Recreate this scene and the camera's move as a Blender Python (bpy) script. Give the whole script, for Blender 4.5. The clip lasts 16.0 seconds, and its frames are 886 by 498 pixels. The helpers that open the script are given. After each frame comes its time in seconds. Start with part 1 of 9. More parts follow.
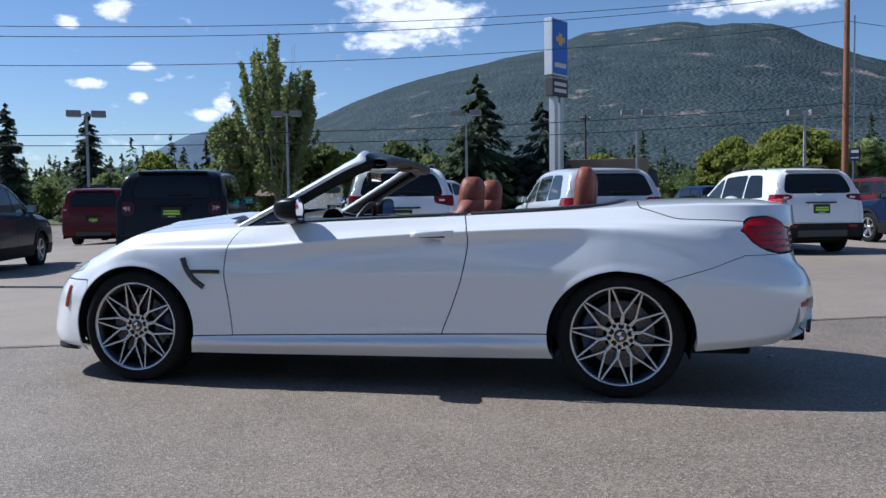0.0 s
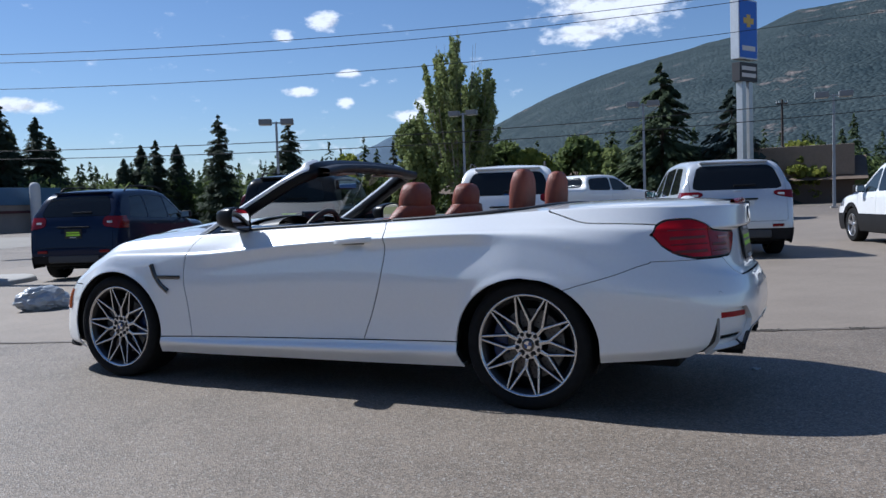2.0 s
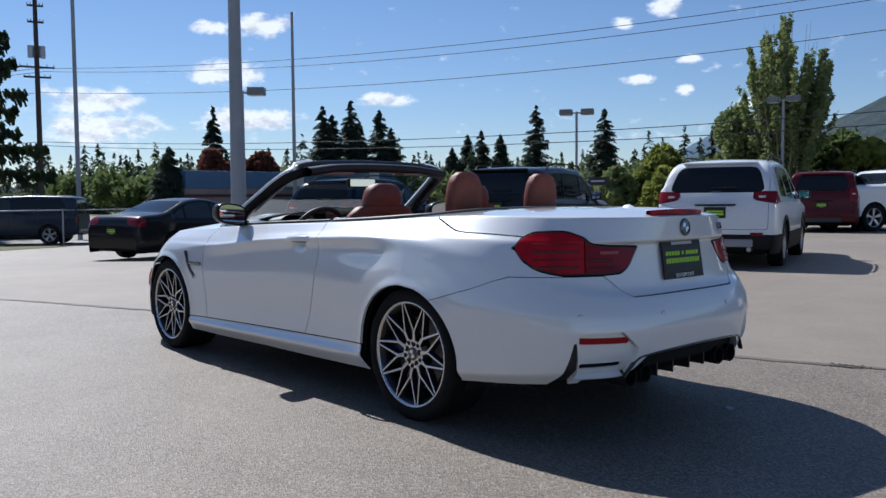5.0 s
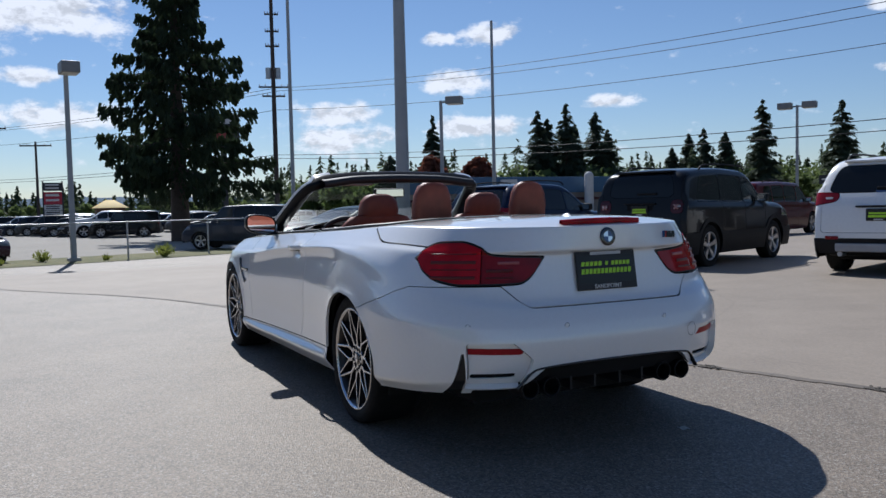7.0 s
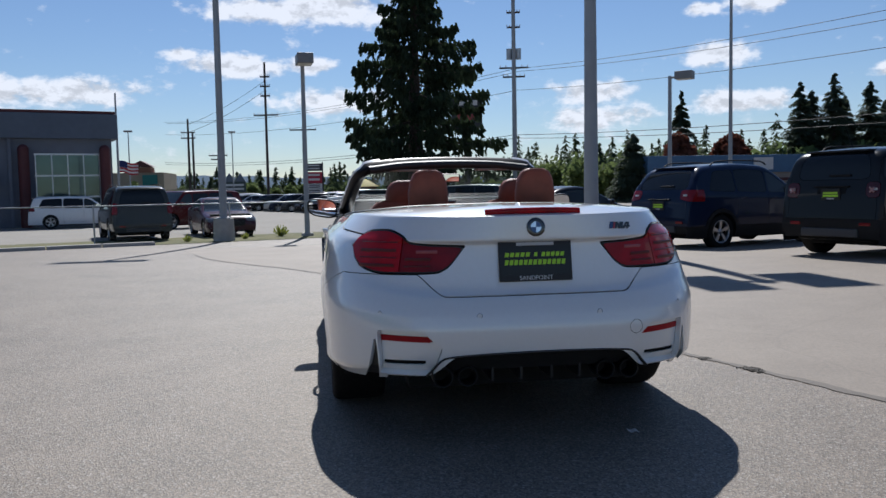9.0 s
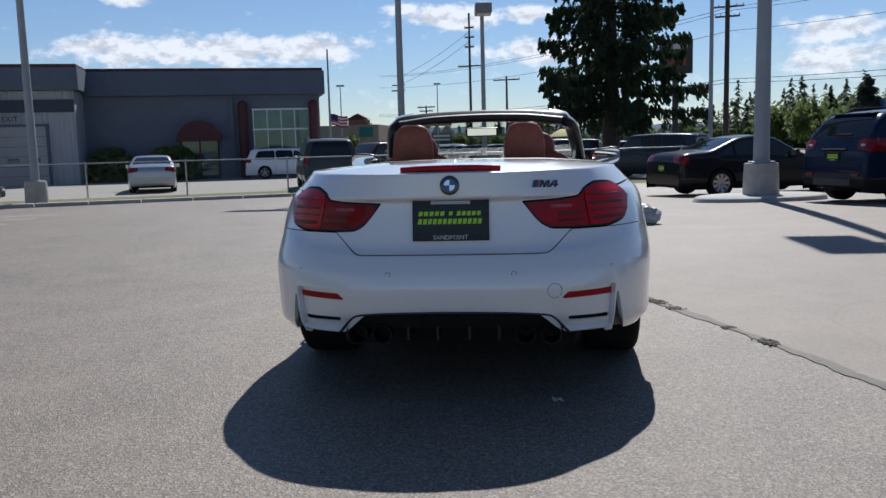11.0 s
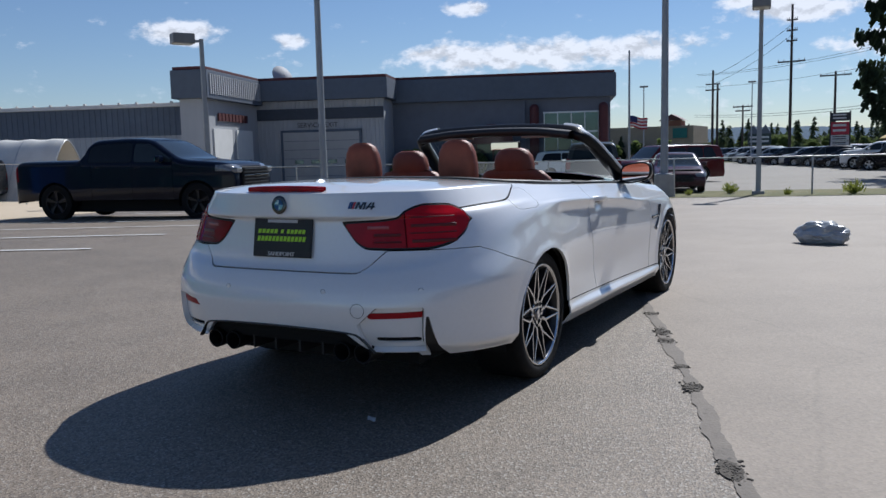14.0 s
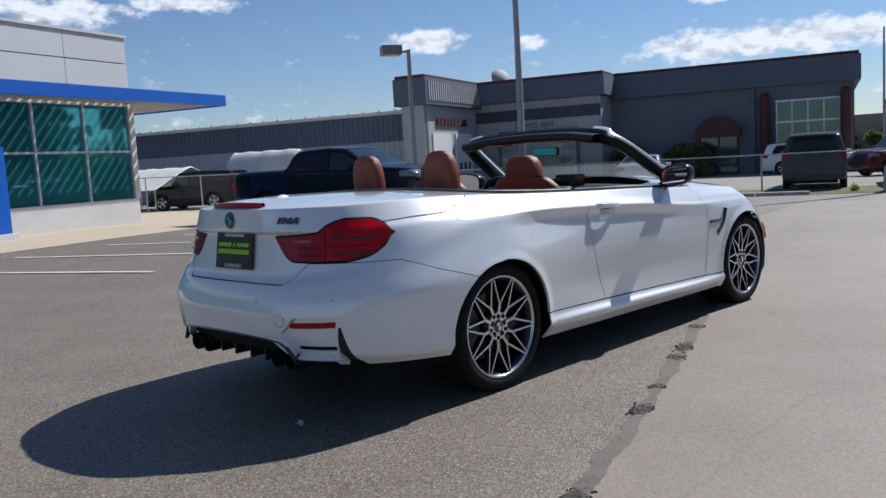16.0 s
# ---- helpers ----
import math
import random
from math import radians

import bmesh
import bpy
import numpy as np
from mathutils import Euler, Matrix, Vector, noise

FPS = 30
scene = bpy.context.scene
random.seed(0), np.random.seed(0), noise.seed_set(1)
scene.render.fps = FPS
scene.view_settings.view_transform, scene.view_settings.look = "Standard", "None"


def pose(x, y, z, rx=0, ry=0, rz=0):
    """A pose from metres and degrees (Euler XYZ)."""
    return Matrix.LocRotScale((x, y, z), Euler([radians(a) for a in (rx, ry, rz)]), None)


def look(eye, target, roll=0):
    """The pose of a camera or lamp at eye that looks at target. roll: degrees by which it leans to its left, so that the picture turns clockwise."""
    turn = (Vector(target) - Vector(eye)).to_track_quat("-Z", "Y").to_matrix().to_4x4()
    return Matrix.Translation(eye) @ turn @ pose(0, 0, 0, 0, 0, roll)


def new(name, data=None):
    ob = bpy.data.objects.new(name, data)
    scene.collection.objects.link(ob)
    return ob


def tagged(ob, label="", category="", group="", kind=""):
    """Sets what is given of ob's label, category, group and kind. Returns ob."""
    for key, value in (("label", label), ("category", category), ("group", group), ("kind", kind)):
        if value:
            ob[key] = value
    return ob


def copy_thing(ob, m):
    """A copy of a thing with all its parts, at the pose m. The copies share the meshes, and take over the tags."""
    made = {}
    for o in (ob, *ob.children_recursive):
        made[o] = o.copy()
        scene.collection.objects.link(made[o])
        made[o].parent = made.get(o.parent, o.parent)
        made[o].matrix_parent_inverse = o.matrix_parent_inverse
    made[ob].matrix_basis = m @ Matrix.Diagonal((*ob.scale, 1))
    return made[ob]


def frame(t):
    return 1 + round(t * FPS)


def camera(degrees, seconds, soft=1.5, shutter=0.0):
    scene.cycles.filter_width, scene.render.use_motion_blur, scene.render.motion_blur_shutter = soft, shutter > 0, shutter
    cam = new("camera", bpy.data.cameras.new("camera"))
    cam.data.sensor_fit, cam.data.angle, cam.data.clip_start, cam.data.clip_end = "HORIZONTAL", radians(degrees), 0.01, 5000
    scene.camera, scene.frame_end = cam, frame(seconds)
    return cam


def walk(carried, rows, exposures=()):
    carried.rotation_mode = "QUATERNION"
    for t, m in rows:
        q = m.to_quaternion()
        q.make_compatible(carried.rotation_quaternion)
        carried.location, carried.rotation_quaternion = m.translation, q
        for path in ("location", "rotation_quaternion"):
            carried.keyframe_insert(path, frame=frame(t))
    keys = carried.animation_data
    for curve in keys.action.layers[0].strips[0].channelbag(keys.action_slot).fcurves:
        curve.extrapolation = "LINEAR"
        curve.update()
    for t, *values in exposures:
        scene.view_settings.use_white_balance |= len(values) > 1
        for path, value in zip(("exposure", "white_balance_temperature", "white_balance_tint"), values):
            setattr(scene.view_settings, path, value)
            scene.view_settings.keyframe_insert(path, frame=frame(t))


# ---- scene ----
cam = camera(56.4, 16.0)
PATH = [
    (0, (1.402, -5.256, 1.032), (0.984, -3.303, 0.922), -0.7),
    (0.5, (1.786, -5.172, 1.053), (1.271, -3.241, 0.959), -0.9),
    (1, (2.122, -5.027, 1.045), (1.563, -3.109, 0.953), -1.4),
    (1.5, (2.479, -4.893, 1.048), (1.804, -3.013, 0.95), -1.9),
    (2, (2.831, -4.776, 1.057), (1.965, -2.977, 0.947), -1.9),
    (2.5, (3.125, -4.581, 1.054), (2.159, -2.835, 0.928), -2.0),
    (3, (3.44, -4.416, 1.055), (2.359, -2.738, 0.931), -2.0),
    (3.5, (3.748, -4.235, 1.061), (2.545, -2.642, 0.936), -1.5),
    (6, (5.012, -2.874, 1.099), (3.365, -1.744, 0.994), -0.5),
    (6.5, (5.246, -2.621, 1.087), (3.525, -1.606, 0.989), -0.8),
    (7, (5.41, -2.315, 1.104), (3.617, -1.436, 1.0), -1.3),
    (7.5, (5.624, -2.011, 1.119), (3.757, -1.302, 1.005), -1.2),
    (8, (5.717, -1.682, 1.095), (3.802, -1.121, 0.961), -1.0),
    (8.5, (5.763, -1.319, 1.109), (3.818, -0.874, 0.969), -1.2),
    (9, (5.91, -0.955, 1.119), (3.938, -0.653, 0.977), -1.1),
    (11.5, (5.894, 0.71, 1.125), (3.941, 0.365, 0.865), -1.7),
    (12, (5.851, 1.099, 1.142), (3.929, 0.605, 0.89), -1.7),
    (12.5, (5.702, 1.418, 1.127), (3.828, 0.764, 0.883), -1.6),
    (13, (5.6, 1.767, 1.142), (3.782, 0.969, 0.907), -0.7),
    (13.5, (5.521, 2.118, 1.163), (3.744, 1.231, 0.931), -0.4),
    (14, (5.346, 2.414, 1.161), (3.592, 1.48, 0.933), -1.4),
    (14.5, (5.221, 2.743, 1.172), (3.558, 1.652, 0.956), -1.9),
    (15, (5.067, 3.037, 1.179), (3.498, 1.816, 0.955), -2.1),
    (15.5, (4.786, 3.272, 1.171), (3.281, 1.975, 0.943), -2.8),
    (16, (4.543, 3.59, 1.173), (3.127, 2.193, 0.965), -3.3),
]
walk(cam, [(t, look(eye, target, roll)) for t, eye, target, roll in PATH], exposures=((0.0, 0.36, 5580, 10), (1.0, 0.26, 5580, 10), (3.5, 0.22, 5650, 10), (6.0, 0.17, 5800, 10), (7.0, 0.07, 5850, 10), (9.0, 0.06, 5950, 10), (13.0, 0.12, 5900, 10), (14.5, 0.02, 5850, 10), (16.0, 0.10, 5850, 10)))

# ---- light ----
SUN_TO = Vector((-0.97, 0.10, 1.0)).normalized()
SUN_EL = math.asin(SUN_TO.z)
SUN_AZ = math.atan2(SUN_TO.x, SUN_TO.y)


def make_world():
    w = bpy.data.worlds.new("sky")
    scene.world = w
    w.use_nodes = True
    nt = w.node_tree
    nt.nodes.clear()
    out = nt.nodes.new("ShaderNodeOutputWorld")
    bg = nt.nodes.new("ShaderNodeBackground")
    sky = nt.nodes.new("ShaderNodeTexSky")
    sky.sky_type = "NISHITA"
    sky.sun_disc = False
    sky.sun_elevation = SUN_EL
    sky.sun_rotation = SUN_AZ
    sky.air_density, sky.dust_density, sky.ozone_density = 1.10, 0.10, 2.6
    sky.altitude = 600
    tc = nt.nodes.new("ShaderNodeTexCoord")
    sep = nt.nodes.new("ShaderNodeSeparateXYZ")
    nt.links.new(tc.outputs["Generated"], sep.inputs[0])

    def m(op, a, b=None, c=None):
        n = nt.nodes.new("ShaderNodeMath")
        n.operation = op
        for i, v in enumerate((a, b, c)):
            if v is None:
                continue
            if isinstance(v, (int, float)):
                n.inputs[i].default_value = v
            else:
                nt.links.new(v, n.inputs[i])
        return n.outputs[0]

    # single clouds, each about a direction, broken up by noise
    def vec(op, a, b):
        n = nt.nodes.new("ShaderNodeVectorMath")
        n.operation = op
        for i, v in enumerate((a, b)):
            if v is None:
                continue
            if isinstance(v, tuple):
                n.inputs[i].default_value = v
            else:
                nt.links.new(v, n.inputs[i])
        return n

    best = None
    for bear, el, w, h in CLOUDS_NEAR + CLOUDS_AHEAD:
        b, e = radians(bear), radians(el)
        c = (-math.sin(b) * math.cos(e), math.cos(b) * math.cos(e), math.sin(e))
        q = vec("MULTIPLY", vec("SUBTRACT", tc.outputs["Generated"], c).outputs[0], (1 / radians(w * 1.25 + 0.15), 1 / radians(w * 1.25 + 0.15), 1 / radians(h * 1.3 + 0.2)))
        ln = m("SUBTRACT", 1.0, vec("LENGTH", q.outputs[0], None).outputs["Value"])
        best = ln if best is None else m("MAXIMUM", best, ln)
    def billow(shift):
        q = vec("MULTIPLY", vec("ADD", tc.outputs["Generated"], (0, 0, shift)).outputs[0], (1.0, 1.0, 1.9))
        n = nt.nodes.new("ShaderNodeTexNoise")
        n.inputs["Scale"].default_value, n.inputs["Detail"].default_value = CLOUD_SCALE, 9.0
        n.inputs["Roughness"].default_value = 0.60
        nt.links.new(q.outputs[0], n.inputs["Vector"])
        return n.outputs["Fac"]

    here, above = billow(0.0), billow(0.008)
    # thin banks low over the horizon ahead of the car
    ahead = m("MULTIPLY", m("SUBTRACT", m("MULTIPLY", sep.outputs[0], -1.0), 0.35), 0.7)
    lowz = m("SUBTRACT", 1.0, m("MULTIPLY", m("ABSOLUTE", m("SUBTRACT", sep.outputs[2], 0.06)), 13.0))
    bank = m("MINIMUM", ahead, m("MULTIPLY", lowz, 0.06))
    best = m("MINIMUM", best, m("MULTIPLY", best, 3.0))
    shape = m("MAXIMUM", m("MAXIMUM", best, bank), -0.8)
    dens = m("MULTIPLY_ADD", m("SUBTRACT", here, 0.5), CLOUD_NOISE, shape)
    ramp = nt.nodes.new("ShaderNodeMapRange")
    ramp.interpolation_type = "SMOOTHSTEP"
    ramp.inputs["From Min"].default_value, ramp.inputs["From Max"].default_value = CLOUD_LO, CLOUD_HI
    ramp.inputs["To Max"].default_value = 0.93
    nt.links.new(dens, ramp.inputs["Value"])
    # greyer where more cloud lies above
    core = nt.nodes.new("ShaderNodeMapRange")
    core.inputs["From Min"].default_value, core.inputs["From Max"].default_value = -0.03, 0.12
    core.inputs["To Min"].default_value, core.inputs["To Max"].default_value = 1.0, 0.70
    nt.links.new(m("SUBTRACT", above, here), core.inputs["Value"])
    white = nt.nodes.new("ShaderNodeMixRGB")
    white.blend_type = "MULTIPLY"
    white.inputs["Fac"].default_value = 1.0
    white.inputs["Color1"].default_value = (CLOUD_W, CLOUD_W, CLOUD_W * 1.03, 1)
    nt.links.new(core.outputs[0], white.inputs["Color2"])
    mix = nt.nodes.new("ShaderNodeMixRGB")
    nt.links.new(ramp.outputs[0], mix.inputs["Fac"])
    blue = nt.nodes.new("ShaderNodeMixRGB")
    blue.blend_type = "MULTIPLY"
    blue.inputs["Fac"].default_value = 1.0
    blue.inputs["Color2"].default_value = (0.945, 0.972, 1.065, 1)
    nt.links.new(sky.outputs[0], blue.inputs["Color1"])
    nt.links.new(blue.outputs[0], mix.inputs["Color1"])
    nt.links.new(white.outputs[0], mix.inputs["Color2"])
    nt.links.new(mix.outputs[0], bg.inputs["Color"])
    bg.inputs["Strength"].default_value = SKY_STRENGTH
    nt.links.new(bg.outputs[0], out.inputs[0])


SKY_STRENGTH = 0.069
CLOUD_LO, CLOUD_HI, CLOUD_W = 0.17, 0.66, 12.5
CLOUD_SCALE, CLOUD_NOISE = 30.0, 1.8
# clouds: bearing to the left of straight ahead, height, half width and half height, in degrees
CLOUDS_NEAR = [(13.6, 12.7, 4.9, 2.0), (15.5, 11.0, 3.3, 0.6), (33.2, 12.4, 1.0, 0.5), (36.0, 11.5, 0.7, 0.3), (31.6, 9.0, 0.9, 0.2), (35.1, 7.8, 1.0, 0.2), (32.0, 7.1, 0.6, 0.3), (28.0, 6.1, 1.0, 0.3), (26.7, 6.8, 0.7, 0.5), (-9.0, 12.3, 4.7, 0.6), (60.5, 11.5, 1.8, 0.7), (63.9, 11.3, 1.0, 0.3), (62.8, 8.4, 3.1, 0.8), (52.3, 6.8, 1.8, 0.4), (88.3, 12.3, 5.1, 1.4), (89.9, 8.5, 1.8, 0.5), (88.6, 6.1, 4.7, 1.0), (71.0, 6.3, 2.9, 0.8), (70.8, 4.6, 3.9, 0.9)]
CLOUDS_AHEAD = [(63.4, 8.3, 2.2, 0.5), (60.2, 11.5, 1.8, 0.6), (64.1, 11.3, 1.0, 0.3), (61.5, 5.3, 3.9, 0.7), (52.1, 6.8, 1.8, 0.4), (91.8, 12.1, 6.3, 0.9), (95.2, 8.5, 3.9, 0.7), (105.3, 6.5, 5.1, 0.9), (98.6, 9.1, 1.4, 0.4), (114.0, 6.4, 7.5, 1.0), (134.7, 8.2, 2.5, 0.7), (116.1, 9.6, 1.8, 0.4), (95.1, 8.4, 4.3, 0.7), (127.6, 7.7, 1.2, 0.4), (158.3, 10.5, 5.1, 0.9), (135.3, 8.2, 2.7, 0.7), (150.5, 11.1, 4.3, 0.5), (111.5, 6.5, 6.7, 1.1), (118.7, 6.7, 2.4, 0.5)]
make_world()
sun_data = bpy.data.lights.new("sun", "SUN")
sun_data.energy, sun_data.angle, sun_data.color = 5.0, radians(0.53), (1.0, 0.95, 0.87)
sun = new("sun", sun_data)
sun.matrix_world = look(SUN_TO * 60, (0, 0, 0))

# ---- materials ----
MATS = {}


def mat(name, color, rough=0.6, metal=0.0, vary=0.12, scale=6.0, bump=0.0, bump_scale=60.0, coat=0.0, spec=0.5,
        second=None, rand=0.0, alpha=1.0, transmission=0.0, emit=0.0, detail=5.0, stretch=None):
    """A node material: base colour broken up at two scales, with fine relief."""
    if name in MATS:
        return MATS[name]
    ma = bpy.data.materials.new(name)
    ma.use_nodes = True
    nt = ma.node_tree
    bs = nt.nodes["Principled BSDF"]
    bs.inputs["Roughness"].default_value = rough
    bs.inputs["Metallic"].default_value = metal
    bs.inputs["Specular IOR Level"].default_value = spec
    bs.inputs["Coat Weight"].default_value = coat
    bs.inputs["Coat Roughness"].default_value = 0.04
    bs.inputs["Alpha"].default_value = alpha
    bs.inputs["Transmission Weight"].default_value = transmission
    if emit:
        bs.inputs["Emission Color"].default_value = (*color, 1)
        bs.inputs["Emission Strength"].default_value = emit
    c1 = (*color, 1)
    bs.inputs["Base Color"].default_value = c1
    if vary or second:
        tc = nt.nodes.new("ShaderNodeTexCoord")
        src = tc.outputs["Object"]
        if stretch:
            mp = nt.nodes.new("ShaderNodeMapping")
            mp.inputs["Scale"].default_value = stretch
            nt.links.new(src, mp.inputs["Vector"])
            src = mp.outputs[0]
        n1 = nt.nodes.new("ShaderNodeTexNoise")
        n1.inputs["Scale"].default_value, n1.inputs["Detail"].default_value = scale, detail
        n2 = nt.nodes.new("ShaderNodeTexNoise")
        n2.inputs["Scale"].default_value, n2.inputs["Detail"].default_value = scale * 0.13, 3.0
        nt.links.new(src, n1.inputs["Vector"])
        nt.links.new(src, n2.inputs["Vector"])
        add = nt.nodes.new("ShaderNodeMath")
        add.operation = "MULTIPLY_ADD"
        add.inputs[1].default_value = 0.5
        nt.links.new(n1.outputs["Fac"], add.inputs[0])
        half = nt.nodes.new("ShaderNodeMath")
        half.operation = "MULTIPLY"
        half.inputs[1].default_value = 0.5
        nt.links.new(n2.outputs["Fac"], half.inputs[0])
        nt.links.new(half.outputs[0], add.inputs[2])
        val = add.outputs[0]
        if rand:
            oi = nt.nodes.new("ShaderNodeObjectInfo")
            ra = nt.nodes.new("ShaderNodeMath")
            ra.operation = "MULTIPLY_ADD"
            ra.inputs[1].default_value = rand
            nt.links.new(oi.outputs["Random"], ra.inputs[0])
            nt.links.new(val, ra.inputs[2])
            sb = nt.nodes.new("ShaderNodeMath")
            sb.operation = "SUBTRACT"
            sb.inputs[1].default_value = rand / 2
            nt.links.new(ra.outputs[0], sb.inputs[0])
            val = sb.outputs[0]
        ramp = nt.nodes.new("ShaderNodeValToRGB")
        ramp.color_ramp.elements[0].position, ramp.color_ramp.elements[1].position = 0.32, 0.68
        lo = second if second else tuple(c * (1 - vary) for c in color)
        hi = color if second else tuple(min(1, c * (1 + vary)) for c in color)
        ramp.color_ramp.elements[0].color = (*lo, 1)
        ramp.color_ramp.elements[1].color = (*hi, 1)
        nt.links.new(val, ramp.inputs["Fac"])
        nt.links.new(ramp.outputs["Color"], bs.inputs["Base Color"])
        if bump:
            nb = nt.nodes.new("ShaderNodeTexNoise")
            nb.inputs["Scale"].default_value, nb.inputs["Detail"].default_value = bump_scale, 4.0
            nt.links.new(src, nb.inputs["Vector"])
            bp = nt.nodes.new("ShaderNodeBump")
            bp.inputs["Strength"].default_value = bump
            bp.inputs["Distance"].default_value = 0.01
            nt.links.new(nb.outputs["Fac"], bp.inputs["Height"])
            nt.links.new(bp.outputs[0], bs.inputs["Normal"])
    MATS[name] = ma
    return ma


def glass(name, color, rough=0.02, alpha=0.35):
    """Tinted pane: a see-through share and a gloss share by Fresnel."""
    if name in MATS:
        return MATS[name]
    ma = bpy.data.materials.new(name)
    ma.use_nodes = True
    nt = ma.node_tree
    nt.nodes.remove(nt.nodes["Principled BSDF"])
    out = nt.nodes["Material Output"]
    tr = nt.nodes.new("ShaderNodeBsdfTransparent")
    tr.inputs[0].default_value = (*[c * (1 - alpha) + 0.0 for c in color], 1)
    gl = nt.nodes.new("ShaderNodeBsdfGlossy")
    gl.inputs["Roughness"].default_value = rough
    fr = nt.nodes.new("ShaderNodeFresnel")
    fr.inputs["IOR"].default_value = 1.5
    mx = nt.nodes.new("ShaderNodeMixShader")
    nt.links.new(fr.outputs[0], mx.inputs[0])
    nt.links.new(tr.outputs[0], mx.inputs[1])
    nt.links.new(gl.outputs[0], mx.inputs[2])
    nt.links.new(mx.outputs[0], out.inputs[0])
    MATS[name] = ma
    return ma


# ---- mesh tools ----
def curve(xs, ys):
    """A smooth monotone cubic through the knots, for arrays."""
    xs, ys = np.array(xs, float), np.array(ys, float)
    h, d = np.diff(xs), np.diff(ys) / np.diff(xs)
    m = np.zeros(len(xs))
    m[0], m[-1] = d[0], d[-1]
    for i in range(1, len(xs) - 1):
        if d[i - 1] * d[i] > 0:
            w1, w2 = 2 * h[i] + h[i - 1], h[i] + 2 * h[i - 1]
            m[i] = (w1 + w2) / (w1 / d[i - 1] + w2 / d[i])

    def f(x):
        x = np.clip(np.asarray(x, float), xs[0], xs[-1])
        i = np.clip(np.searchsorted(xs, x) - 1, 0, len(xs) - 2)
        t = (x - xs[i]) / h[i]
        return ((2 * t**3 - 3 * t**2 + 1) * ys[i] + (t**3 - 2 * t**2 + t) * h[i] * m[i]
                + (-2 * t**3 + 3 * t**2) * ys[i + 1] + (t**3 - t**2) * h[i] * m[i + 1])
    return f


def fair(xs, ys):
    """A fair cubic through the knots whose bend never jumps, for arrays."""
    xs, ys = np.array(xs, float), np.array(ys, float)
    n, h = len(xs), np.diff(xs)
    A, r = np.eye(n), np.zeros(n)
    for i in range(1, n - 1):
        A[i, i - 1:i + 2] = h[i - 1], 2 * (h[i - 1] + h[i]), h[i]
        r[i] = 6 * ((ys[i + 1] - ys[i]) / h[i] - (ys[i] - ys[i - 1]) / h[i - 1])
    # level at both ends
    A[0, :2], r[0] = (2 * h[0], h[0]), 6 * (ys[1] - ys[0]) / h[0]
    A[-1, -2:], r[-1] = (h[-1], 2 * h[-1]), -6 * (ys[-1] - ys[-2]) / h[-1]
    m = np.linalg.solve(A, r)

    def f(x):
        x = np.clip(np.asarray(x, float), xs[0], xs[-1])
        i = np.clip(np.searchsorted(xs, x) - 1, 0, n - 2)
        a, b = xs[i + 1] - x, x - xs[i]
        return (m[i] * a**3 + m[i + 1] * b**3) / (6 * h[i]) + (ys[i] / h[i] - m[i] * h[i] / 6) * a + (ys[i + 1] / h[i] - m[i + 1] * h[i] / 6) * b
    return f


def smooth(a, b, x):
    t = np.clip((np.asarray(x, float) - a) / (b - a), 0, 1)
    return t * t * (3 - 2 * t)


class Surf:
    """A bare surface: points, their normals and faces."""

    def __init__(self, V, F, N=None):
        self.V, self.F = np.asarray(V, float), [tuple(f) for f in F]
        self.N = self.normals() if N is None else np.asarray(N, float)

    def normals(self):
        N = np.zeros_like(self.V)
        for f in self.F:
            p = self.V[list(f)]
            n = np.zeros(3)
            for i in range(len(f)):
                a, b = p[i], p[(i + 1) % len(f)]
                n += np.cross(a, b)
            for i in f:
                N[i] += n
        return N / np.maximum(np.linalg.norm(N, axis=1, keepdims=True), 1e-12)

    def mirrored(self):
        """Itself and its mirror image across the middle plane."""
        n = len(self.V)
        V = np.vstack((self.V, self.V * (1, -1, 1)))
        N = np.vstack((self.N, self.N * (1, -1, 1)))
        return Surf(V, self.F + [tuple(i + n for i in reversed(f)) for f in self.F], N)

    def moved(self, d):
        return Surf(self.V + self.N * d, self.F, self.N)

    def flipped(self):
        return Surf(self.V, [tuple(reversed(f)) for f in self.F], -self.N)


def grid(P, closed=False):
    """A surface from an array of points [rows, columns, 3]."""
    r, c = P.shape[:2]
    F = [(i * c + j, i * c + (j + 1) % c, (i + 1) * c + (j + 1) % c, (i + 1) * c + j)
         for i in range(r - 1) for j in range(c if closed else c - 1)]
    return Surf(P.reshape(-1, 3), F)


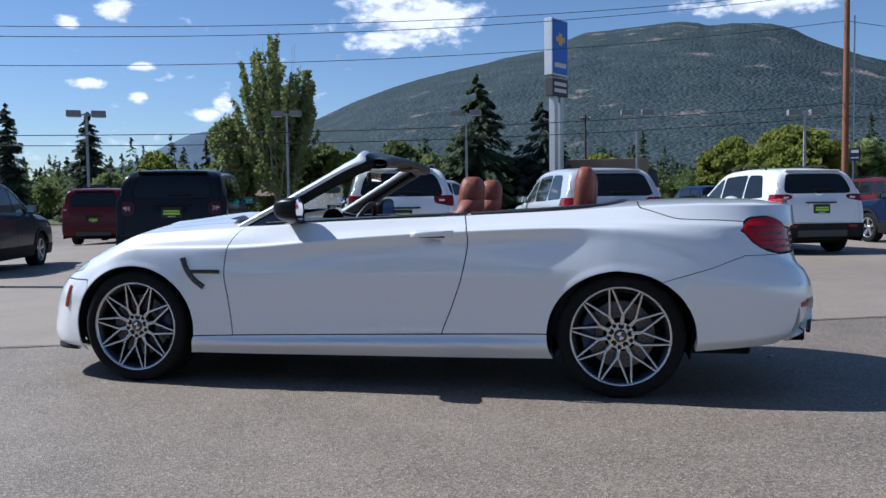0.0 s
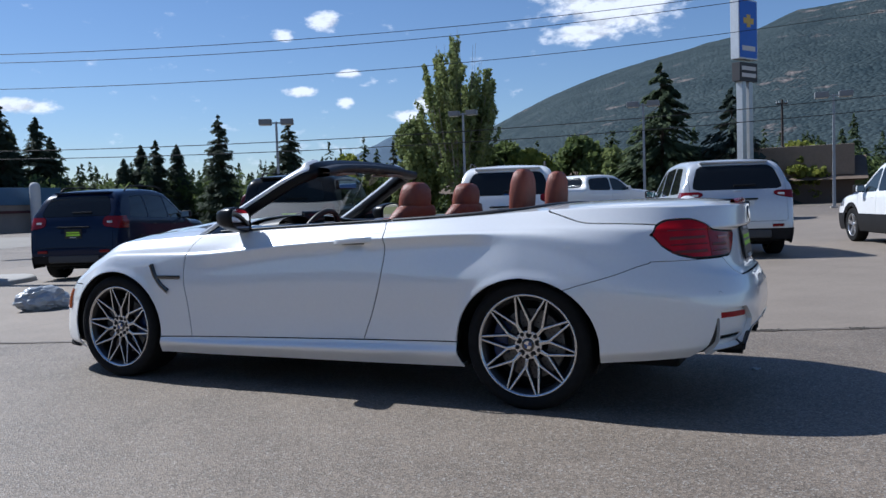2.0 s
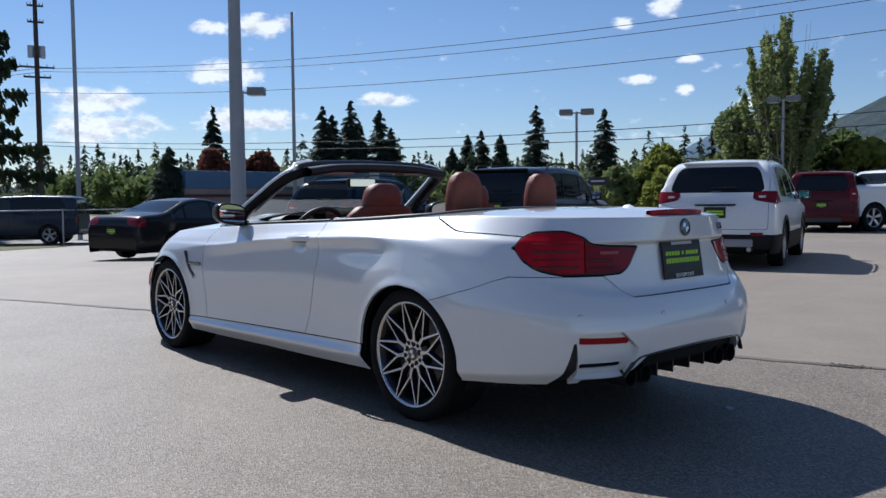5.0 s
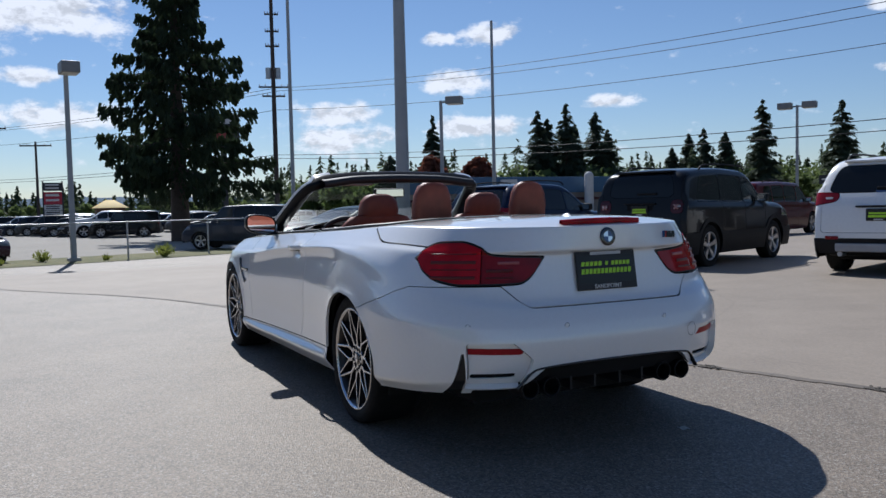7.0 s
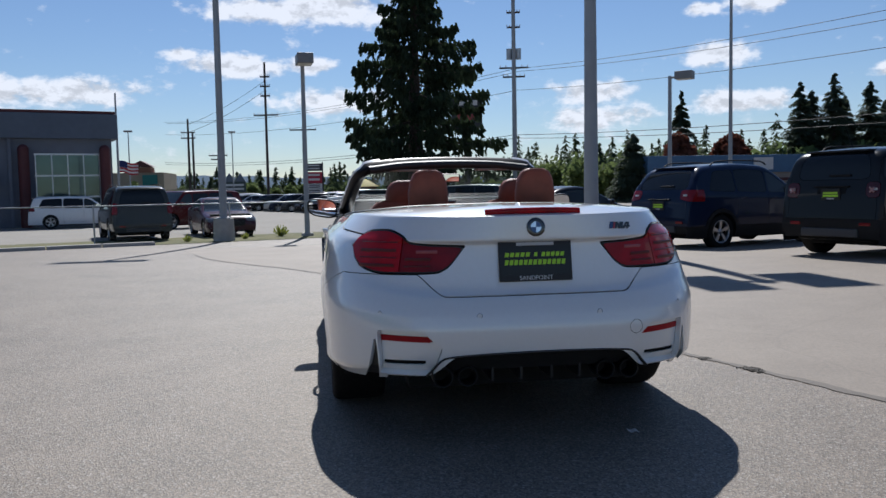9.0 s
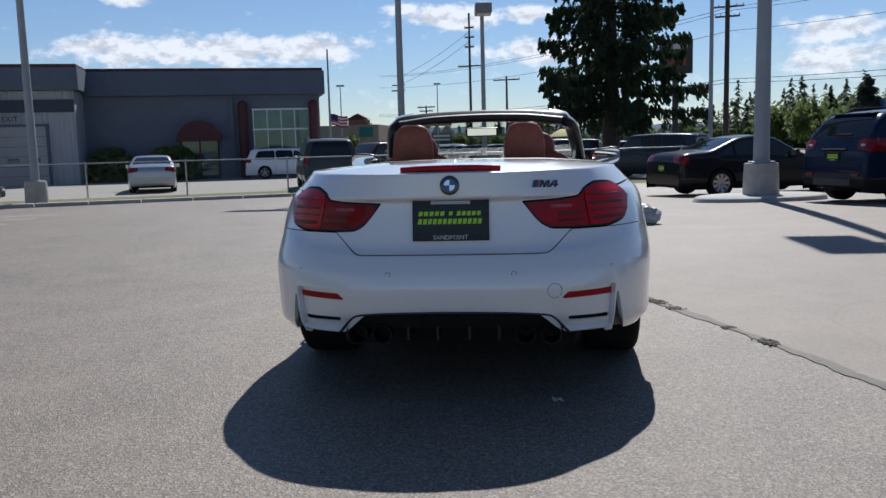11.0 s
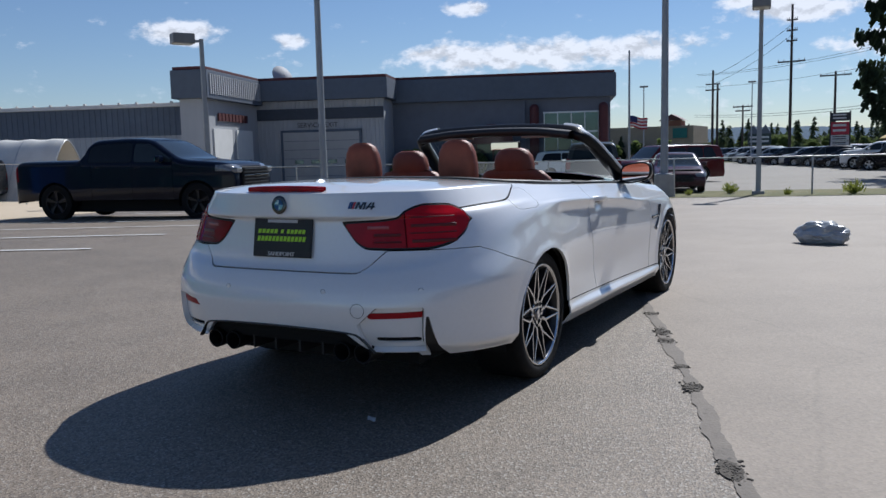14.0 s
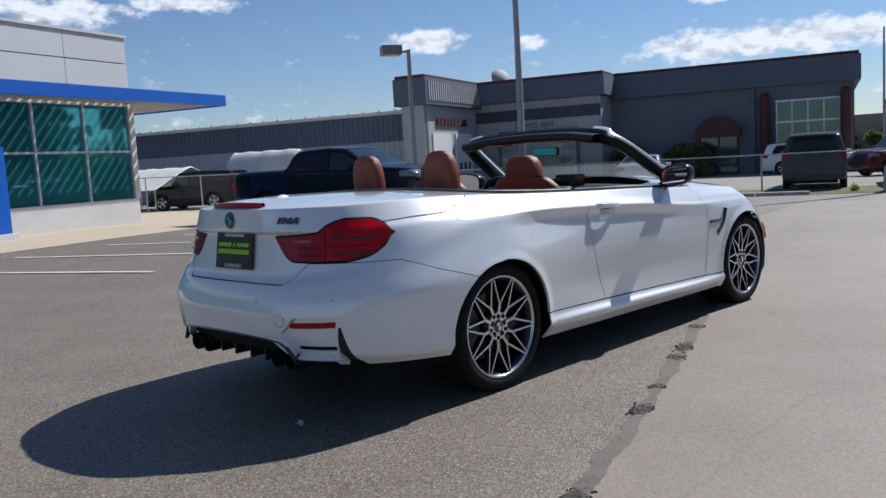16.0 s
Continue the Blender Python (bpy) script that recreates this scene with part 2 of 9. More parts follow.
def keep(S, f):
    """The share of S in which f(points) is positive, cut along f = 0."""
    if not S.F:
        return S
    v = f(S.V)
    V, N = list(S.V), list(S.N)
    cut, F = {}, []
    pos = v >= 0
    for face in S.F:
        k = [pos[i] for i in face]
        if all(k):
            F.append(face)
            continue
        if not any(k):
            continue
        out = []
        for q in range(len(face)):
            a, b = face[q], face[(q + 1) % len(face)]
            if pos[a]:
                out.append(a)
            if pos[a] != pos[b]:
                key = (min(a, b), max(a, b))
                if key not in cut:
                    t = v[a] / (v[a] - v[b])
                    p = S.V[a] + t * (S.V[b] - S.V[a])
                    n = S.N[a] + t * (S.N[b] - S.N[a])
                    V.append(p)
                    N.append(n / max(np.linalg.norm(n), 1e-9))
                    cut[key] = len(V) - 1
                out.append(cut[key])
        if len(out) > 2:
            F.append(tuple(out))
    used = sorted({i for g in F for i in g})
    new_i = {o: i for i, o in enumerate(used)}
    return Surf(np.array([V[i] for i in used]).reshape(-1, 3), [tuple(new_i[i] for i in g) for g in F],
                np.array([N[i] for i in used]).reshape(-1, 3))


def thick(S, d):
    """S with a rim turned inwards by d along its open edges: a sheet with a visible edge."""
    count = {}
    for f in S.F:
        for q in range(len(f)):
            a, b = f[q], f[(q + 1) % len(f)]
            count.setdefault((min(a, b), max(a, b)), []).append((a, b))
    V, N, F = [S.V], [S.N], list(S.F)
    n = len(S.V)
    add, addn = [], []
    for e in count.values():
        if len(e) != 1:
            continue
        a, b = e[0]
        pa, pb = S.V[a], S.V[b]
        qa, qb = pa - S.N[a] * d, pb - S.N[b] * d
        nn = np.cross(pb - pa, S.N[a])
        nn = nn / max(np.linalg.norm(nn), 1e-9)
        F.append((n + 1, n, n + 2, n + 3))
        add += [pa, pb, qa, qb]
        addn += [nn] * 4
        n += 4
    if add:
        V.append(np.array(add))
        N.append(np.array(addn))
    return Surf(np.vstack(V), F, np.vstack(N))


def mesh_of(name, S, material, normals=True):
    me = bpy.data.meshes.new(name)
    me.from_pydata([tuple(p) for p in S.V], [], S.F)
    for p in me.polygons:
        p.use_smooth = True
    if normals and len(S.V):
        me.normals_split_custom_set_from_vertices([tuple(p) for p in S.N])
    me.materials.append(material)
    return me


def part(name, shape, material, parent=None, label="", angle=35):
    """ONE mesh object from a bmesh, a Surf or a mesh, under a thing or under a part."""
    if isinstance(shape, Surf):
        me = mesh_of(name, shape, material)
    elif isinstance(shape, bpy.types.Mesh):
        me = shape
    else:
        me = bpy.data.meshes.new(name)
        sharp = radians(angle)
        shape.normal_update()
        for e in shape.edges:
            e.smooth = len(e.link_faces) == 2 and e.calc_face_angle(0) < sharp
        for f in shape.faces:
            f.smooth = True
        # broad faces keep their flatness beside rounded edges
        tone = []
        if len(shape.faces) < 1500:
            area = {}
            for v in shape.verts:
                if all(e.smooth for e in v.link_edges):
                    n = Vector((0, 0, 0))
                    for f in v.link_faces:
                        n += f.normal * f.calc_area()
                    area[v] = tuple(n.normalized())
            tone = [area.get(lp.vert, (0, 0, 0)) for f in shape.faces for lp in f.loops]
        shape.to_mesh(me)
        shape.free()
        me.materials.append(material)
        if tone:
            me.normals_split_custom_set(tone)
    ob = new(name, me)
    if parent is not None:
        ob.parent = parent
    if label:
        ob["label"] = label
    return ob


def thing(name, label, category, m=None, group="", kind=""):
    ob = new(name)
    if m is not None:
        ob.matrix_basis = m
    return tagged(ob, label, category, group, kind)


def box(bm, x0, x1, y0, y1, z0, z1, bevel=0.0, m=None):
    """A box in bm, with rounded edges if wished."""
    r = bmesh.ops.create_cube(bm, size=1.0)
    vs = r["verts"]
    for v in vs:
        v.co = Vector(((x0 + x1) / 2 + v.co.x * (x1 - x0), (y0 + y1) / 2 + v.co.y * (y1 - y0), (z0 + z1) / 2 + v.co.z * (z1 - z0)))
    if bevel:
        es = list({e for v in vs for e in v.link_edges})
        r = bmesh.ops.bevel(bm, geom=es, offset=bevel, segments=2, affect="EDGES", profile=0.5)
        vs = list({v for f in r["faces"] for v in f.verts} | {v for v in vs if v.is_valid})
    if m is not None:
        bmesh.ops.transform(bm, matrix=m, verts=vs)
    return vs


def boxes(*rows, bevel=0.0):
    bm = bmesh.new()
    for r in rows:
        box(bm, *r, bevel=bevel)
    return bm


def tube(bm, a, b, r0, r1=None, n=10, cap=True):
    """A tapered round bar from a to b."""
    a, b = Vector(a), Vector(b)
    r1 = r0 if r1 is None else r1
    q = (b - a).to_track_quat("Z", "Y").to_matrix().to_4x4()
    r = bmesh.ops.create_cone(bm, cap_ends=cap, segments=n, radius1=r0, radius2=r1, depth=(b - a).length,
                              matrix=Matrix.Translation((a + b) / 2) @ q)
    return r["verts"]


def tubes(*rows, n=10):
    bm = bmesh.new()
    for r in rows:
        tube(bm, *r, n=n)
    return bm


def lathe(profile, n=48, axis="y"):
    """A surface of revolution: profile rows (radius, along), round the y axis."""
    pr = np.array(profile, float)
    t = np.linspace(0, 2 * np.pi, n, endpoint=False)
    P = np.zeros((len(pr), n, 3))
    P[:, :, 0] = pr[:, :1] * np.cos(t)
    P[:, :, 2] = pr[:, :1] * np.sin(t)
    P[:, :, 1] = pr[:, 1:2]
    return grid(P, closed=True)


def text_mesh(body, size, depth=0.002):
    cu = bpy.data.curves.new("text", "FONT")
    cu.body, cu.size, cu.extrude = body, size, depth
    cu.align_x, cu.align_y = "CENTER", "CENTER"
    ob = new("text", cu)
    bpy.context.view_layer.update()
    me = bpy.data.meshes.new_from_object(ob.evaluated_get(bpy.context.evaluated_depsgraph_get()))
    bpy.data.objects.remove(ob)
    return me


def text_part(name, body, size, material, parent, m, label=""):
    me = text_mesh(body, size)
    me.materials.clear()
    me.materials.append(material)
    me.transform(m)
    return part(name, me, material, parent, label)

# ---- surfaces ----
M_PAINT = mat("pearl_white_paint", (0.79, 0.792, 0.787), 0.30, metal=0.07, vary=0.02, scale=400, coat=1.0)
M_PAINT.node_tree.nodes["Principled BSDF"].inputs["Coat IOR"].default_value = 1.65
M_PAINT.node_tree.nodes["Principled BSDF"].inputs["Coat Roughness"].default_value = 0.015
M_BLACKGLOSS = mat("gloss_black", (0.008, 0.008, 0.009), 0.12, vary=0.1, coat=1.0)
M_BLACKTRIM = mat("black_trim", (0.014, 0.014, 0.015), 0.5, vary=0.2, scale=40, bump=0.1, bump_scale=300)
M_GAP = mat("dark_gap", (0.004, 0.004, 0.004), 0.9, vary=0.1)
M_TYRE = mat("tyre_rubber", (0.009, 0.009, 0.009), 0.8, vary=0.3, scale=30, bump=0.3, bump_scale=90, spec=0.2)
M_RIMDARK = mat("grey_wheel_paint", (0.020, 0.020, 0.022), 0.38, metal=0.3, vary=0.1)
M_RIMCUT = mat("machined_alloy", (0.60, 0.60, 0.61), 0.24, metal=1.0, vary=0.06, scale=60)
M_DISC = mat("brake_disc_steel", (0.20, 0.18, 0.165), 0.5, metal=0.5, vary=0.15, scale=40)
M_CALIPER = mat("dark_blue_caliper", (0.015, 0.03, 0.10), 0.35, vary=0.1)
M_LEATHER = mat("rust_orange_leather", (0.205, 0.052, 0.028), 0.5, vary=0.18, scale=18, bump=0.25, bump_scale=220, spec=0.4)
M_CHROME = mat("chrome", (0.75, 0.75, 0.76), 0.12, metal=1.0, vary=0.03)
M_SATIN = mat("satin_silver", (0.55, 0.55, 0.56), 0.3, metal=0.9, vary=0.05)
M_TAIL = mat("red_tail_lens", (0.40, 0.003, 0.008), 0.10, vary=0.5, scale=9, coat=0.35, spec=0.10)
M_TAILDARK = mat("dark_red_tail_lens", (0.25, 0.003, 0.006), 0.12, vary=0.5, scale=12, coat=0.35, spec=0.10)
M_REFLECTOR = mat("red_reflector", (0.34, 0.010, 0.016), 0.3, vary=0.2, scale=50, spec=0.15)
M_AMBER = mat("amber_marker", (0.65, 0.13, 0.02), 0.2, vary=0.1, coat=0.6)
M_CLEARLAMP = mat("clear_lamp", (0.60, 0.62, 0.65), 0.08, vary=0.4, scale=25, coat=1.0)
M_MIRROR = mat("mirror_glass", (0.85, 0.87, 0.88), 0.02, metal=1.0, vary=0)
M_GLASS = glass("windscreen_glass", (0.80, 0.88, 0.85), alpha=0.12)
M_PLATE = mat("black_plate_insert", (0.008, 0.009, 0.008), 0.35, vary=0.1)
M_FRAMEBLACK = mat("satin_black_frame", (0.008, 0.008, 0.009), 0.32, vary=0.1, spec=0.18)
M_LIME = mat("lime_green_print", (0.42, 0.74, 0.03), 0.5, vary=0.05)
M_GREYPRINT = mat("grey_print", (0.5, 0.5, 0.5), 0.5, vary=0.05)
M_BADGEBLUE = mat("badge_blue", (0.012, 0.05, 0.18), 0.2, vary=0.05, coat=1)
M_DARKBLUE = mat("badge_dark_blue", (0.01, 0.02, 0.09), 0.2, vary=0.05, coat=1)
M_BADGERED = mat("badge_red", (0.4, 0.01, 0.015), 0.2, vary=0.05, coat=1)
M_PRIVACY = mat("privacy_glass", (0.010, 0.012, 0.014), 0.03, vary=0.1, spec=0.32)
M_SIDEGLASS = mat("tinted_side_glass", (0.022, 0.028, 0.028), 0.03, vary=0.2, scale=2, spec=0.5)
M_STEEL = mat("galvanised_steel", (0.42, 0.43, 0.44), 0.45, metal=0.7, vary=0.12, scale=5)
M_POLEGREY = mat("grey_painted_pole", (0.30, 0.32, 0.34), 0.55, vary=0.12, scale=3)
M_CONC = mat("cast_concrete", (0.40, 0.38, 0.35), 0.85, vary=0.2, scale=5, bump=0.4, bump_scale=70)
M_WHITEPAINT = mat("white_line_paint", (0.62, 0.62, 0.60), 0.7, vary=0.2, scale=20)
M_WOODPOLE = mat("weathered_pole_wood", (0.20, 0.085, 0.04), 0.85, vary=0.3, scale=8, bump=0.5, bump_scale=40, stretch=(1, 1, 0.08))
M_DARKPOLE = mat("dark_pole_wood", (0.055, 0.045, 0.04), 0.9, vary=0.3, scale=8, stretch=(1, 1, 0.08))
M_WIRE = mat("dark_wire", (0.02, 0.02, 0.022), 0.6, vary=0.1)


def ground_mat(name, dark, light, grit, grit_amp, bump, rough, patch=0.35, crack=0.0, pale=0.0):
    ma = bpy.data.materials.new(name)
    ma.use_nodes = True
    nt = ma.node_tree
    bs = nt.nodes["Principled BSDF"]
    bs.inputs["Roughness"].default_value = rough
    bs.inputs["Specular IOR Level"].default_value = 0.5
    tc = nt.nodes.new("ShaderNodeTexCoord")
    co = tc.outputs["Object"]

    def tex(scale, detail, rough_=0.55):
        n = nt.nodes.new("ShaderNodeTexNoise")
        n.inputs["Scale"].default_value, n.inputs["Detail"].default_value = scale, detail
        n.inputs["Roughness"].default_value = rough_
        nt.links.new(co, n.inputs["Vector"])
        return n.outputs["Fac"]

    def m(op, a, b=0.0, c=0.0):
        n = nt.nodes.new("ShaderNodeMath")
        n.operation = op
        for i, v in enumerate((a, b, c)):
            if isinstance(v, (int, float)):
                n.inputs[i].default_value = v
            else:
                nt.links.new(v, n.inputs[i])
        return n.outputs[0]

    stones = nt.nodes.new("ShaderNodeTexVoronoi")
    stones.inputs["Scale"].default_value = grit
    nt.links.new(co, stones.inputs["Vector"])
    sepc = nt.nodes.new("ShaderNodeSeparateColor")
    nt.links.new(stones.outputs["Color"], sepc.inputs[0])
    big, mid, fine = tex(0.22, 5, 0.65), tex(1.7, 7, 0.65), tex(grit * 0.55, 4, 0.7)
    val = m("MULTIPLY_ADD", big, patch, m("MULTIPLY_ADD", mid, 0.30, m("MULTIPLY", fine, 0.35)))
    val = m("MULTIPLY_ADD", m("SUBTRACT", sepc.outputs[0], 0.5), grit_amp, val)
    ramp = nt.nodes.new("ShaderNodeValToRGB")
    ramp.color_ramp.elements[0].position, ramp.color_ramp.elements[1].position = 0.28, 0.72
    ramp.color_ramp.elements[0].color, ramp.color_ramp.elements[1].color = (*dark, 1), (*light, 1)
    nt.links.new(val, ramp.inputs["Fac"])
    last = ramp.outputs["Color"]
    # bright stones in the binder
    if pale:
        pick = nt.nodes.new("ShaderNodeMapRange")
        pick.inputs["From Min"].default_value, pick.inputs["From Max"].default_value = 0.86, 0.95
        nt.links.new(sepc.outputs[1], pick.inputs["Value"])
        mx = nt.nodes.new("ShaderNodeMixRGB")
        nt.links.new(m("MULTIPLY", pick.outputs[0], pale), mx.inputs["Fac"])
        nt.links.new(last, mx.inputs["Color1"])
        mx.inputs["Color2"].default_value = (0.42, 0.40, 0.36, 1)
        last = mx.outputs[0]
    if crack:
        vor = nt.nodes.new("ShaderNodeTexVoronoi")
        vor.feature = "DISTANCE_TO_EDGE"
        vor.inputs["Scale"].default_value = 0.35
        warp = nt.nodes.new("ShaderNodeMixRGB")
        warp.inputs["Fac"].default_value = 0.12
        wn = nt.nodes.new("ShaderNodeTexNoise")
        wn.inputs["Scale"].default_value, wn.inputs["Detail"].default_value = 2.5, 5
        nt.links.new(co, wn.inputs["Vector"])
        nt.links.new(co, warp.inputs["Color1"])
        nt.links.new(wn.outputs["Color"], warp.inputs["Color2"])
        nt.links.new(warp.outputs[0], vor.inputs["Vector"])
        line = nt.nodes.new("ShaderNodeMapRange")
        line.inputs["From Min"].default_value, line.inputs["From Max"].default_value = 0.0, 0.006
        line.inputs["To Min"].default_value, line.inputs["To Max"].default_value = crack, 0.0
        nt.links.new(vor.outputs["Distance"], line.inputs["Value"])
        mx = nt.nodes.new("ShaderNodeMixRGB")
        nt.links.new(line.outputs[0], mx.inputs["Fac"])
        nt.links.new(last, mx.inputs["Color1"])
        mx.inputs["Color2"].default_value = (*[c * 0.35 for c in dark], 1)
        last = mx.outputs[0]
    nt.links.new(last, bs.inputs["Base Color"])
    bp = nt.nodes.new("ShaderNodeBump")
    bp.inputs["Strength"].default_value, bp.inputs["Distance"].default_value = bump, 0.012
    nt.links.new(m("ADD", stones.outputs["Distance"], m("MULTIPLY", fine, 0.8)), bp.inputs["Height"])
    nt.links.new(bp.outputs[0], bs.inputs["Normal"])
    return ma


M_ASPHALT = ground_mat("worn_asphalt", (0.083, 0.066, 0.050), (0.250, 0.201, 0.152), 120, 0.40, 0.3, 0.65, patch=0.36, pale=0.45)
M_PAD = ground_mat("grey_concrete_pad", (0.134, 0.110, 0.087), (0.268, 0.221, 0.174), 70, 0.14, 0.15, 0.72, patch=0.55, crack=0.12)
M_WALKWAY = ground_mat("tan_concrete_walk", (0.42, 0.34, 0.24), (0.56, 0.46, 0.33), 60, 0.05, 0.15, 0.8)

# ---- ground ----
def land(x, y):
    """Height of the lot: level round the car, falling gently ahead of it."""
    x, y = np.asarray(x, float), np.asarray(y, float)
    return -(0.44 * smooth(-3, -23, x) + 0.16 * smooth(-24, -46, x)) * (1 - 0.6 * smooth(4, 18, y) * smooth(-22, -12, x)) - 0.12 * smooth(-5, -16, y) * smooth(8, -2, x) * smooth(-23, -14, x)


seam_y = curve([-40, -13.5, -10.4, -5.7, -4.4, -0.9, -0.07, 0.75, 1.6, 2.46, 3.6, 14, 60], [-9.5, -3.7, -2.9, -0.82, -0.4, 0.86, 1.17, 1.465, 1.765, 2.05, 2.53, 6.4, 23])


HX, HY = -0.335, 0.942   # the way the lot is laid out: along the parked rows
RX, RY = 0.942, 0.335


def uv(u, v):
    """Lot coordinates (along, across) to x, y."""
    return u * HX + v * RX, u * HY + v * RY


def spaced(far, near, step, ratio=1.35):
    out, s, p = [], step, 0.0
    while p < near:
        out.append(p)
        p += s
    while p < far:
        out.append(p)
        s *= ratio
        p += s
    out.append(far)
    return np.array(sorted({-q for q in out} | set(out)))


gx = spaced(2600, 45, 1.5)
X, Y = np.meshgrid(gx, gx, indexing="ij")
ground = part("ground", grid(np.stack((X, Y, land(X, Y)), -1)), M_ASPHALT)
tagged(ground, "worn grey asphalt lot with pale stones in the binder", "ground", kind="structure")


def slab(name, f0, f1, xs, material, label, z=0.004, rows=24, category="pavement"):
    """A thin paved area between two lines y = f0(x) and f1(x)."""
    xs = np.asarray(xs, float)
    a, b = f0(xs), f1(xs)
    t = np.linspace(0, 1, rows) ** 2
    Yp = a[:, None] + (b - a)[:, None] * t[None]
    Xp = np.repeat(xs[:, None], rows, 1)
    ob = part(name, grid(np.stack((Xp, Yp, land(Xp, Yp) + z), -1)), material)
    return tagged(ob, label, category, kind="structure")


def ragged(x):
    x = np.asarray(x, float)
    return np.array([0.022 * noise.noise((q * 1.3, 3.1, 0)) + 0.020 * noise.noise((q * 7.0, 7.7, 0)) + 0.010 * noise.noise((q * 23.0, 1.7, 0)) for q in x.ravel()]).reshape(x.shape)


xs_pad = np.concatenate((np.linspace(-17.5, -5, 60), np.linspace(-4.9, 5, 260), np.linspace(5.1, 40, 50)))
slab("pavement", lambda x: seam_y(x) + ragged(x), lambda x: np.full_like(x, 34.0), xs_pad, M_PAD, "smooth grey concrete pad with faint stains", 0.003)
def seam_mat():
    """A strip of old mortar: pale and dusty, with black broken-out holes."""
    ma = mat("broken_seam", (0.165, 0.137, 0.110), 0.75, second=(0.100, 0.083, 0.067), scale=9, bump=0.3, bump_scale=60, detail=8)
    nt = ma.node_tree
    bs = nt.nodes["Principled BSDF"]
    src = bs.inputs["Base Color"].links[0].from_socket
    n = nt.nodes.new("ShaderNodeTexNoise")
    n.inputs["Scale"].default_value, n.inputs["Detail"].default_value, n.inputs["Roughness"].default_value = 6.5, 9, 0.68
    tc = nt.nodes.new("ShaderNodeTexCoord")
    nt.links.new(tc.outputs["Object"], n.inputs["Vector"])
    hole = nt.nodes.new("ShaderNodeMapRange")
    hole.inputs["From Min"].default_value, hole.inputs["From Max"].default_value = 0.60, 0.68
    nt.links.new(n.outputs["Fac"], hole.inputs["Value"])
    mx = nt.nodes.new("ShaderNodeMixRGB")
    nt.links.new(hole.outputs[0], mx.inputs[0])
    nt.links.new(src, mx.inputs[1])
    mx.inputs[2].default_value = (0.022, 0.019, 0.016, 1)
    nt.links.new(mx.outputs[0], bs.inputs["Base Color"])
    return ma


M_SEAM = seam_mat()
slab("trim", lambda x: seam_y(x) + ragged(x + 60) * 1.2 - 0.070,
     lambda x: seam_y(x) + ragged(x) + 0.004, np.concatenate((np.linspace(-13, -5, 120), np.linspace(-4.9, 5, 500), np.linspace(5.1, 14, 80))),
     M_SEAM, "crumbling dark joint between asphalt and concrete", 0.0045, rows=6, category="joint")


def patch(name, u0, u1, v0, v1, material, label, z, n=14, category="pavement"):
    """A rectangle of paving in lot coordinates."""
    A, B = np.meshgrid(np.linspace(u0, u1, n), np.linspace(v0, v1, n), indexing="ij")
    Xp, Yp = A * HX + B * RX, A * HY + B * RY
    S = grid(np.stack((Xp, Yp, land(Xp, Yp) + z), -1))
    if S.N[0][2] < 0:
        S = S.flipped()
    return tagged(part(name, S, material), label, category, kind="structure")


patch("pavement", -26.0, -12.8, -34, 12, M_WALKWAY, "tan concrete walk along the showroom", 0.008, 40)
M_LOTGREY = ground_mat("pale_gravel_lot", (0.20, 0.185, 0.16), (0.34, 0.31, 0.27), 30, 0.10, 0.2, 0.9)
M_VERGE = mat("dry_verge", (0.20, 0.17, 0.075), 0.95, second=(0.07, 0.085, 0.025), scale=2.2, bump=0.8, bump_scale=25, detail=8)
patch("pavement", -34, 60, -90, -26.0, M_LOTGREY, "pale dusty overflow lot beyond the fence", 0.008, 60)
patch("verge", -13, 14, -26.0, -21.8, M_VERGE, "strip of dry grass and weeds along the fence", 0.012, 24, "grass")
for k in range(7):
    v = -2.4 - 2.12 * k
    patch("parking_line", -11.2, -5.9, v - 0.05, v + 0.05, M_WHITEPAINT, "worn white parking line", 0.013, 8, "line")
M_TURF = mat("field_grass", (0.16, 0.15, 0.05), 0.95, second=(0.07, 0.09, 0.025), scale=0.35, bump=0.6, bump_scale=8, detail=8)
for nm, x0, x1, y0, y1 in (("verge", -400, 400, 62, 420), ("verge", -400, -95, -400, 62)):
    A, B = np.meshgrid(np.linspace(x0, x1, 30), np.linspace(y0, y1, 30), indexing="ij")
    tagged(part(nm, grid(np.stack((A, B, land(A, B) + 0.02), -1)), M_TURF), "dry field grass beyond the lot", "grass", kind="structure")

# ---- the white convertible ----
HUB_X, HUB_Z = 1.406, 0.328
U = [-2, -1.4, -1, -0.55, 0, 0.43, 0.8, 1, 1.4, 2]
RAIL_Z = [
    [.17, .17, .18, .18, .185, .19, .20, .22, .26, .30],
    [.22, .23, .25, .25, .26, .27, .28, .30, .32, .36],
    [.27, .28, .285, .285, .30, .315, .33, .35, .38, .42],
    [.36, .38, .42, .42, .42, .43, .46, .47, .48, .50],
    [.46, .50, .60, .60, .63, .64, .64, .63, .60, .565],
    [.54, .60, .72, .72, .785, .82, .835, .825, .755, .640],
    [.60, .67, .78, .785, .845, .876, .890, .885, .835, .685],
    [.63, .705, .80, .81, .865, .895, .912, .912, .900, .872],
    [.66, .74, .82, .84, .888, .915, .936, .94, .935, .900],
    [.70, .79, .87, .905, .943, .963, .985, 1.0, 1.012, 1.0],
]
UY = [-1, -0.55, 0, 0.43, 0.8, 1]
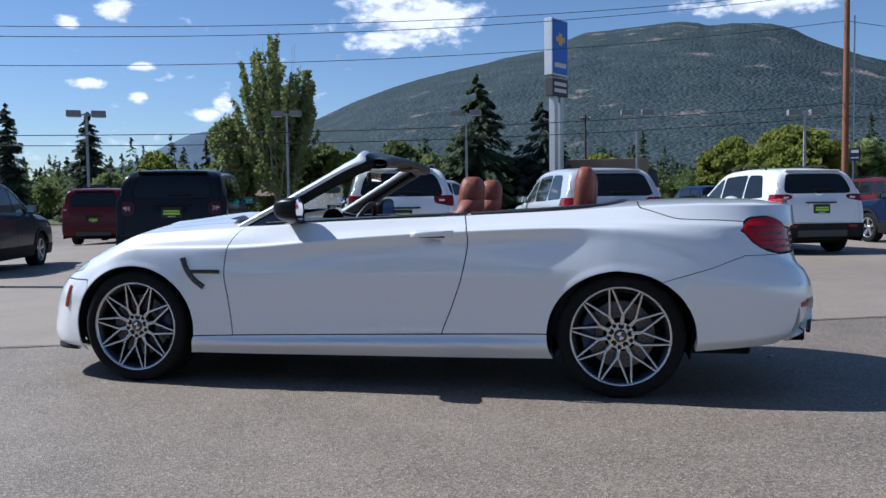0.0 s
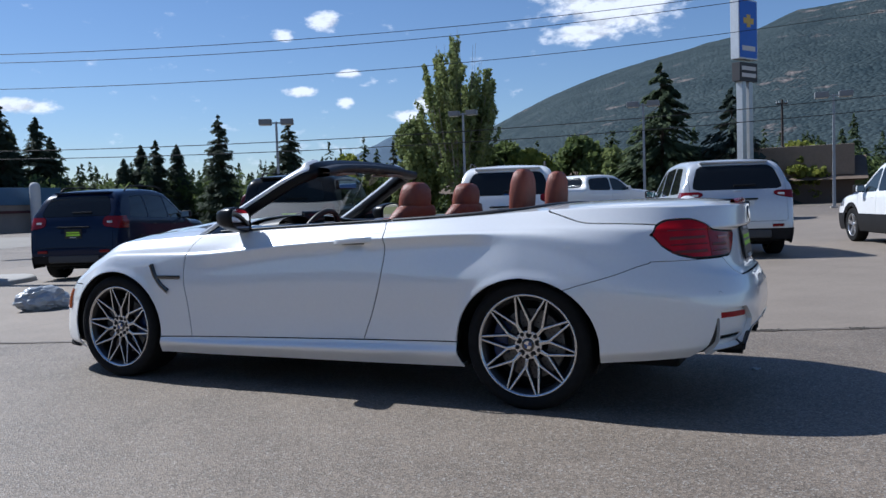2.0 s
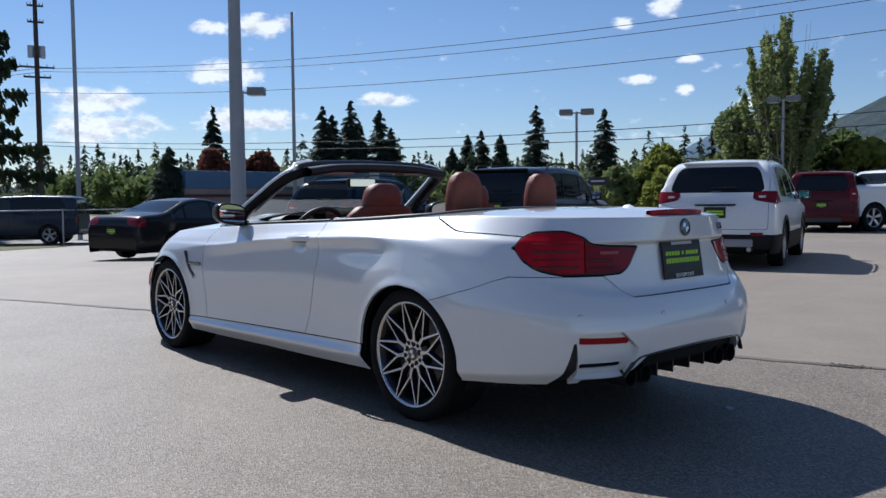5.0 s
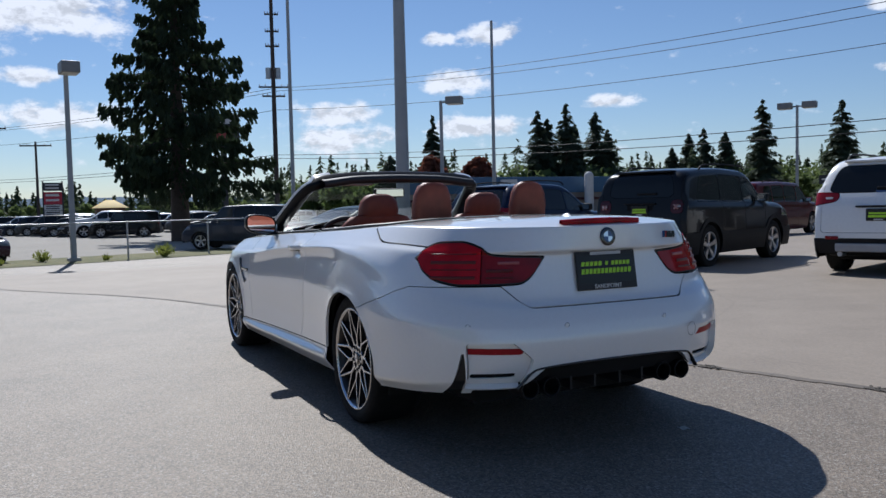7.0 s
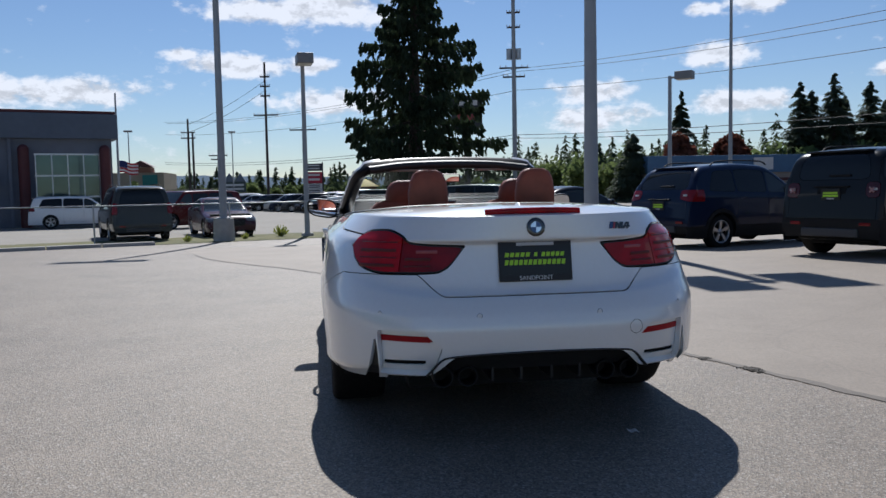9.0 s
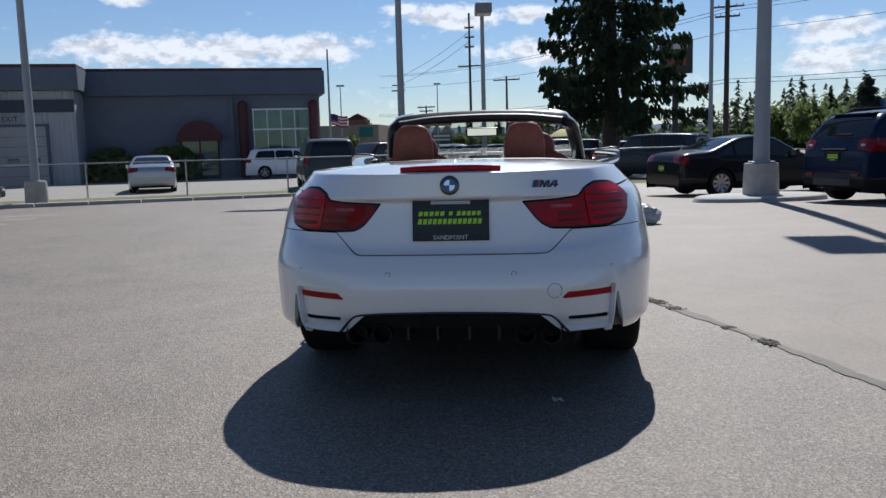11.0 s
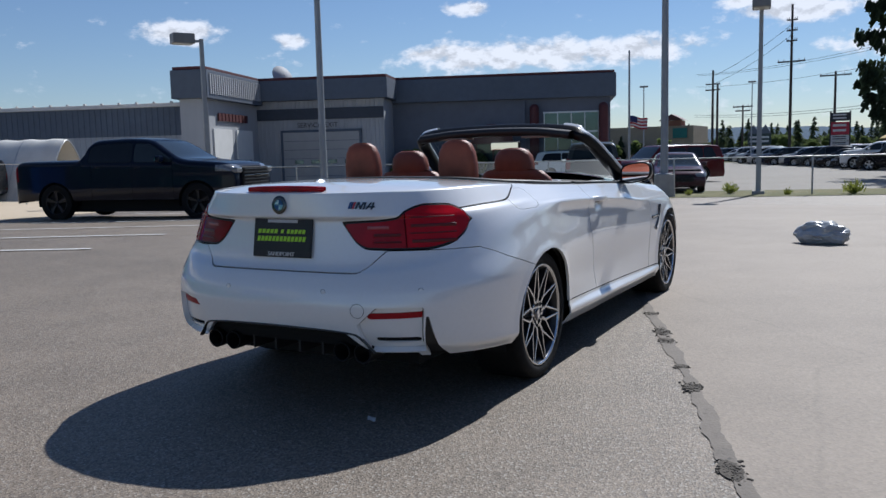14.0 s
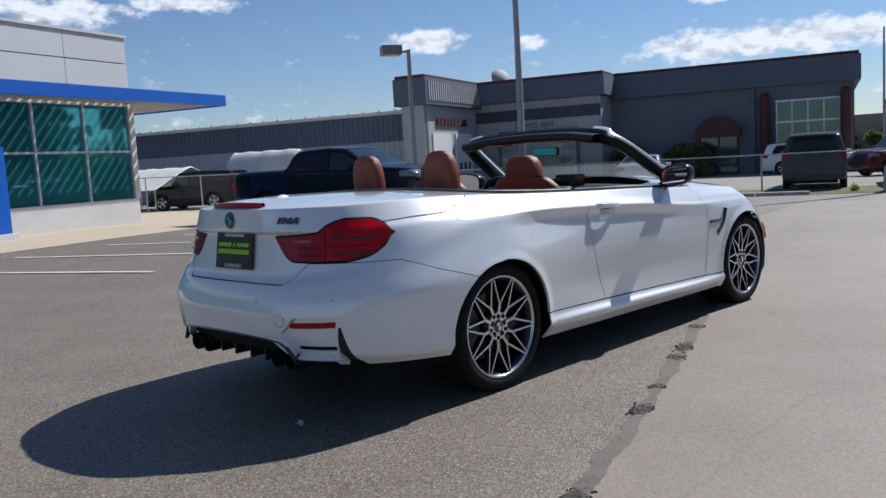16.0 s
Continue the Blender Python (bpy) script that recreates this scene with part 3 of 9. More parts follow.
RAIL_Y = [
    [.86, .86, .85, .85, .86, .88],
    [.90, .907, .905, .905, .908, .92],
    [.902, .890, .878, .880, .902, .922],
    [.907, .890, .872, .876, .908, .928],
    [.908, .897, .887, .890, .918, .934],
    [.899, .889, .874, .872, .888, .906],
    [.882, .886, .888, .888, .892, .893],
    [.866, .869, .871, .871, .870, .866],
    [.850, .850, .846, .846, .840, .832],
    [.790, .800, .800, .795, .780, .765],
]
NOSE = [-2.20, -2.235, -2.245, -2.235, -2.215, -2.18, -2.125, -2.085, -2.045, -1.97]
TAIL = [2.40, 2.44, 2.455, 2.462, 2.452, 2.420, 2.380, 2.350, 2.382, 2.378]
BEND_F = [2.9, 2.9, 2.9, 2.85, 2.8, 2.7, 2.6, 2.5, 2.4, 2.3]
BEND_R = [3.5, 3.5, 3.5, 3.45, 3.4, 3.3, 3.2, 3.0, 2.8, 2.7]


def m4_rails():
    """The long lines of the body, each from the nose round the side to the tail: [rail, station, xyz]."""
    th = np.linspace(np.pi / 2, 0, 46)[:-1]
    mid = np.linspace(-1, 1, 150)
    tr = np.linspace(0, np.pi / 2, 80)[1:]
    out = []
    for j in range(10):
        yz, yy = curve(U, RAIL_Z[j]), fair(UY, RAIL_Y[j])
        pf, pr = BEND_F[j], BEND_R[j]
        Xf, Yf = np.sin(th) ** (2 / pf), np.cos(th) ** (2 / pf)
        Xr, Yr = np.sin(tr) ** (2 / pr), np.cos(tr) ** (2 / pr)
        u = np.concatenate((-1 - Xf, mid, 1 + Xr))
        x = np.concatenate((-1.4 + (NOSE[j] + 1.4) * Xf, mid * 1.4, 1.4 + (TAIL[j] - 1.4) * Xr))
        y = np.concatenate((RAIL_Y[j][0] * Yf, yy(mid), RAIL_Y[j][-1] * Yr))
        out.append(np.stack((x, y, yz(u)), -1))
    return np.array(out)


def across(R, rows):
    """Fill between the rails with a smooth curve: [row, station, xyz]."""
    n = len(R)
    t = np.linspace(0, n - 1, rows)
    P = np.zeros((rows, R.shape[1], 3))
    for s in range(R.shape[1]):
        for k in range(3):
            P[:, s, k] = curve(np.arange(n), R[:, s, k])(t)
    return P


CROWN = curve([-2.2, -1.9, -1.4, -0.9, -0.5, 1.2, 1.6, 2.1, 2.3, 2.4], [.03, .07, .065, .095, .10, .035, .035, .035, .02, .01])


def arch_at(x, z, hx):
    """Distance from a hub, drawn so that the wheel opening lies at 0.366: a little wider than high."""
    wide, high = (0.383, 0.346) if hx > 0 else (0.388, 0.360)
    return 0.366 * np.hypot((x - hx) / wide, (z - HUB_Z) / high)


def m4_shell():
    R = m4_rails()
    side = across(R, 110)
    edge = R[-1]
    t = np.linspace(1, 0, 26)
    lid = np.zeros((26, edge.shape[0], 3))
    lid[:, :, 0] = edge[None, :, 0]
    lid[:, :, 1] = t[:, None] * edge[None, :, 1]
    fade = np.clip(edge[:, 1] / 0.55, 0, 1)
    lid[:, :, 2] = edge[None, :, 2] + (1 - t[:, None] ** 2.4) * (CROWN(edge[:, 0]) * fade)[None]
    # twin ridges of the bonnet
    ridge = 0.012 * np.exp(-((lid[:, :, 1] - 0.33) / 0.07) ** 2) * smooth(-2.0, -1.5, lid[:, :, 0]) * smooth(-0.7, -0.95, lid[:, :, 0])
    lid[:, :, 2] += ridge
    # flared lips round the wheel openings
    for hx in (-HUB_X, HUB_X):
        d = arch_at(side[:, :, 0], side[:, :, 2], hx)
        side[:, :, 1] += np.where(side[:, :, 1] > 0.6, 0.007 * np.exp(-((d - 0.366) / 0.022) ** 2), 0.0)
    # hollow behind the door handle
    side[:, :, 1] -= np.where(side[:, :, 1] > 0.6, 0.024 * np.exp(-((side[:, :, 0] - 0.40) / 0.062) ** 4 - ((side[:, :, 2] - 0.848) / 0.030) ** 2), 0.0)
    P = np.concatenate((side, lid[1:]), 0)
    S = grid(P)
    if S.N[np.argmax(S.V[:, 1])][1] < 0:
        S = S.flipped()
    return S


def arch(p, r):
    """Clear of both wheel openings."""
    d = np.minimum(arch_at(p[:, 0], p[:, 2], HUB_X), arch_at(p[:, 0], p[:, 2], -HUB_X))
    return np.where(np.abs(p[:, 1]) > 0.45, d - r, 1.0)


door_front = curve([.2, .29, .5, .65, .8, .88, .93, .99], [-.775, -.778, -.80, -.82, -.80, -.755, -.68, -.60])
door_rear = curve([.2, .32, .5, .65, .84, .96, 1.0], [.42, .45, .52, .57, .60, .575, .56])
sill_line = curve([-1.1, -.78, .45, 1.05], [.280, .290, .320, .335])
lamp_top = curve([-.01, 0, .06, .16, .30, .44, .50, .80], [.874, .874, .915, .942, .945, .918, .888, .872])
lamp_low = curve([-.01, 0, .06, .18, .34, .56, .67, .72, .80], [.872, .872, .818, .770, .752, .752, .755, .775, .868])
lid_side = curve([1.4, 1.55, 1.72, 1.9, 2.1, 2.4], [1.03, 0.985, .937, .930, .915, .885])
quarter_low = curve([1.5, 1.66, 1.85, 2.05, 2.2], [.58, .63, .685, .745, .748])


def wrap(p):
    """A length that runs round the tail corner, nought at the lamp's tip."""
    return (p[:, 0] - 2.0) - (np.abs(p[:, 1]) - 0.776)


def f_lamp(p):
    q = wrap(p)
    return np.where(p[:, 0] > 1.7, np.minimum(np.minimum(lamp_top(q) - p[:, 2], p[:, 2] - lamp_low(q)), np.minimum(q + 0.005, 0.80 - q)), -1.0)


def f_lid(p):
    x, y, z = p[:, 0], np.abs(p[:, 1]), p[:, 2]
    upper = np.minimum(z - lid_side(x), x - (1.50 + 0.6 * np.maximum(0, 0.96 - z)))
    back = np.minimum(np.minimum(0.565 - y - 0.25 * np.maximum(0, 0.75 - z), z - (0.655 + 0.11 * smooth(.40, .56, y))), x - 1.9)
    return np.maximum(upper, back)


def f_bumper(p):
    x, z = p[:, 0], p[:, 2]
    side = np.minimum(quarter_low(x) - z, x - 1.60)
    return np.maximum(side, np.minimum(x - 2.02, 0.748 - z))


def f_pit(p):
    """The open cockpit."""
    x, y = p[:, 0], np.abs(p[:, 1])
    w = 0.715 - 0.10 * smooth(-0.2, -0.62, x) - 0.10 * smooth(1.0, 1.36, x)
    ends = np.minimum(x + 0.62 - 0.10 * (y / 0.7) ** 2, 1.36 - 0.16 * (y / 0.7) ** 3 - x)
    return np.where(p[:, 2] > 0.86, np.minimum(w - y, ends), -1.0)


def f_diffuser(p):
    x, y, z = p[:, 0], np.abs(p[:, 1]), p[:, 2]
    return np.where(x > 2.0, np.minimum(0.403 - 0.095 * smooth(.35, .50, y) - z, 0.66 - y), -1.0)


def sweep(path, section, up=(0, 0, 1)):
    """A section (across, up) carried along a path of points."""
    path = np.asarray(path, float)
    tan = np.gradient(path, axis=0)
    tan /= np.linalg.norm(tan, axis=1, keepdims=True)
    P = []
    for p, t in zip(path, tan):
        a = np.cross(t, up)
        a /= max(np.linalg.norm(a), 1e-6)
        b = np.cross(a, t)
        P.append([p + a * u + b * v for u, v in section])
    return grid(np.array(P), closed=True)


def oval(w, h, n=14, p=2.6):
    t = np.linspace(0, math.tau, n, endpoint=False)
    c, s = np.cos(t), np.sin(t)
    return [(w * np.sign(a) * abs(a) ** (2 / p), h * np.sign(b) * abs(b) ** (2 / p)) for a, b in zip(c, s)]


def spline(points, n=60):
    pts = np.array(points, float)
    d = np.concatenate(([0], np.cumsum(np.linalg.norm(np.diff(pts, axis=0), axis=1))))
    t = np.linspace(0, d[-1], n)
    return np.stack([curve(d, pts[:, k])(t) for k in range(3)], -1)


M_LAMPCLEAR = mat("pale_pink_lens", (0.32, 0.06, 0.07), 0.15, vary=0.3, scale=30, coat=0.6)
M_RIBRED = mat("dark_lamp_rib", (0.10, 0.002, 0.004), 0.4, vary=0.1)


def build_m4():
    car = thing("convertible_car", "pearl white two-door convertible with its roof folded away on asphalt", "car")
    G = 0.0032
    S = m4_shell()
    S = keep(S, lambda p: arch(p, 0.366))
    S = keep(S, lambda p: -f_pit(p))
    inner = keep(keep(m4_shell(), lambda p: arch(p, 0.372)), lambda p: -f_pit(p) - 0.004).moved(-0.042)
    part("inner_shell", inner.mirrored(), M_GAP, car)

    def two(name, s, material, label="", d=0.006, both=False):
        """The panel on each side, or one across."""
        s = thick(s, d)
        if both:
            return [part(name, s.mirrored(), material, car, label)]
        m = Surf(s.V * (1, -1, 1), [tuple(reversed(f)) for f in s.F], s.N * (1, -1, 1))
        return [part(name, s, material, car, label), part(name, m, material, car, label)]

    lamp, rest = keep(S, lambda p: f_lamp(p) - G), keep(S, lambda p: -f_lamp(p) - G)
    two("lamp_seal", keep(lamp, lambda p: 0.0085 - f_lamp(p)), M_BLACKTRIM, "black seal round the tail light", 0.02)
    lamp = keep(lamp, lambda p: f_lamp(p) - 0.0085)
    outer = keep(lamp, lambda p: 0.445 - wrap(p) - 0.003)
    inner_l = keep(lamp, lambda p: wrap(p) - 0.445 - 0.003)
    two("tail_light", outer.moved(0.004), M_TAIL, "red tail light wrapping the corner", 0.02)
    two("lid_light", inner_l.moved(0.003), M_TAILDARK, "dark red inner tail light", 0.02)

    def rib(src, z, q0, q1, w, material, name, lift=0.0030):
        """A bar laid along a lens at a height, on both sides."""
        q = wrap(src.V)
        pts = []
        for c in np.linspace(q0, q1, 9):
            d = (q - c) ** 2 + (src.V[:, 2] - z) ** 2
            i = np.argsort(d)[:5]
            p = src.V[i].mean(0) + src.N[i].mean(0) * lift
            pts.append((p[0], p[1], z))
        for k in (1, -1):
            part(name, sweep([(a, b * k, c) for a, b, c in spline(pts, 18)], oval(w, 0.003, 8), (1, k * 0.4, 0)), material, car)

    for zc, w in ((0.787, 0.008), (0.822, 0.003), (0.852, 0.009), (0.890, 0.003)):
        rib(outer, zc, 0.12, 0.415, w, M_RIBRED, "lamp_rib", 0.0040)
    for zc, w in ((0.785, 0.004), (0.815, 0.007)):
        rib(inner_l, zc, 0.475, 0.63, w, M_RIBRED, "lamp_rib", 0.0040)
    rib(inner_l, 0.848, 0.54, 0.66, 0.0075, M_LAMPCLEAR, "reverse_lamp", 0.0035)
    lid, rest = keep(rest, lambda p: f_lid(p) - G), keep(rest, lambda p: -f_lid(p) - G)
    two("boot_lid", lid, M_PAINT, "white boot lid", both=True)
    skirt = keep(rest, lambda p: np.minimum(sill_line(p[:, 0]) - p[:, 2], 1.2 - np.abs(p[:, 0])) - G)
    rest = keep(rest, lambda p: -np.minimum(sill_line(p[:, 0]) - p[:, 2], 1.2 - np.abs(p[:, 0])) - G)
    two("side_skirt", skirt, M_PAINT)
    f_door = lambda p: np.minimum(p[:, 0] - door_front(p[:, 2]), door_rear(p[:, 2]) - p[:, 0])
    door = keep(rest, lambda p: np.where(np.abs(p[:, 1]) > 0.6, f_door(p), -1) - G)
    rest = keep(rest, lambda p: -np.where(np.abs(p[:, 1]) > 0.6, f_door(p), -1) - G)
    doors = two("door", door, M_PAINT, "white door with a flush handle")
    back, front = keep(rest, lambda p: p[:, 0] - 0.2), keep(rest, lambda p: 0.2 - p[:, 0])
    bumper, quarter = keep(back, lambda p: f_bumper(p) - 0.0019), keep(back, lambda p: -f_bumper(p) - 0.0019)
    dif, bumper = keep(bumper, lambda p: f_diffuser(p) - 0.001), keep(bumper, lambda p: -f_diffuser(p) - 0.001)
    part("diffuser", thick(dif.moved(-0.05), 0.05).mirrored(), M_BLACKTRIM, car, "black rear diffuser")
    # side pocket of the bumper with its slot and reflector
    f_slot = lambda p: np.where(p[:, 0] > 1.9, np.minimum(np.minimum(np.abs(p[:, 1]) - 0.500, 0.675 - np.abs(p[:, 1])), 0.009 - np.abs(p[:, 2] - 0.370)), -1)
    f_ref = lambda p: np.where(p[:, 0] > 1.9, np.minimum(np.minimum(np.abs(p[:, 1]) - 0.470, 0.688 - np.abs(p[:, 1])), 0.0125 - np.abs(p[:, 2] - 0.477 - 0.03 * (np.abs(p[:, 1]) - 0.6))), -1)
    f_fin = lambda p: np.where(p[:, 0] > 1.9, 0.004 + 0.13 * np.maximum(0, 0.47 - p[:, 2]) - np.abs(np.abs(p[:, 1]) - (0.722 - 0.04 * (p[:, 2] - 0.30))) - 10 * np.maximum(0, p[:, 2] - 0.475), -1)
    f_pock = lambda p: np.where(p[:, 0] > 1.9, np.minimum(np.minimum(np.abs(p[:, 1]) - 0.415 - 0.30 * (0.5 - p[:, 2]), 0.692 + 0.06 * (p[:, 2] - 0.3) - np.abs(p[:, 1])), np.minimum(0.512 - 0.9 * np.maximum(0, 0.52 - np.abs(p[:, 1])) - p[:, 2], p[:, 2] - 0.316)), -1)
    pocket = keep(bumper, lambda p: f_pock(p) - 0.001).moved(-0.026)
    bumper = keep(bumper, lambda p: -f_pock(p) - 0.001)
    for f in (f_slot, f_ref):
        pocket2 = keep(pocket, lambda p, f=f: -f(p) - 0.001)
        two("bumper_slot" if f is f_slot else "reflector", keep(pocket, f).moved(-0.02 if f is f_slot else 0.003), M_GAP if f is f_slot else M_REFLECTOR, "" if f is f_slot else "red bumper reflector", 0.006)
        pocket = pocket2
    two("bumper_pocket", pocket, M_PAINT, "", 0.006)
    two("bumper_fin", keep(bumper, f_fin).moved(-0.02), M_BLACKTRIM, "", 0.005)
    bumper = keep(bumper, lambda p: -f_fin(p) - 0.001)
    two("rear_bumper", bumper, M_PAINT, "white rear bumper", 0.036, both=True)
    # fuel flap on the right flank
    f_flap = lambda p: np.where(p[:, 1] > 0.5, 0.115 - (np.abs((p[:, 0] - 1.545) / 1.15) ** 5 + np.abs((p[:, 2] - 0.935) / 0.42) ** 5) ** 0.2, -1)
    m = Surf(quarter.V * (1, -1, 1), [tuple(reversed(f)) for f in quarter.F], quarter.N * (1, -1, 1))
    part("rear_quarter", thick(m, 0.014), M_PAINT, car)
    flap, rq = keep(quarter, lambda p: f_flap(p) - 0.0016), keep(quarter, lambda p: -f_flap(p) - 0.0016)
    part("rear_quarter", thick(rq, 0.014), M_PAINT, car)
    part("fuel_flap", thick(flap, 0.01), M_PAINT, car)
    # front: bumper, lamps, bonnet, wings
    f_fb = lambda p: np.where(p[:, 0] < -1.4, np.maximum(np.minimum(-1.72 - p[:, 0], 0.60 - p[:, 2]), -2.02 - p[:, 0]), -1)
    f_head = lambda p: np.where(p[:, 0] < -1.6, np.minimum(np.minimum(p[:, 2] - 0.595 - 0.22 * (p[:, 0] + 2.08), 0.700 - p[:, 2]), np.minimum(np.abs(p[:, 1]) - 0.40, -1.79 - p[:, 0])), -1)
    head, front = keep(front, lambda p: f_head(p) - G), keep(front, lambda p: -f_head(p) - G)
    two("headlight", head, M_CLEARLAMP, "clear headlight")
    fb, front = keep(front, lambda p: f_fb(p) - G), keep(front, lambda p: -f_fb(p) - G)
    two("front_bumper", fb, M_PAINT, both=True)
    f_hood = lambda p: np.where(p[:, 2] > 0.7, 0.70 + 0.03 * p[:, 0] - np.abs(p[:, 1]), -1)
    hood, wing = keep(front, lambda p: f_hood(p) - G), keep(front, lambda p: -f_hood(p) - G)
    two("bonnet", hood, M_PAINT, "white bonnet with two ridges", both=True)
    two("front_wing", wing, M_PAINT, "white front wing")
    return car, doors, S


m4, m4_doors, M4_SURF = build_m4()

def ring_bar(a, b, w0, w1, depth, y_of, lift=0.0):
    """A flat tapered bar between two points of the wheel face."""
    a, b = np.array(a, float), np.array(b, float)
    d = (b - a) / np.linalg.norm(b - a)
    n = np.array((-d[1], d[0]))
    V = []
    for p, w in ((a, w0), (b, w1)):
        yy = y_of(np.hypot(*p)) + lift
        for s in (-1, 1):
            q = p + n * s * w
            V.append((q[0], yy, q[1]))
        for s in (-1, 1):
            q = p + n * s * (w * 1.15 + 0.002)
            V.append((q[0], yy - depth, q[1]))
    F = [(0, 4, 5, 1), (0, 2, 6, 4), (1, 5, 7, 3), (4, 6, 7, 5), (0, 1, 3, 2)]
    return V, F


def bars_bm(rows):
    bm = bmesh.new()
    for V, F in rows:
        vs = [bm.verts.new(v) for v in V]
        for f in F:
            bm.faces.new([vs[i] for i in f])
    bmesh.ops.recalc_face_normals(bm, faces=bm.faces)
    return bm


def m4_wheel(parent, x, side):
    """A twenty-inch star-spoke wheel; its outer face looks along +y before it is turned."""
    radius = HUB_Z + 0.004
    rim_r = 0.262
    wheel = part("wheel", lathe([(rim_r - 0.012, -0.24), (rim_r - 0.03, -0.20), (rim_r - 0.035, -0.05), (rim_r - 0.028, -0.018), (rim_r - 0.006, -0.004)], 64), M_RIMDARK, parent)
    wheel.matrix_basis = pose(x, side * 0.885, HUB_Z, 0, 0, 0 if side > 0 else 180)
    part("tyre", lathe([(rim_r - 0.008, -0.015), (rim_r + 0.004, -0.001), (rim_r + 0.018, 0.006), (radius - 0.03, 0.008), (radius - 0.012, -0.002),
                        (radius - 0.003, -0.016), (radius, -0.04), (radius, -0.13), (radius, -0.22), (radius - 0.004, -0.25), (radius - 0.02, -0.265), (rim_r - 0.01, -0.26)], 72),
         M_TYRE, wheel, "low black tyre")
    part("rim_lip", lathe([(rim_r - 0.014, -0.008), (rim_r - 0.010, -0.001), (rim_r - 0.004, 0.002), (rim_r + 0.001, 0.0), (rim_r + 0.002, -0.008)], 72), M_RIMCUT, wheel)
    face = lambda r: -0.030 + 0.026 * min(1.0, r / 0.25) ** 1.3
    at = lambda r, a: (r * math.cos(a), r * math.sin(a))
    bright, dark = [], []
    for k in range(10):
        a0 = k * math.tau / 10 + 0.12
        for s in (-1, 1):
            tip, node = at(rim_r - 0.008, a0 + s * 0.028), at(0.112, a0 + s * math.tau / 20)
            dark.append(ring_bar(node, tip, 0.0050, 0.0036, 0.034, face))
            bright.append(ring_bar(node, tip, 0.0031, 0.0019, 0.001, face, 0.0015))
        an = a0 + math.tau / 20
        dark.append(ring_bar(at(0.05, an), at(0.118, an), 0.0115, 0.0075, 0.03, face))
        bright.append(ring_bar(at(0.05, an), at(0.118, an), 0.0075, 0.0048, 0.001, face, 0.0015))
    part("spoke_web", bars_bm(dark), M_RIMDARK, wheel, "dark grey spoke sides", angle=20)
    part("spoke_star", bars_bm(bright), M_RIMCUT, wheel, "machined star spokes", angle=20)
    part("hub", lathe([(0.001, -0.024), (0.034, -0.024), (0.037, -0.027), (0.070, -0.024), (0.073, -0.028), (0.074, -0.07)], 40), M_RIMCUT, wheel)
    cap = part("centre_cap", lathe([(0.0005, -0.019), (0.020, -0.0195), (0.032, -0.0205), (0.0345, -0.026)], 36), M_BLACKGLOSS, wheel, "round black, blue and white cap")
    for q in range(4):
        tq = np.linspace(q * math.pi / 2, (q + 1) * math.pi / 2, 8) + 0.35
        V = [(0, -0.0185, 0)] + [(0.0205 * math.cos(t), -0.0188, 0.0205 * math.sin(t)) for t in tq]
        part("badge_quarter", Surf(V, [(0, i + 1, i) for i in range(1, 8)]), M_BADGEBLUE if q % 2 else M_CHROME, cap)
    for k in range(5):
        a = k * math.tau / 5 + 0.4
        bm = tubes(((0.052 * math.cos(a), -0.027, 0.052 * math.sin(a)), (0.052 * math.cos(a), -0.0245, 0.052 * math.sin(a)), 0.0150), n=14)
        part("lug_bolt", bm, M_GAP, wheel)
        a += math.tau / 10
        bm = tubes(((0.060 * math.cos(a), -0.027, 0.060 * math.sin(a)), (0.060 * math.cos(a), -0.0225, 0.060 * math.sin(a)), 0.0115, 0.0110), n=8)
        part("hub_pocket", bm, M_GAP, wheel)
    part("brake_disc", lathe([(0.09, -0.075), (0.176, -0.075), (0.178, -0.078), (0.178, -0.10)], 56), M_DISC, wheel, "drilled brake disc")
    holes = bmesh.new()
    for k in range(36):
        a = k * math.tau / 36
        for q, r in enumerate((0.115, 0.137, 0.160)):
            b = a + q * 0.06
            tube(holes, (r * math.cos(b), -0.078, r * math.sin(b)), (r * math.cos(b), -0.0745, r * math.sin(b)), 0.0035, n=6)
    part("disc_drilling", holes, M_GAP, wheel)["kind"] = "stuff"
    t = np.linspace(-0.55, 0.55, 14) + (0.15 if x < 0 else math.pi - 0.15)
    if side < 0:
        t = math.pi - t
    P = np.array([[(r * math.cos(a), yy, r * math.sin(a)) for a in t] for r, yy in ((0.125, -0.11), (0.13, -0.055), (0.20, -0.055), (0.208, -0.075), (0.208, -0.12))])
    part("caliper", grid(P), M_CALIPER, wheel, "dark blue brake caliper")
    part("back_plate", lathe([(0.001, -0.13), (0.235, -0.13)], 40), M_GAP, wheel)
    return wheel


for wx in (-HUB_X, HUB_X):
    for ws in (-1, 1):
        m4_wheel(m4, wx, ws)

# wheel housings
for wx in (-HUB_X, HUB_X):
    for ws in (-1, 1):
        t = np.linspace(-0.35, math.pi + 0.35, 40)
        P = np.array([[(wx + r * math.cos(a), ws * yy, HUB_Z + r * math.sin(a)) for a in t] for r, yy in ((0.368, 0.835), (0.375, 0.82), (0.375, 0.56), (0.05, 0.55))])
        part("wheel_housing", grid(P), M_GAP, m4)

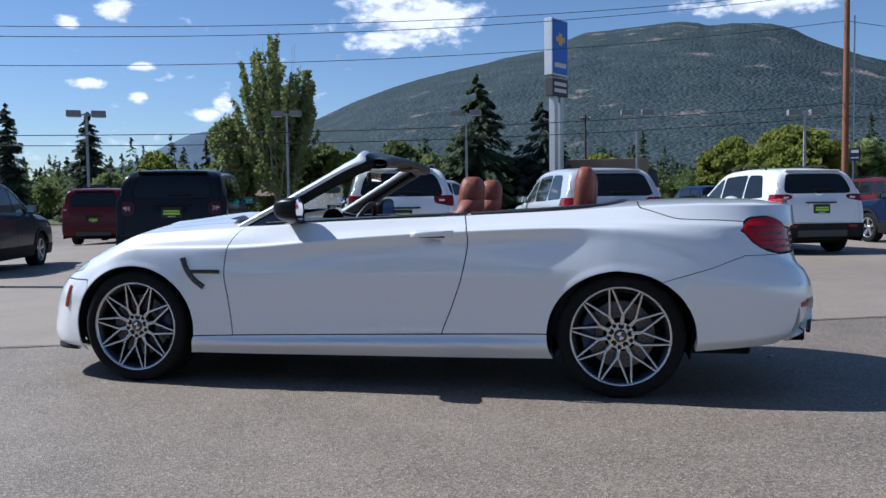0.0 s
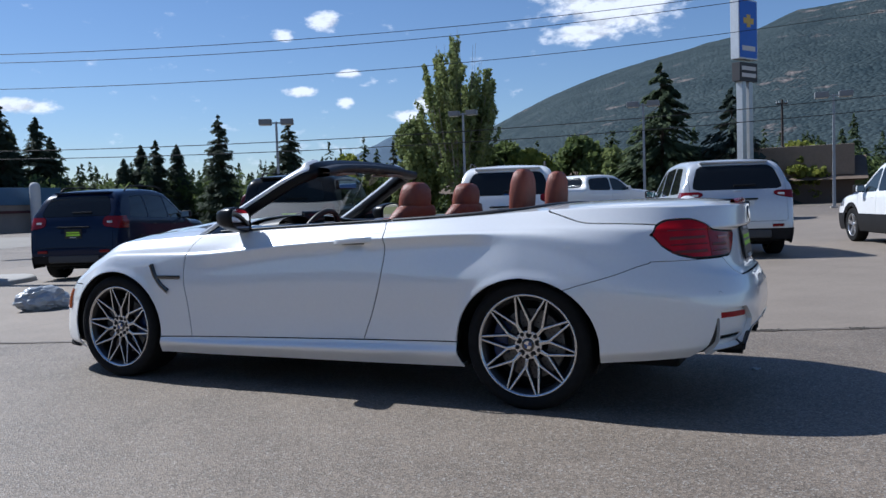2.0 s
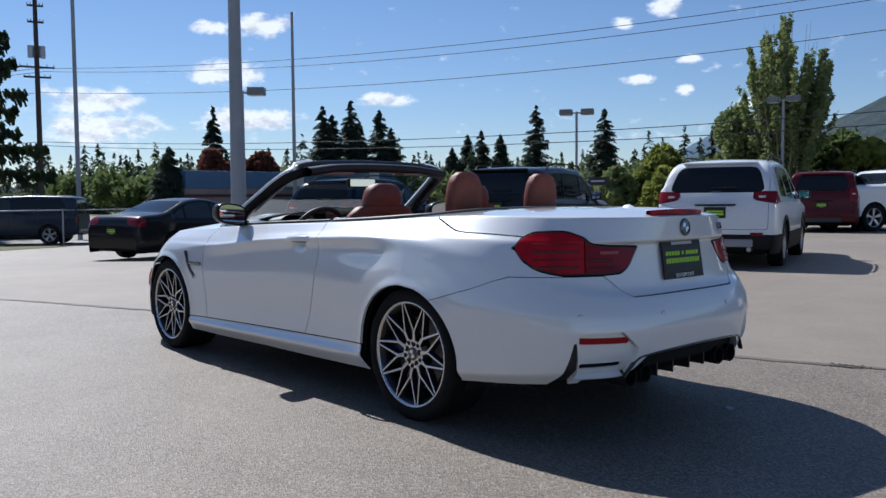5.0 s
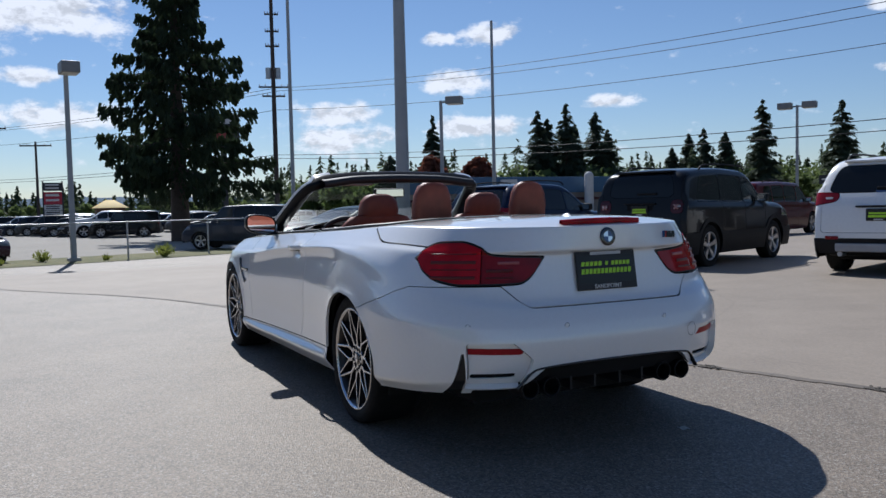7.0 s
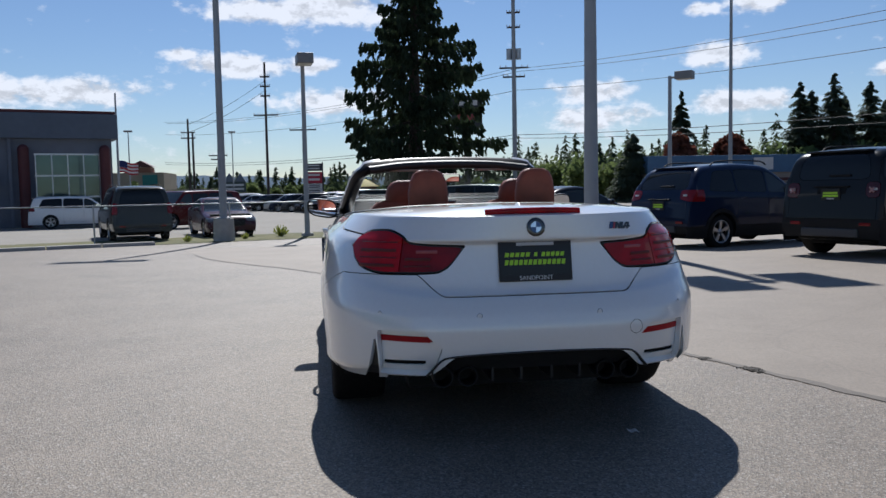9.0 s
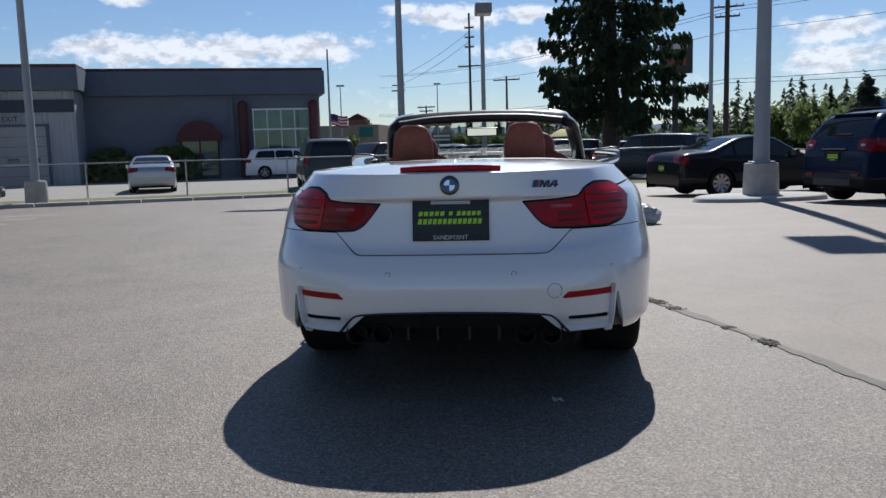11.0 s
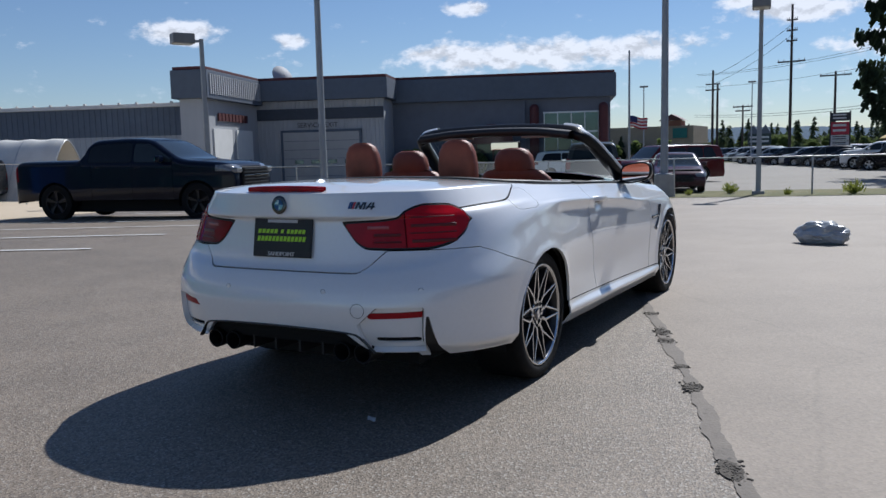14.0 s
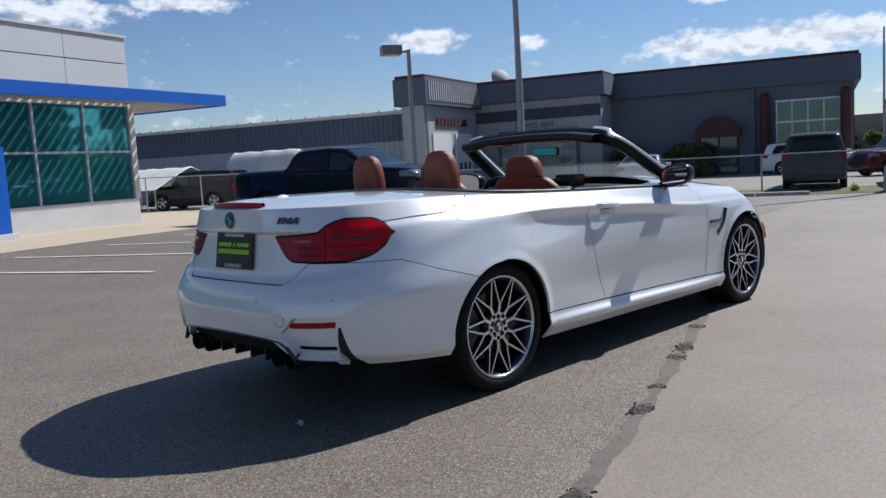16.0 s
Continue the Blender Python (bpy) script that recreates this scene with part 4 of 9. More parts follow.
lip = spline([(-1.84, -0.835, 0.172), (-1.98, -0.775, 0.168), (-2.11, -0.62, 0.165), (-2.185, -0.35, 0.163), (-2.20, 0, 0.162), (-2.185, 0.35, 0.163), (-2.11, 0.62, 0.165), (-1.98, 0.775, 0.168), (-1.84, 0.835, 0.172)], 60)
lip = lip * np.array((0.995, 0.985, 1.0)) + np.array((0.0, 0.0, 0.014))
part("front_splitter", sweep(lip, oval(0.010, 0.016, 12), (0, 0, 1)), M_GAP, m4, "black splitter under the front bumper")
part("underbody", boxes((-2.0, 2.10, -0.55, 0.55, 0.19, 0.30), (-1.0, 1.0, -0.84, 0.84, 0.19, 0.30), bevel=0.02), M_GAP, m4)


# windscreen frame: pillars and header in one hoop
right = [(-0.76, 0.735, 0.885), (-0.55, 0.715, 0.995), (-0.30, 0.675, 1.133), (-0.13, 0.638, 1.228), (-0.045, 0.590, 1.275)]
top = [(-0.050, 0.50, 1.296), (-0.078, 0.25, 1.314), (-0.088, 0.0, 1.319)]
half = spline(right + top, 70)
whole = np.vstack((half, (half * (1, -1, 1))[::-1][1:]))
part("windscreen_frame", sweep(whole, oval(0.044, 0.034, 18, 3.2), (0.6, 0, 0.8)), M_FRAMEBLACK, m4, "gloss black windscreen frame")
# painted outer strip on the front of the frame
side_run = half[:47]
for q in (1, -1):
    strip = (side_run + np.array((-0.016, 0.010, 0.024))) * (1, q, 1)
    part("pillar_strip", sweep(strip, oval(0.040, 0.019, 16, 3.0), (0.6, 0, 0.8)), M_PAINT, m4, "white painted outer strip of the windscreen pillar")
head_line = spline([(0.012, -0.575, 1.268), (-0.02, -0.30, 1.298), (-0.03, 0, 1.305), (-0.02, 0.30, 1.298), (0.012, 0.575, 1.268)], 50)
part("header_trim", sweep(head_line, oval(0.06, 0.030), (0, 0, 1)), M_BLACKTRIM, m4)
for s in (-1, 1):
    part("sun_visor", boxes((-0.10, 0.03, s * 0.36 - 0.15, s * 0.36 + 0.15, 1.258, 1.272), bevel=0.005), mat("tan_visor", (0.30, 0.22, 0.17), 0.7), m4)
# glass between the pillars
ws = np.array([[(-0.80 + 0.72 * v - 0.11 * (1 - u * u), u * (0.70 - 0.115 * v), 0.90 + 0.41 * v) for u in np.linspace(-1, 1, 25)] for v in np.linspace(0, 1, 12)])
screen = part("windscreen", grid(ws), M_GLASS, m4, "clear windscreen")
screen.visible_shadow = False
# cowl, dashboard and cockpit tub
cowl = np.array([[(-0.93 + 0.20 * v + 0.06 * u * u, u * 0.70, 0.955 + 0.03 * (1 - u * u) - 0.02 * v) for u in np.linspace(-1, 1, 21)] for v in np.linspace(0, 1, 4)])
part("cowl_panel", grid(cowl).flipped(), M_BLACKTRIM, m4)
dash = np.array([[(x, u * 0.70, z - 0.035 * u * u) for u in np.linspace(-1, 1, 21)] for x, z in
                 ((-0.80, 0.93), (-0.66, 0.955), (-0.50, 0.960), (-0.38, 0.945), (-0.33, 0.90), (-0.34, 0.80), (-0.40, 0.68), (-0.55, 0.50))])
part("dashboard", grid(dash).flipped(), M_BLACKTRIM, m4, "black dashboard")
hoodlet = np.array([[(-0.50 + 0.16 * v, -0.37 + 0.19 * math.cos(a), 0.945 + 0.065 * math.sin(a) * (0.6 + 0.4 * v)) for a in np.linspace(0, math.pi, 16)] for v in np.linspace(0, 1, 4)])
part("instrument_hood", grid(hoodlet), M_BLACKTRIM, m4)
part("display_screen", boxes((-0.47, -0.45, -0.12, 0.13, 0.95, 1.035), bevel=0.006), M_BLACKGLOSS, m4)
tub = [(-0.62, 1.36, -0.70, 0.70, 0.28, 0.32), (-0.62, 0.95, -0.72, -0.66, 0.28, 0.93), (-0.62, 0.95, 0.66, 0.72, 0.28, 0.93), (0.95, 1.36, -0.70, -0.6, 0.28, 0.96), (0.95, 1.36, 0.6, 0.70, 0.28, 0.96), (1.30, 1.38, -0.68, 0.68, 0.28, 0.99)]
part("cockpit_lining", boxes(*tub, bevel=0.015), M_BLACKTRIM, m4)
part("centre_console", boxes((-0.45, 0.75, -0.11, 0.11, 0.3, 0.66), bevel=0.03), M_BLACKTRIM, m4)
# steering wheel
a = np.linspace(0, math.tau, 40)
ringp = np.stack((-0.17 + 0.085 * np.sin(a), -0.37 + 0.19 * np.cos(a), 0.865 + 0.168 * np.sin(a)), -1)
part("steering_wheel", sweep(ringp, oval(0.017, 0.015, 8), (0.9, 0, -0.45)), M_BLACKTRIM, m4, "black steering wheel")
part("steering_boss", boxes((-0.22, -0.16, -0.46, -0.28, 0.82, 0.91), bevel=0.025), M_BLACKTRIM, m4)
# inside mirror
part("inside_mirror", boxes((-0.20, -0.17, -0.12, 0.12, 1.175, 1.24), bevel=0.014), M_BLACKTRIM, m4)
part("mirror_glass", boxes((-0.169, -0.166, -0.105, 0.105, 1.183, 1.232)), M_MIRROR, m4)


def cushion(P):
    """A padded form from stacked rounded sections: rows (x, z, half width, half depth, lean)."""
    out = []
    for x, z, w, d in P:
        out.append([(x + dd, ww, z) for ww, dd in oval(w, d, 24, 2.9)])
    V = np.array(out)
    g = grid(V, closed=True)
    n = V.shape[1]
    F = g.F + [tuple(range(n)), tuple(range(len(V) * n - n, len(V) * n))[::-1]]
    S = Surf(g.V, F)
    if S.N[n + 0][1] * (S.V[n + 0][1]) < 0:
        S = S.flipped()
    return S


def shift(S, dx, dy, dz):
    return Surf(S.V + (dx, dy, dz), S.F, S.N)


for s in (-1, 1):
    y0 = s * 0.375
    part("front_seat_back", shift(cushion([(0.30, 0.48, 0.23, 0.07), (0.36, 0.60, 0.255, 0.085), (0.44, 0.80, 0.265, 0.085), (0.50, 0.95, 0.255, 0.075), (0.53, 1.00, 0.235, 0.066), (0.545, 1.045, 0.19, 0.058), (0.55, 1.06, 0.12, 0.04)]), 0, y0, 0), M_LEATHER, m4, "rust orange leather sport seat")
    part("front_headrest", shift(cushion([(0.525, 0.98, 0.120, 0.055), (0.532, 1.03, 0.128, 0.068), (0.54, 1.09, 0.128, 0.072), (0.545, 1.14, 0.118, 0.068), (0.545, 1.172, 0.092, 0.055), (0.545, 1.187, 0.055, 0.035), (0.545, 1.19, 0.02, 0.012)]), 0, y0, 0), M_LEATHER, m4)
    part("front_seat_base", shift(cushion([(0.05, 0.36, 0.24, 0.24), (0.04, 0.46, 0.25, 0.26), (0.03, 0.52, 0.24, 0.25), (0.03, 0.54, 0.2, 0.2)]), 0, y0, 0), M_LEATHER, m4)
    part("seat_trim", boxes((0.40, 0.46, y0 - s * 0.0 - 0.262, y0 + 0.262, 0.96, 0.985), bevel=0.01), M_SATIN, m4)
    y1 = s * 0.315
    part("rear_headrest", shift(cushion([(1.19, 0.93, 0.105, 0.05), (1.195, 1.02, 0.115, 0.058), (1.20, 1.10, 0.116, 0.060), (1.205, 1.17, 0.106, 0.056), (1.207, 1.215, 0.085, 0.045), (1.208, 1.235, 0.052, 0.028), (1.208, 1.24, 0.02, 0.01)]), 0, y1, 0), M_LEATHER, m4)
    part("rear_seat_back", shift(cushion([(1.05, 0.42, 0.26, 0.08), (1.14, 0.70, 0.28, 0.08), (1.20, 0.90, 0.27, 0.07), (1.215, 0.955, 0.23, 0.05)]), 0, y1, 0), M_LEATHER, m4)
# black cover and rail round the rear of the cockpit
rim = spline([(0.60, 0.745, 0.972), (0.90, 0.735, 0.985), (1.15, 0.70, 1.000), (1.32, 0.60, 1.012), (1.40, 0.40, 1.028), (1.43, 0, 1.035)], 40)
rim2 = np.vstack((rim, (rim * (1, -1, 1))[::-1][1:]))
part("cockpit_rail", sweep(rim2, oval(0.030, 0.012), (0, 0, 1)), M_BLACKTRIM, m4, "black rail round the folded roof cover")
for s in (-1, 1):
    belt = spline([(-0.60, s * 0.775, 0.932), (0.0, s * 0.775, 0.955), (0.58, s * 0.765, 0.976)], 30)
    part("belt_seal", sweep(belt, oval(0.018, 0.006), (0, 0, 1)), M_BLACKTRIM, m4)


def side_y(x, z):
    """Half width of the body at a height."""
    d = (M4_SURF.V[:, 0] - x) ** 2 + (M4_SURF.V[:, 2] - z) ** 2 * 1.5 + np.where(M4_SURF.V[:, 1] < 0.5, 9, 0)
    i = np.argsort(d)[:4]
    return float(np.mean(M4_SURF.V[i, 1]))


def tail_x(y, z):
    d = (M4_SURF.V[:, 1] - abs(y)) ** 2 + (M4_SURF.V[:, 2] - z) ** 2 + np.where(M4_SURF.V[:, 0] < 1.9, 9, 0)
    i = np.argsort(d)[:4]
    return float(np.mean(M4_SURF.V[i, 0]))


for s, dr in ((1, m4_doors[0]), (-1, m4_doors[1])):
    # door handle with its dish
    yh = side_y(0.40, 0.86)
    hb = spline([(0.275, s * (yh + 0.002), 0.858), (0.32, s * (yh + 0.030), 0.864), (0.40, s * (yh + 0.038), 0.869), (0.47, s * (yh + 0.034), 0.871), (0.530, s * (yh + 0.004), 0.871)], 24)
    h = part("door_handle", sweep(hb, oval(0.010, 0.0165, 14), (0, 0, 1)), M_PAINT, dr)
    # black block put in for the shade between handle and dish
    part("handle_gap", boxes((0.325, 0.475, s * (yh + 0.006) - 0.010, s * (yh + 0.006) + 0.010, 0.846, 0.862), bevel=0.006), M_GAP, dr)
    part("handle_lock", boxes((0.492, 0.528, s * (yh + 0.010) - 0.010, s * (yh + 0.010) + 0.010, 0.853, 0.884), bevel=0.007), M_PAINT, dr)
    # mirror
    ym = s * 0.905
    cup = []
    for k, (dx, w, hh) in enumerate(((-0.118, 0.02, 0.015), (-0.112, 0.060, 0.036), (-0.092, 0.088, 0.054), (-0.05, 0.106, 0.068), (0.0, 0.112, 0.072), (0.02, 0.109, 0.069), (0.022, 0.100, 0.060))):
        cup.append([(-0.365 + dx + 0.16 * u * s * k / 6, ym + u, 1.003 + v * (1 - 1.1 * max(0.0, u * s)) + 0.014 * (u * s) / 0.1) for u, v in oval(w, hh, 30, 3.4)])
    mir = part("door_mirror", grid(np.array(cup), closed=True), M_FRAMEBLACK, m4, "gloss black door mirror")
    part("mirror_glass", Surf(np.array([(-0.346 + 0.16 * u * s, ym + u, 1.003 + v * (1 - 1.1 * max(0.0, u * s)) + 0.014 * (u * s) / 0.1) for u, v in oval(0.101, 0.061, 30, 3.4)]), [tuple(range(30))]), M_MIRROR, mir)
    part("mirror_arm", boxes((-0.46, -0.37, min(s * 0.77, s * 0.87), max(s * 0.77, s * 0.87), 0.928, 0.962), bevel=0.012), M_BLACKGLOSS, mir)
    part("mirror_sail", Surf([(-0.70, s * 0.79, 0.915), (-0.40, s * 0.79, 0.935), (-0.44, s * 0.77, 1.00), (-0.56, s * 0.755, 0.99)], [(0, 1, 2, 3)]), M_BLACKGLOSS, mir)
    # wing vent
    yv = s * (side_y(-1.0, 0.66) + 0.002)
    vb = spline([(-1.075, yv, 0.735), (-1.055, yv, 0.68), (-1.01, yv, 0.615), (-0.945, yv, 0.565)], 20)
    v = part("wing_vent", sweep(vb, oval(0.010, 0.017, 10), (1, 0, 0.8)), M_BLACKGLOSS, m4, "black wing vent")
    part("vent_blade", boxes((-1.045, -0.845, yv - 0.006, yv + 0.006, 0.645, 0.668), bevel=0.004), M_BLACKGLOSS, v)
    xa = -1.88
    mk = np.array([(xa - 0.018 + 0.03 * q, s * (side_y(xa - 0.018 + 0.03 * q, 0.435 + 0.125 * q) + 0.002), 0.435 + 0.125 * q) for q in np.linspace(0, 1, 7)])
    part("side_marker", sweep(mk, oval(0.013, 0.011, 10), (1, 0, 0)), M_AMBER, m4, "amber side marker")
    # exhaust tips
    for dy in (0.315, 0.425):
        e = part("exhaust_tip", lathe([(0.034, -0.12), (0.043, -0.12), (0.045, 0.0), (0.042, 0.004), (0.037, 0.0), (0.036, -0.10)], 28), mat("black_chrome", (0.008, 0.008, 0.009), 0.5, metal=0.0, spec=0.3), m4, "dark exhaust tip")
        e.matrix_basis = pose(2.385, s * dy, 0.300, 0, 0, -90)
    for ys, zs in ((0.69, 0.585), (0.27, 0.575)):
        xs = tail_x(ys, zs)
        e = part("parking_sensor", lathe([(0.0005, 0.002), (0.0095, 0.002), (0.0105, 0.0), (0.011, -0.002)], 20), M_PAINT, m4)
        e.matrix_basis = pose(xs, s * ys, zs, 0, 0, -90 + (s * 38 if ys > 0.5 else s * 6))
        e = part("sensor_ring", lathe([(0.0105, 0.0005), (0.0122, 0.0005)], 20), M_GAP, m4)
        e.matrix_basis = pose(xs, s * ys, zs, 0, 0, -90 + (s * 38 if ys > 0.5 else s * 6))
# diffuser blades
for yb in (-0.2, -0.07, 0.07, 0.2):
    part("diffuser_blade", boxes((2.15, 2.37, yb - 0.006, yb + 0.006, 0.27, 0.36), bevel=0.003), M_BLACKTRIM, m4)
part("diffuser_lip", sweep(spline([(2.40, -0.50, 0.315), (2.425, -0.41, 0.395), (2.445, -0.2, 0.408), (2.45, 0, 0.41), (2.445, 0.2, 0.408), (2.425, 0.41, 0.395), (2.40, 0.50, 0.315)], 50), oval(0.012, 0.006, 8), (0, 0, 1)), M_BLACKGLOSS, m4)
# tow-eye cover ring
tc = part("tow_cover", lathe([(0.030, 0.0012), (0.0318, 0.0012)], 36), M_GAP, m4)
tc.matrix_basis = pose(tail_x(0.44, 0.50) + 0.001, 0.44, 0.50, 0, 0, -90 + 12)
# brake light, aerial fin, badge, plate
part("high_brake_light", sweep(spline([(2.325, -0.215, 1.016), (2.345, -0.1, 1.021), (2.350, 0, 1.022), (2.345, 0.1, 1.021), (2.325, 0.215, 1.016)], 30), oval(0.013, 0.014, 12), (0, 0, 1)), M_TAIL, m4, "red brake light along the lid's edge")
fin = np.array([[(2.00 + 0.11 * k + 0.03 * v * (0.7 - k), w * (1 - v) * 0.024 * math.sin(math.pi * min(1, 0.15 + 0.75 * k)), 1.034 + 0.022 * v * math.sin(math.pi * (0.1 + 0.8 * k)) ** 0.8) for w in (-1, 1) for v in ((0, 0.4, 0.8, 1.0) if w < 0 else (0.8, 0.4, 0))] for k in np.linspace(0, 1, 12)])
part("aerial_fin", grid(fin), M_PAINT, m4, "white aerial fin")


def tail_frame(y, z, out=0.002):
    """A frame on the tail: x outwards, y across, z up the surface."""
    c = Vector((tail_x(y, z), y, z))
    h = 0.015
    up = Vector((tail_x(y, z + h) - tail_x(y, z - h), 0, 2 * h)).normalized()
    ac = Vector((tail_x(y + 0.06, z) - tail_x(y - 0.06, z), 0.12, 0)).normalized()
    n = ac.cross(up).normalized()
    m = Matrix((n, ac, up)).transposed().to_4x4()
    m.translation = c + n * out
    return m


xb = tail_x(0.0, 0.948) + 0.002
bd = part("boot_badge", lathe([(0.0005, 0.004), (0.024, 0.004), (0.0245, 0.005), (0.040, 0.005), (0.042, 0.001)], 40), M_BLACKGLOSS, m4, "round black, blue and white badge")
bd.matrix_basis = pose(xb, 0, 0.950, 0, 0, -90) @ pose(0, 0, 0, 6)
for q in range(4):
    tq = np.linspace(q * math.pi / 2, (q + 1) * math.pi / 2, 8)
    V = [(0, 0.0052, 0)] + [(0.024 * math.cos(t), 0.0052, 0.024 * math.sin(t)) for t in tq]
    part("badge_quarter", Surf(V, [(0, i + 1, i) for i in range(1, 8)]), M_BADGEBLUE if q % 2 else M_CHROME, bd)
mb = tail_frame(0.405, 0.945, 0.003)
for y0, w, material, slant in ((-0.056, 0.009, M_BADGEBLUE, 0.3), (-0.046, 0.008, M_DARKBLUE, 0.3), (-0.037, 0.009, M_BADGERED, 0.3), (-0.024, 0.009, M_BLACKGLOSS, 0.3), (-0.012, 0.009, M_BLACKGLOSS, -0.25),
                               (-0.002, 0.009, M_BLACKGLOSS, 0.55), (0.010, 0.009, M_BLACKGLOSS, 0.3), (0.028, 0.009, M_BLACKGLOSS, 0.75), (0.046, 0.008, M_BLACKGLOSS, 0.3)):
    bm = bmesh.new()
    box(bm, -0.002, 0.003, y0, y0 + w, -0.0155, 0.0155)
    for v in bm.verts:
        v.co.y += slant * v.co.z
    ob = part("model_badge", bm, material, m4)
    ob.matrix_basis = mb
bm = bmesh.new()
box(bm, -0.002, 0.003, 0.022, 0.060, -0.0075, -0.0005)
part("model_badge", bm, M_BLACKGLOSS, m4).matrix_basis = mb


def dealer_plate(parent, m, scale=1.0):
    """A black dealer insert in a plate frame, with lime bars and the town's name."""
    p = part("plate_frame", boxes((-0.166, 0.166, -0.004, 0.004, -0.09, 0.09), bevel=0.003), M_BLACKTRIM, parent, "black plate with lime green print")
    p.matrix_basis = m
    part("plate_insert", boxes((-0.160, 0.160, -0.0055, -0.0045, -0.060, 0.062)), M_PLATE, p)
    rows = [((-0.138, -0.020), 0.028, 0.019), ((-0.006, 0.014), 0.028, 0.017), ((0.028, 0.136), 0.028, 0.019), ((-0.140, 0.140), -0.006, 0.023)]
    for (a, b), z, h in rows:
        n = max(1, int((b - a) / 0.0205))
        for i in range(n):
            x0 = a + (b - a) * i / n
            bm = bmesh.new()
            box(bm, x0, x0 + (b - a) / n * 0.74, -0.0075, -0.006, z - h / 2, z + h / 2)
            for v in bm.verts:
                v.co.x += (v.co.z - z) * 0.2
            part("print_bar", bm, M_LIME, p)
    part("print_bar", boxes((-0.085, 0.085, -0.0075, -0.006, 0.068, 0.082)), M_GREYPRINT, p)
    text_part("print_text", "SANDPOINT", 0.027, M_WHITEPAINT, p, pose(0, -0.0065, -0.076, 90))
    return p


xp = tail_x(0.0, 0.80) + 0.010
dealer_plate(m4, pose(xp, 0, 0.800, 0, 0, 90) @ pose(0, 0, 0, -9))

# ---- parked vehicles ----
def paint(name, color, metal=0.3, rough=0.28):
    return mat(name, color, rough, metal=0.0 if max(color) < 0.2 else metal, vary=0.04, scale=200, coat=0.38 if max(color) < 0.2 else 0.65, spec=0.06 if max(color) < 0.2 else 0.4)


P_WHITE = paint("white_car_paint", (0.78, 0.78, 0.77), 0.0)
P_SILVERWHITE = paint("pale_silver_paint", (0.60, 0.62, 0.64), 0.3)
P_BLACK = paint("black_car_paint", (0.010, 0.011, 0.013), 0.2)
P_NAVY = paint("navy_car_paint", (0.006, 0.014, 0.040), 0.4)
P_DEEPNAVY = paint("deep_navy_paint", (0.003, 0.006, 0.017), 0.3)
P_MAROON = paint("maroon_car_paint", (0.085, 0.010, 0.012), 0.4)
P_GREY = paint("grey_car_paint", (0.050, 0.055, 0.056), 0.5)
P_SILVER = paint("silver_car_paint", (0.38, 0.39, 0.40), 0.6)
P_PURPLE = paint("plum_car_paint", (0.060, 0.022, 0.034), 0.4)
M_CLAD = mat("black_plastic_cladding", (0.013, 0.013, 0.014), 0.65, vary=0.2, scale=20, bump=0.15, bump_scale=200, spec=0.2)
M_SKID = mat("grey_bumper_plastic", (0.045, 0.045, 0.047), 0.55, vary=0.1)
M_HEADLAMP = mat("smoked_headlamp", (0.16, 0.165, 0.175), 0.08, vary=0.5, scale=20, coat=0.8)
M_REDLAMP = mat("red_car_lamp", (0.19, 0.005, 0.009), 0.15, vary=0.35, scale=14, coat=0.4, spec=0.2)
M_ALLOY = mat("silver_alloy_wheel", (0.50, 0.50, 0.51), 0.32, metal=0.9, vary=0.08, scale=30)
M_DARKALLOY = mat("black_alloy_wheel", (0.02, 0.02, 0.022), 0.35, metal=0.4, vary=0.1)


def car_wheel(parent, x, y, r, w, side, rim_mat, spokes=5, proto={}):
    """A road wheel: tyre, rim and spokes; the same kind shares its meshes."""
    key = (round(r, 3), round(w, 3), rim_mat.name, spokes)
    rr = r * 0.66
    if key not in proto:
        tyre = mesh_of("tyre", lathe([(rr, -0.005), (rr + 0.01, 0.006), (r - 0.03, 0.010), (r - 0.008, -0.006), (r, -0.03), (r, -w + 0.03), (r - 0.02, -w), (rr, -w)], 36), M_TYRE)
        rim = mesh_of("rim", lathe([(rr - 0.012, -w * 0.6), (rr - 0.02, -0.03), (rr - 0.012, -0.002), (rr + 0.003, 0.0), (rr + 0.004, -0.01)], 36), rim_mat)
        rows = []
        face = lambda q: -0.03 + 0.022 * min(1.0, q / rr)
        for k in range(spokes):
            a = k * math.tau / spokes + 0.3
            for da in (-0.10, 0.10):
                rows.append(ring_bar((0.045 * math.cos(a), 0.045 * math.sin(a)), ((rr - 0.01) * math.cos(a + da), (rr - 0.01) * math.sin(a + da)), 0.022, 0.018, 0.03, face))
        bm = bars_bm(rows)
        sp = bpy.data.meshes.new("spokes")
        bm.to_mesh(sp)
        bm.free()
        sp.materials.append(rim_mat)
        hub = mesh_of("hub", lathe([(0.001, -0.02), (0.05, -0.022), (0.062, -0.05)], 20), rim_mat)
        dark = mesh_of("back_plate", lathe([(0.001, -0.09), (rr - 0.01, -0.09)], 24), M_GAP)
        proto[key] = (tyre, rim, sp, hub, dark)
    tyre, rim, sp, hub, dark = proto[key]
    wheel = part("wheel", rim, rim_mat, parent)
    wheel.matrix_basis = pose(x, side * y, r, 0, 0, 0 if side > 0 else 180)
    for nm, me in (("tyre", tyre), ("spoke_web", sp), ("hub", hub), ("back_plate", dark)):
        part(nm, me, rim_mat, wheel)
    return wheel


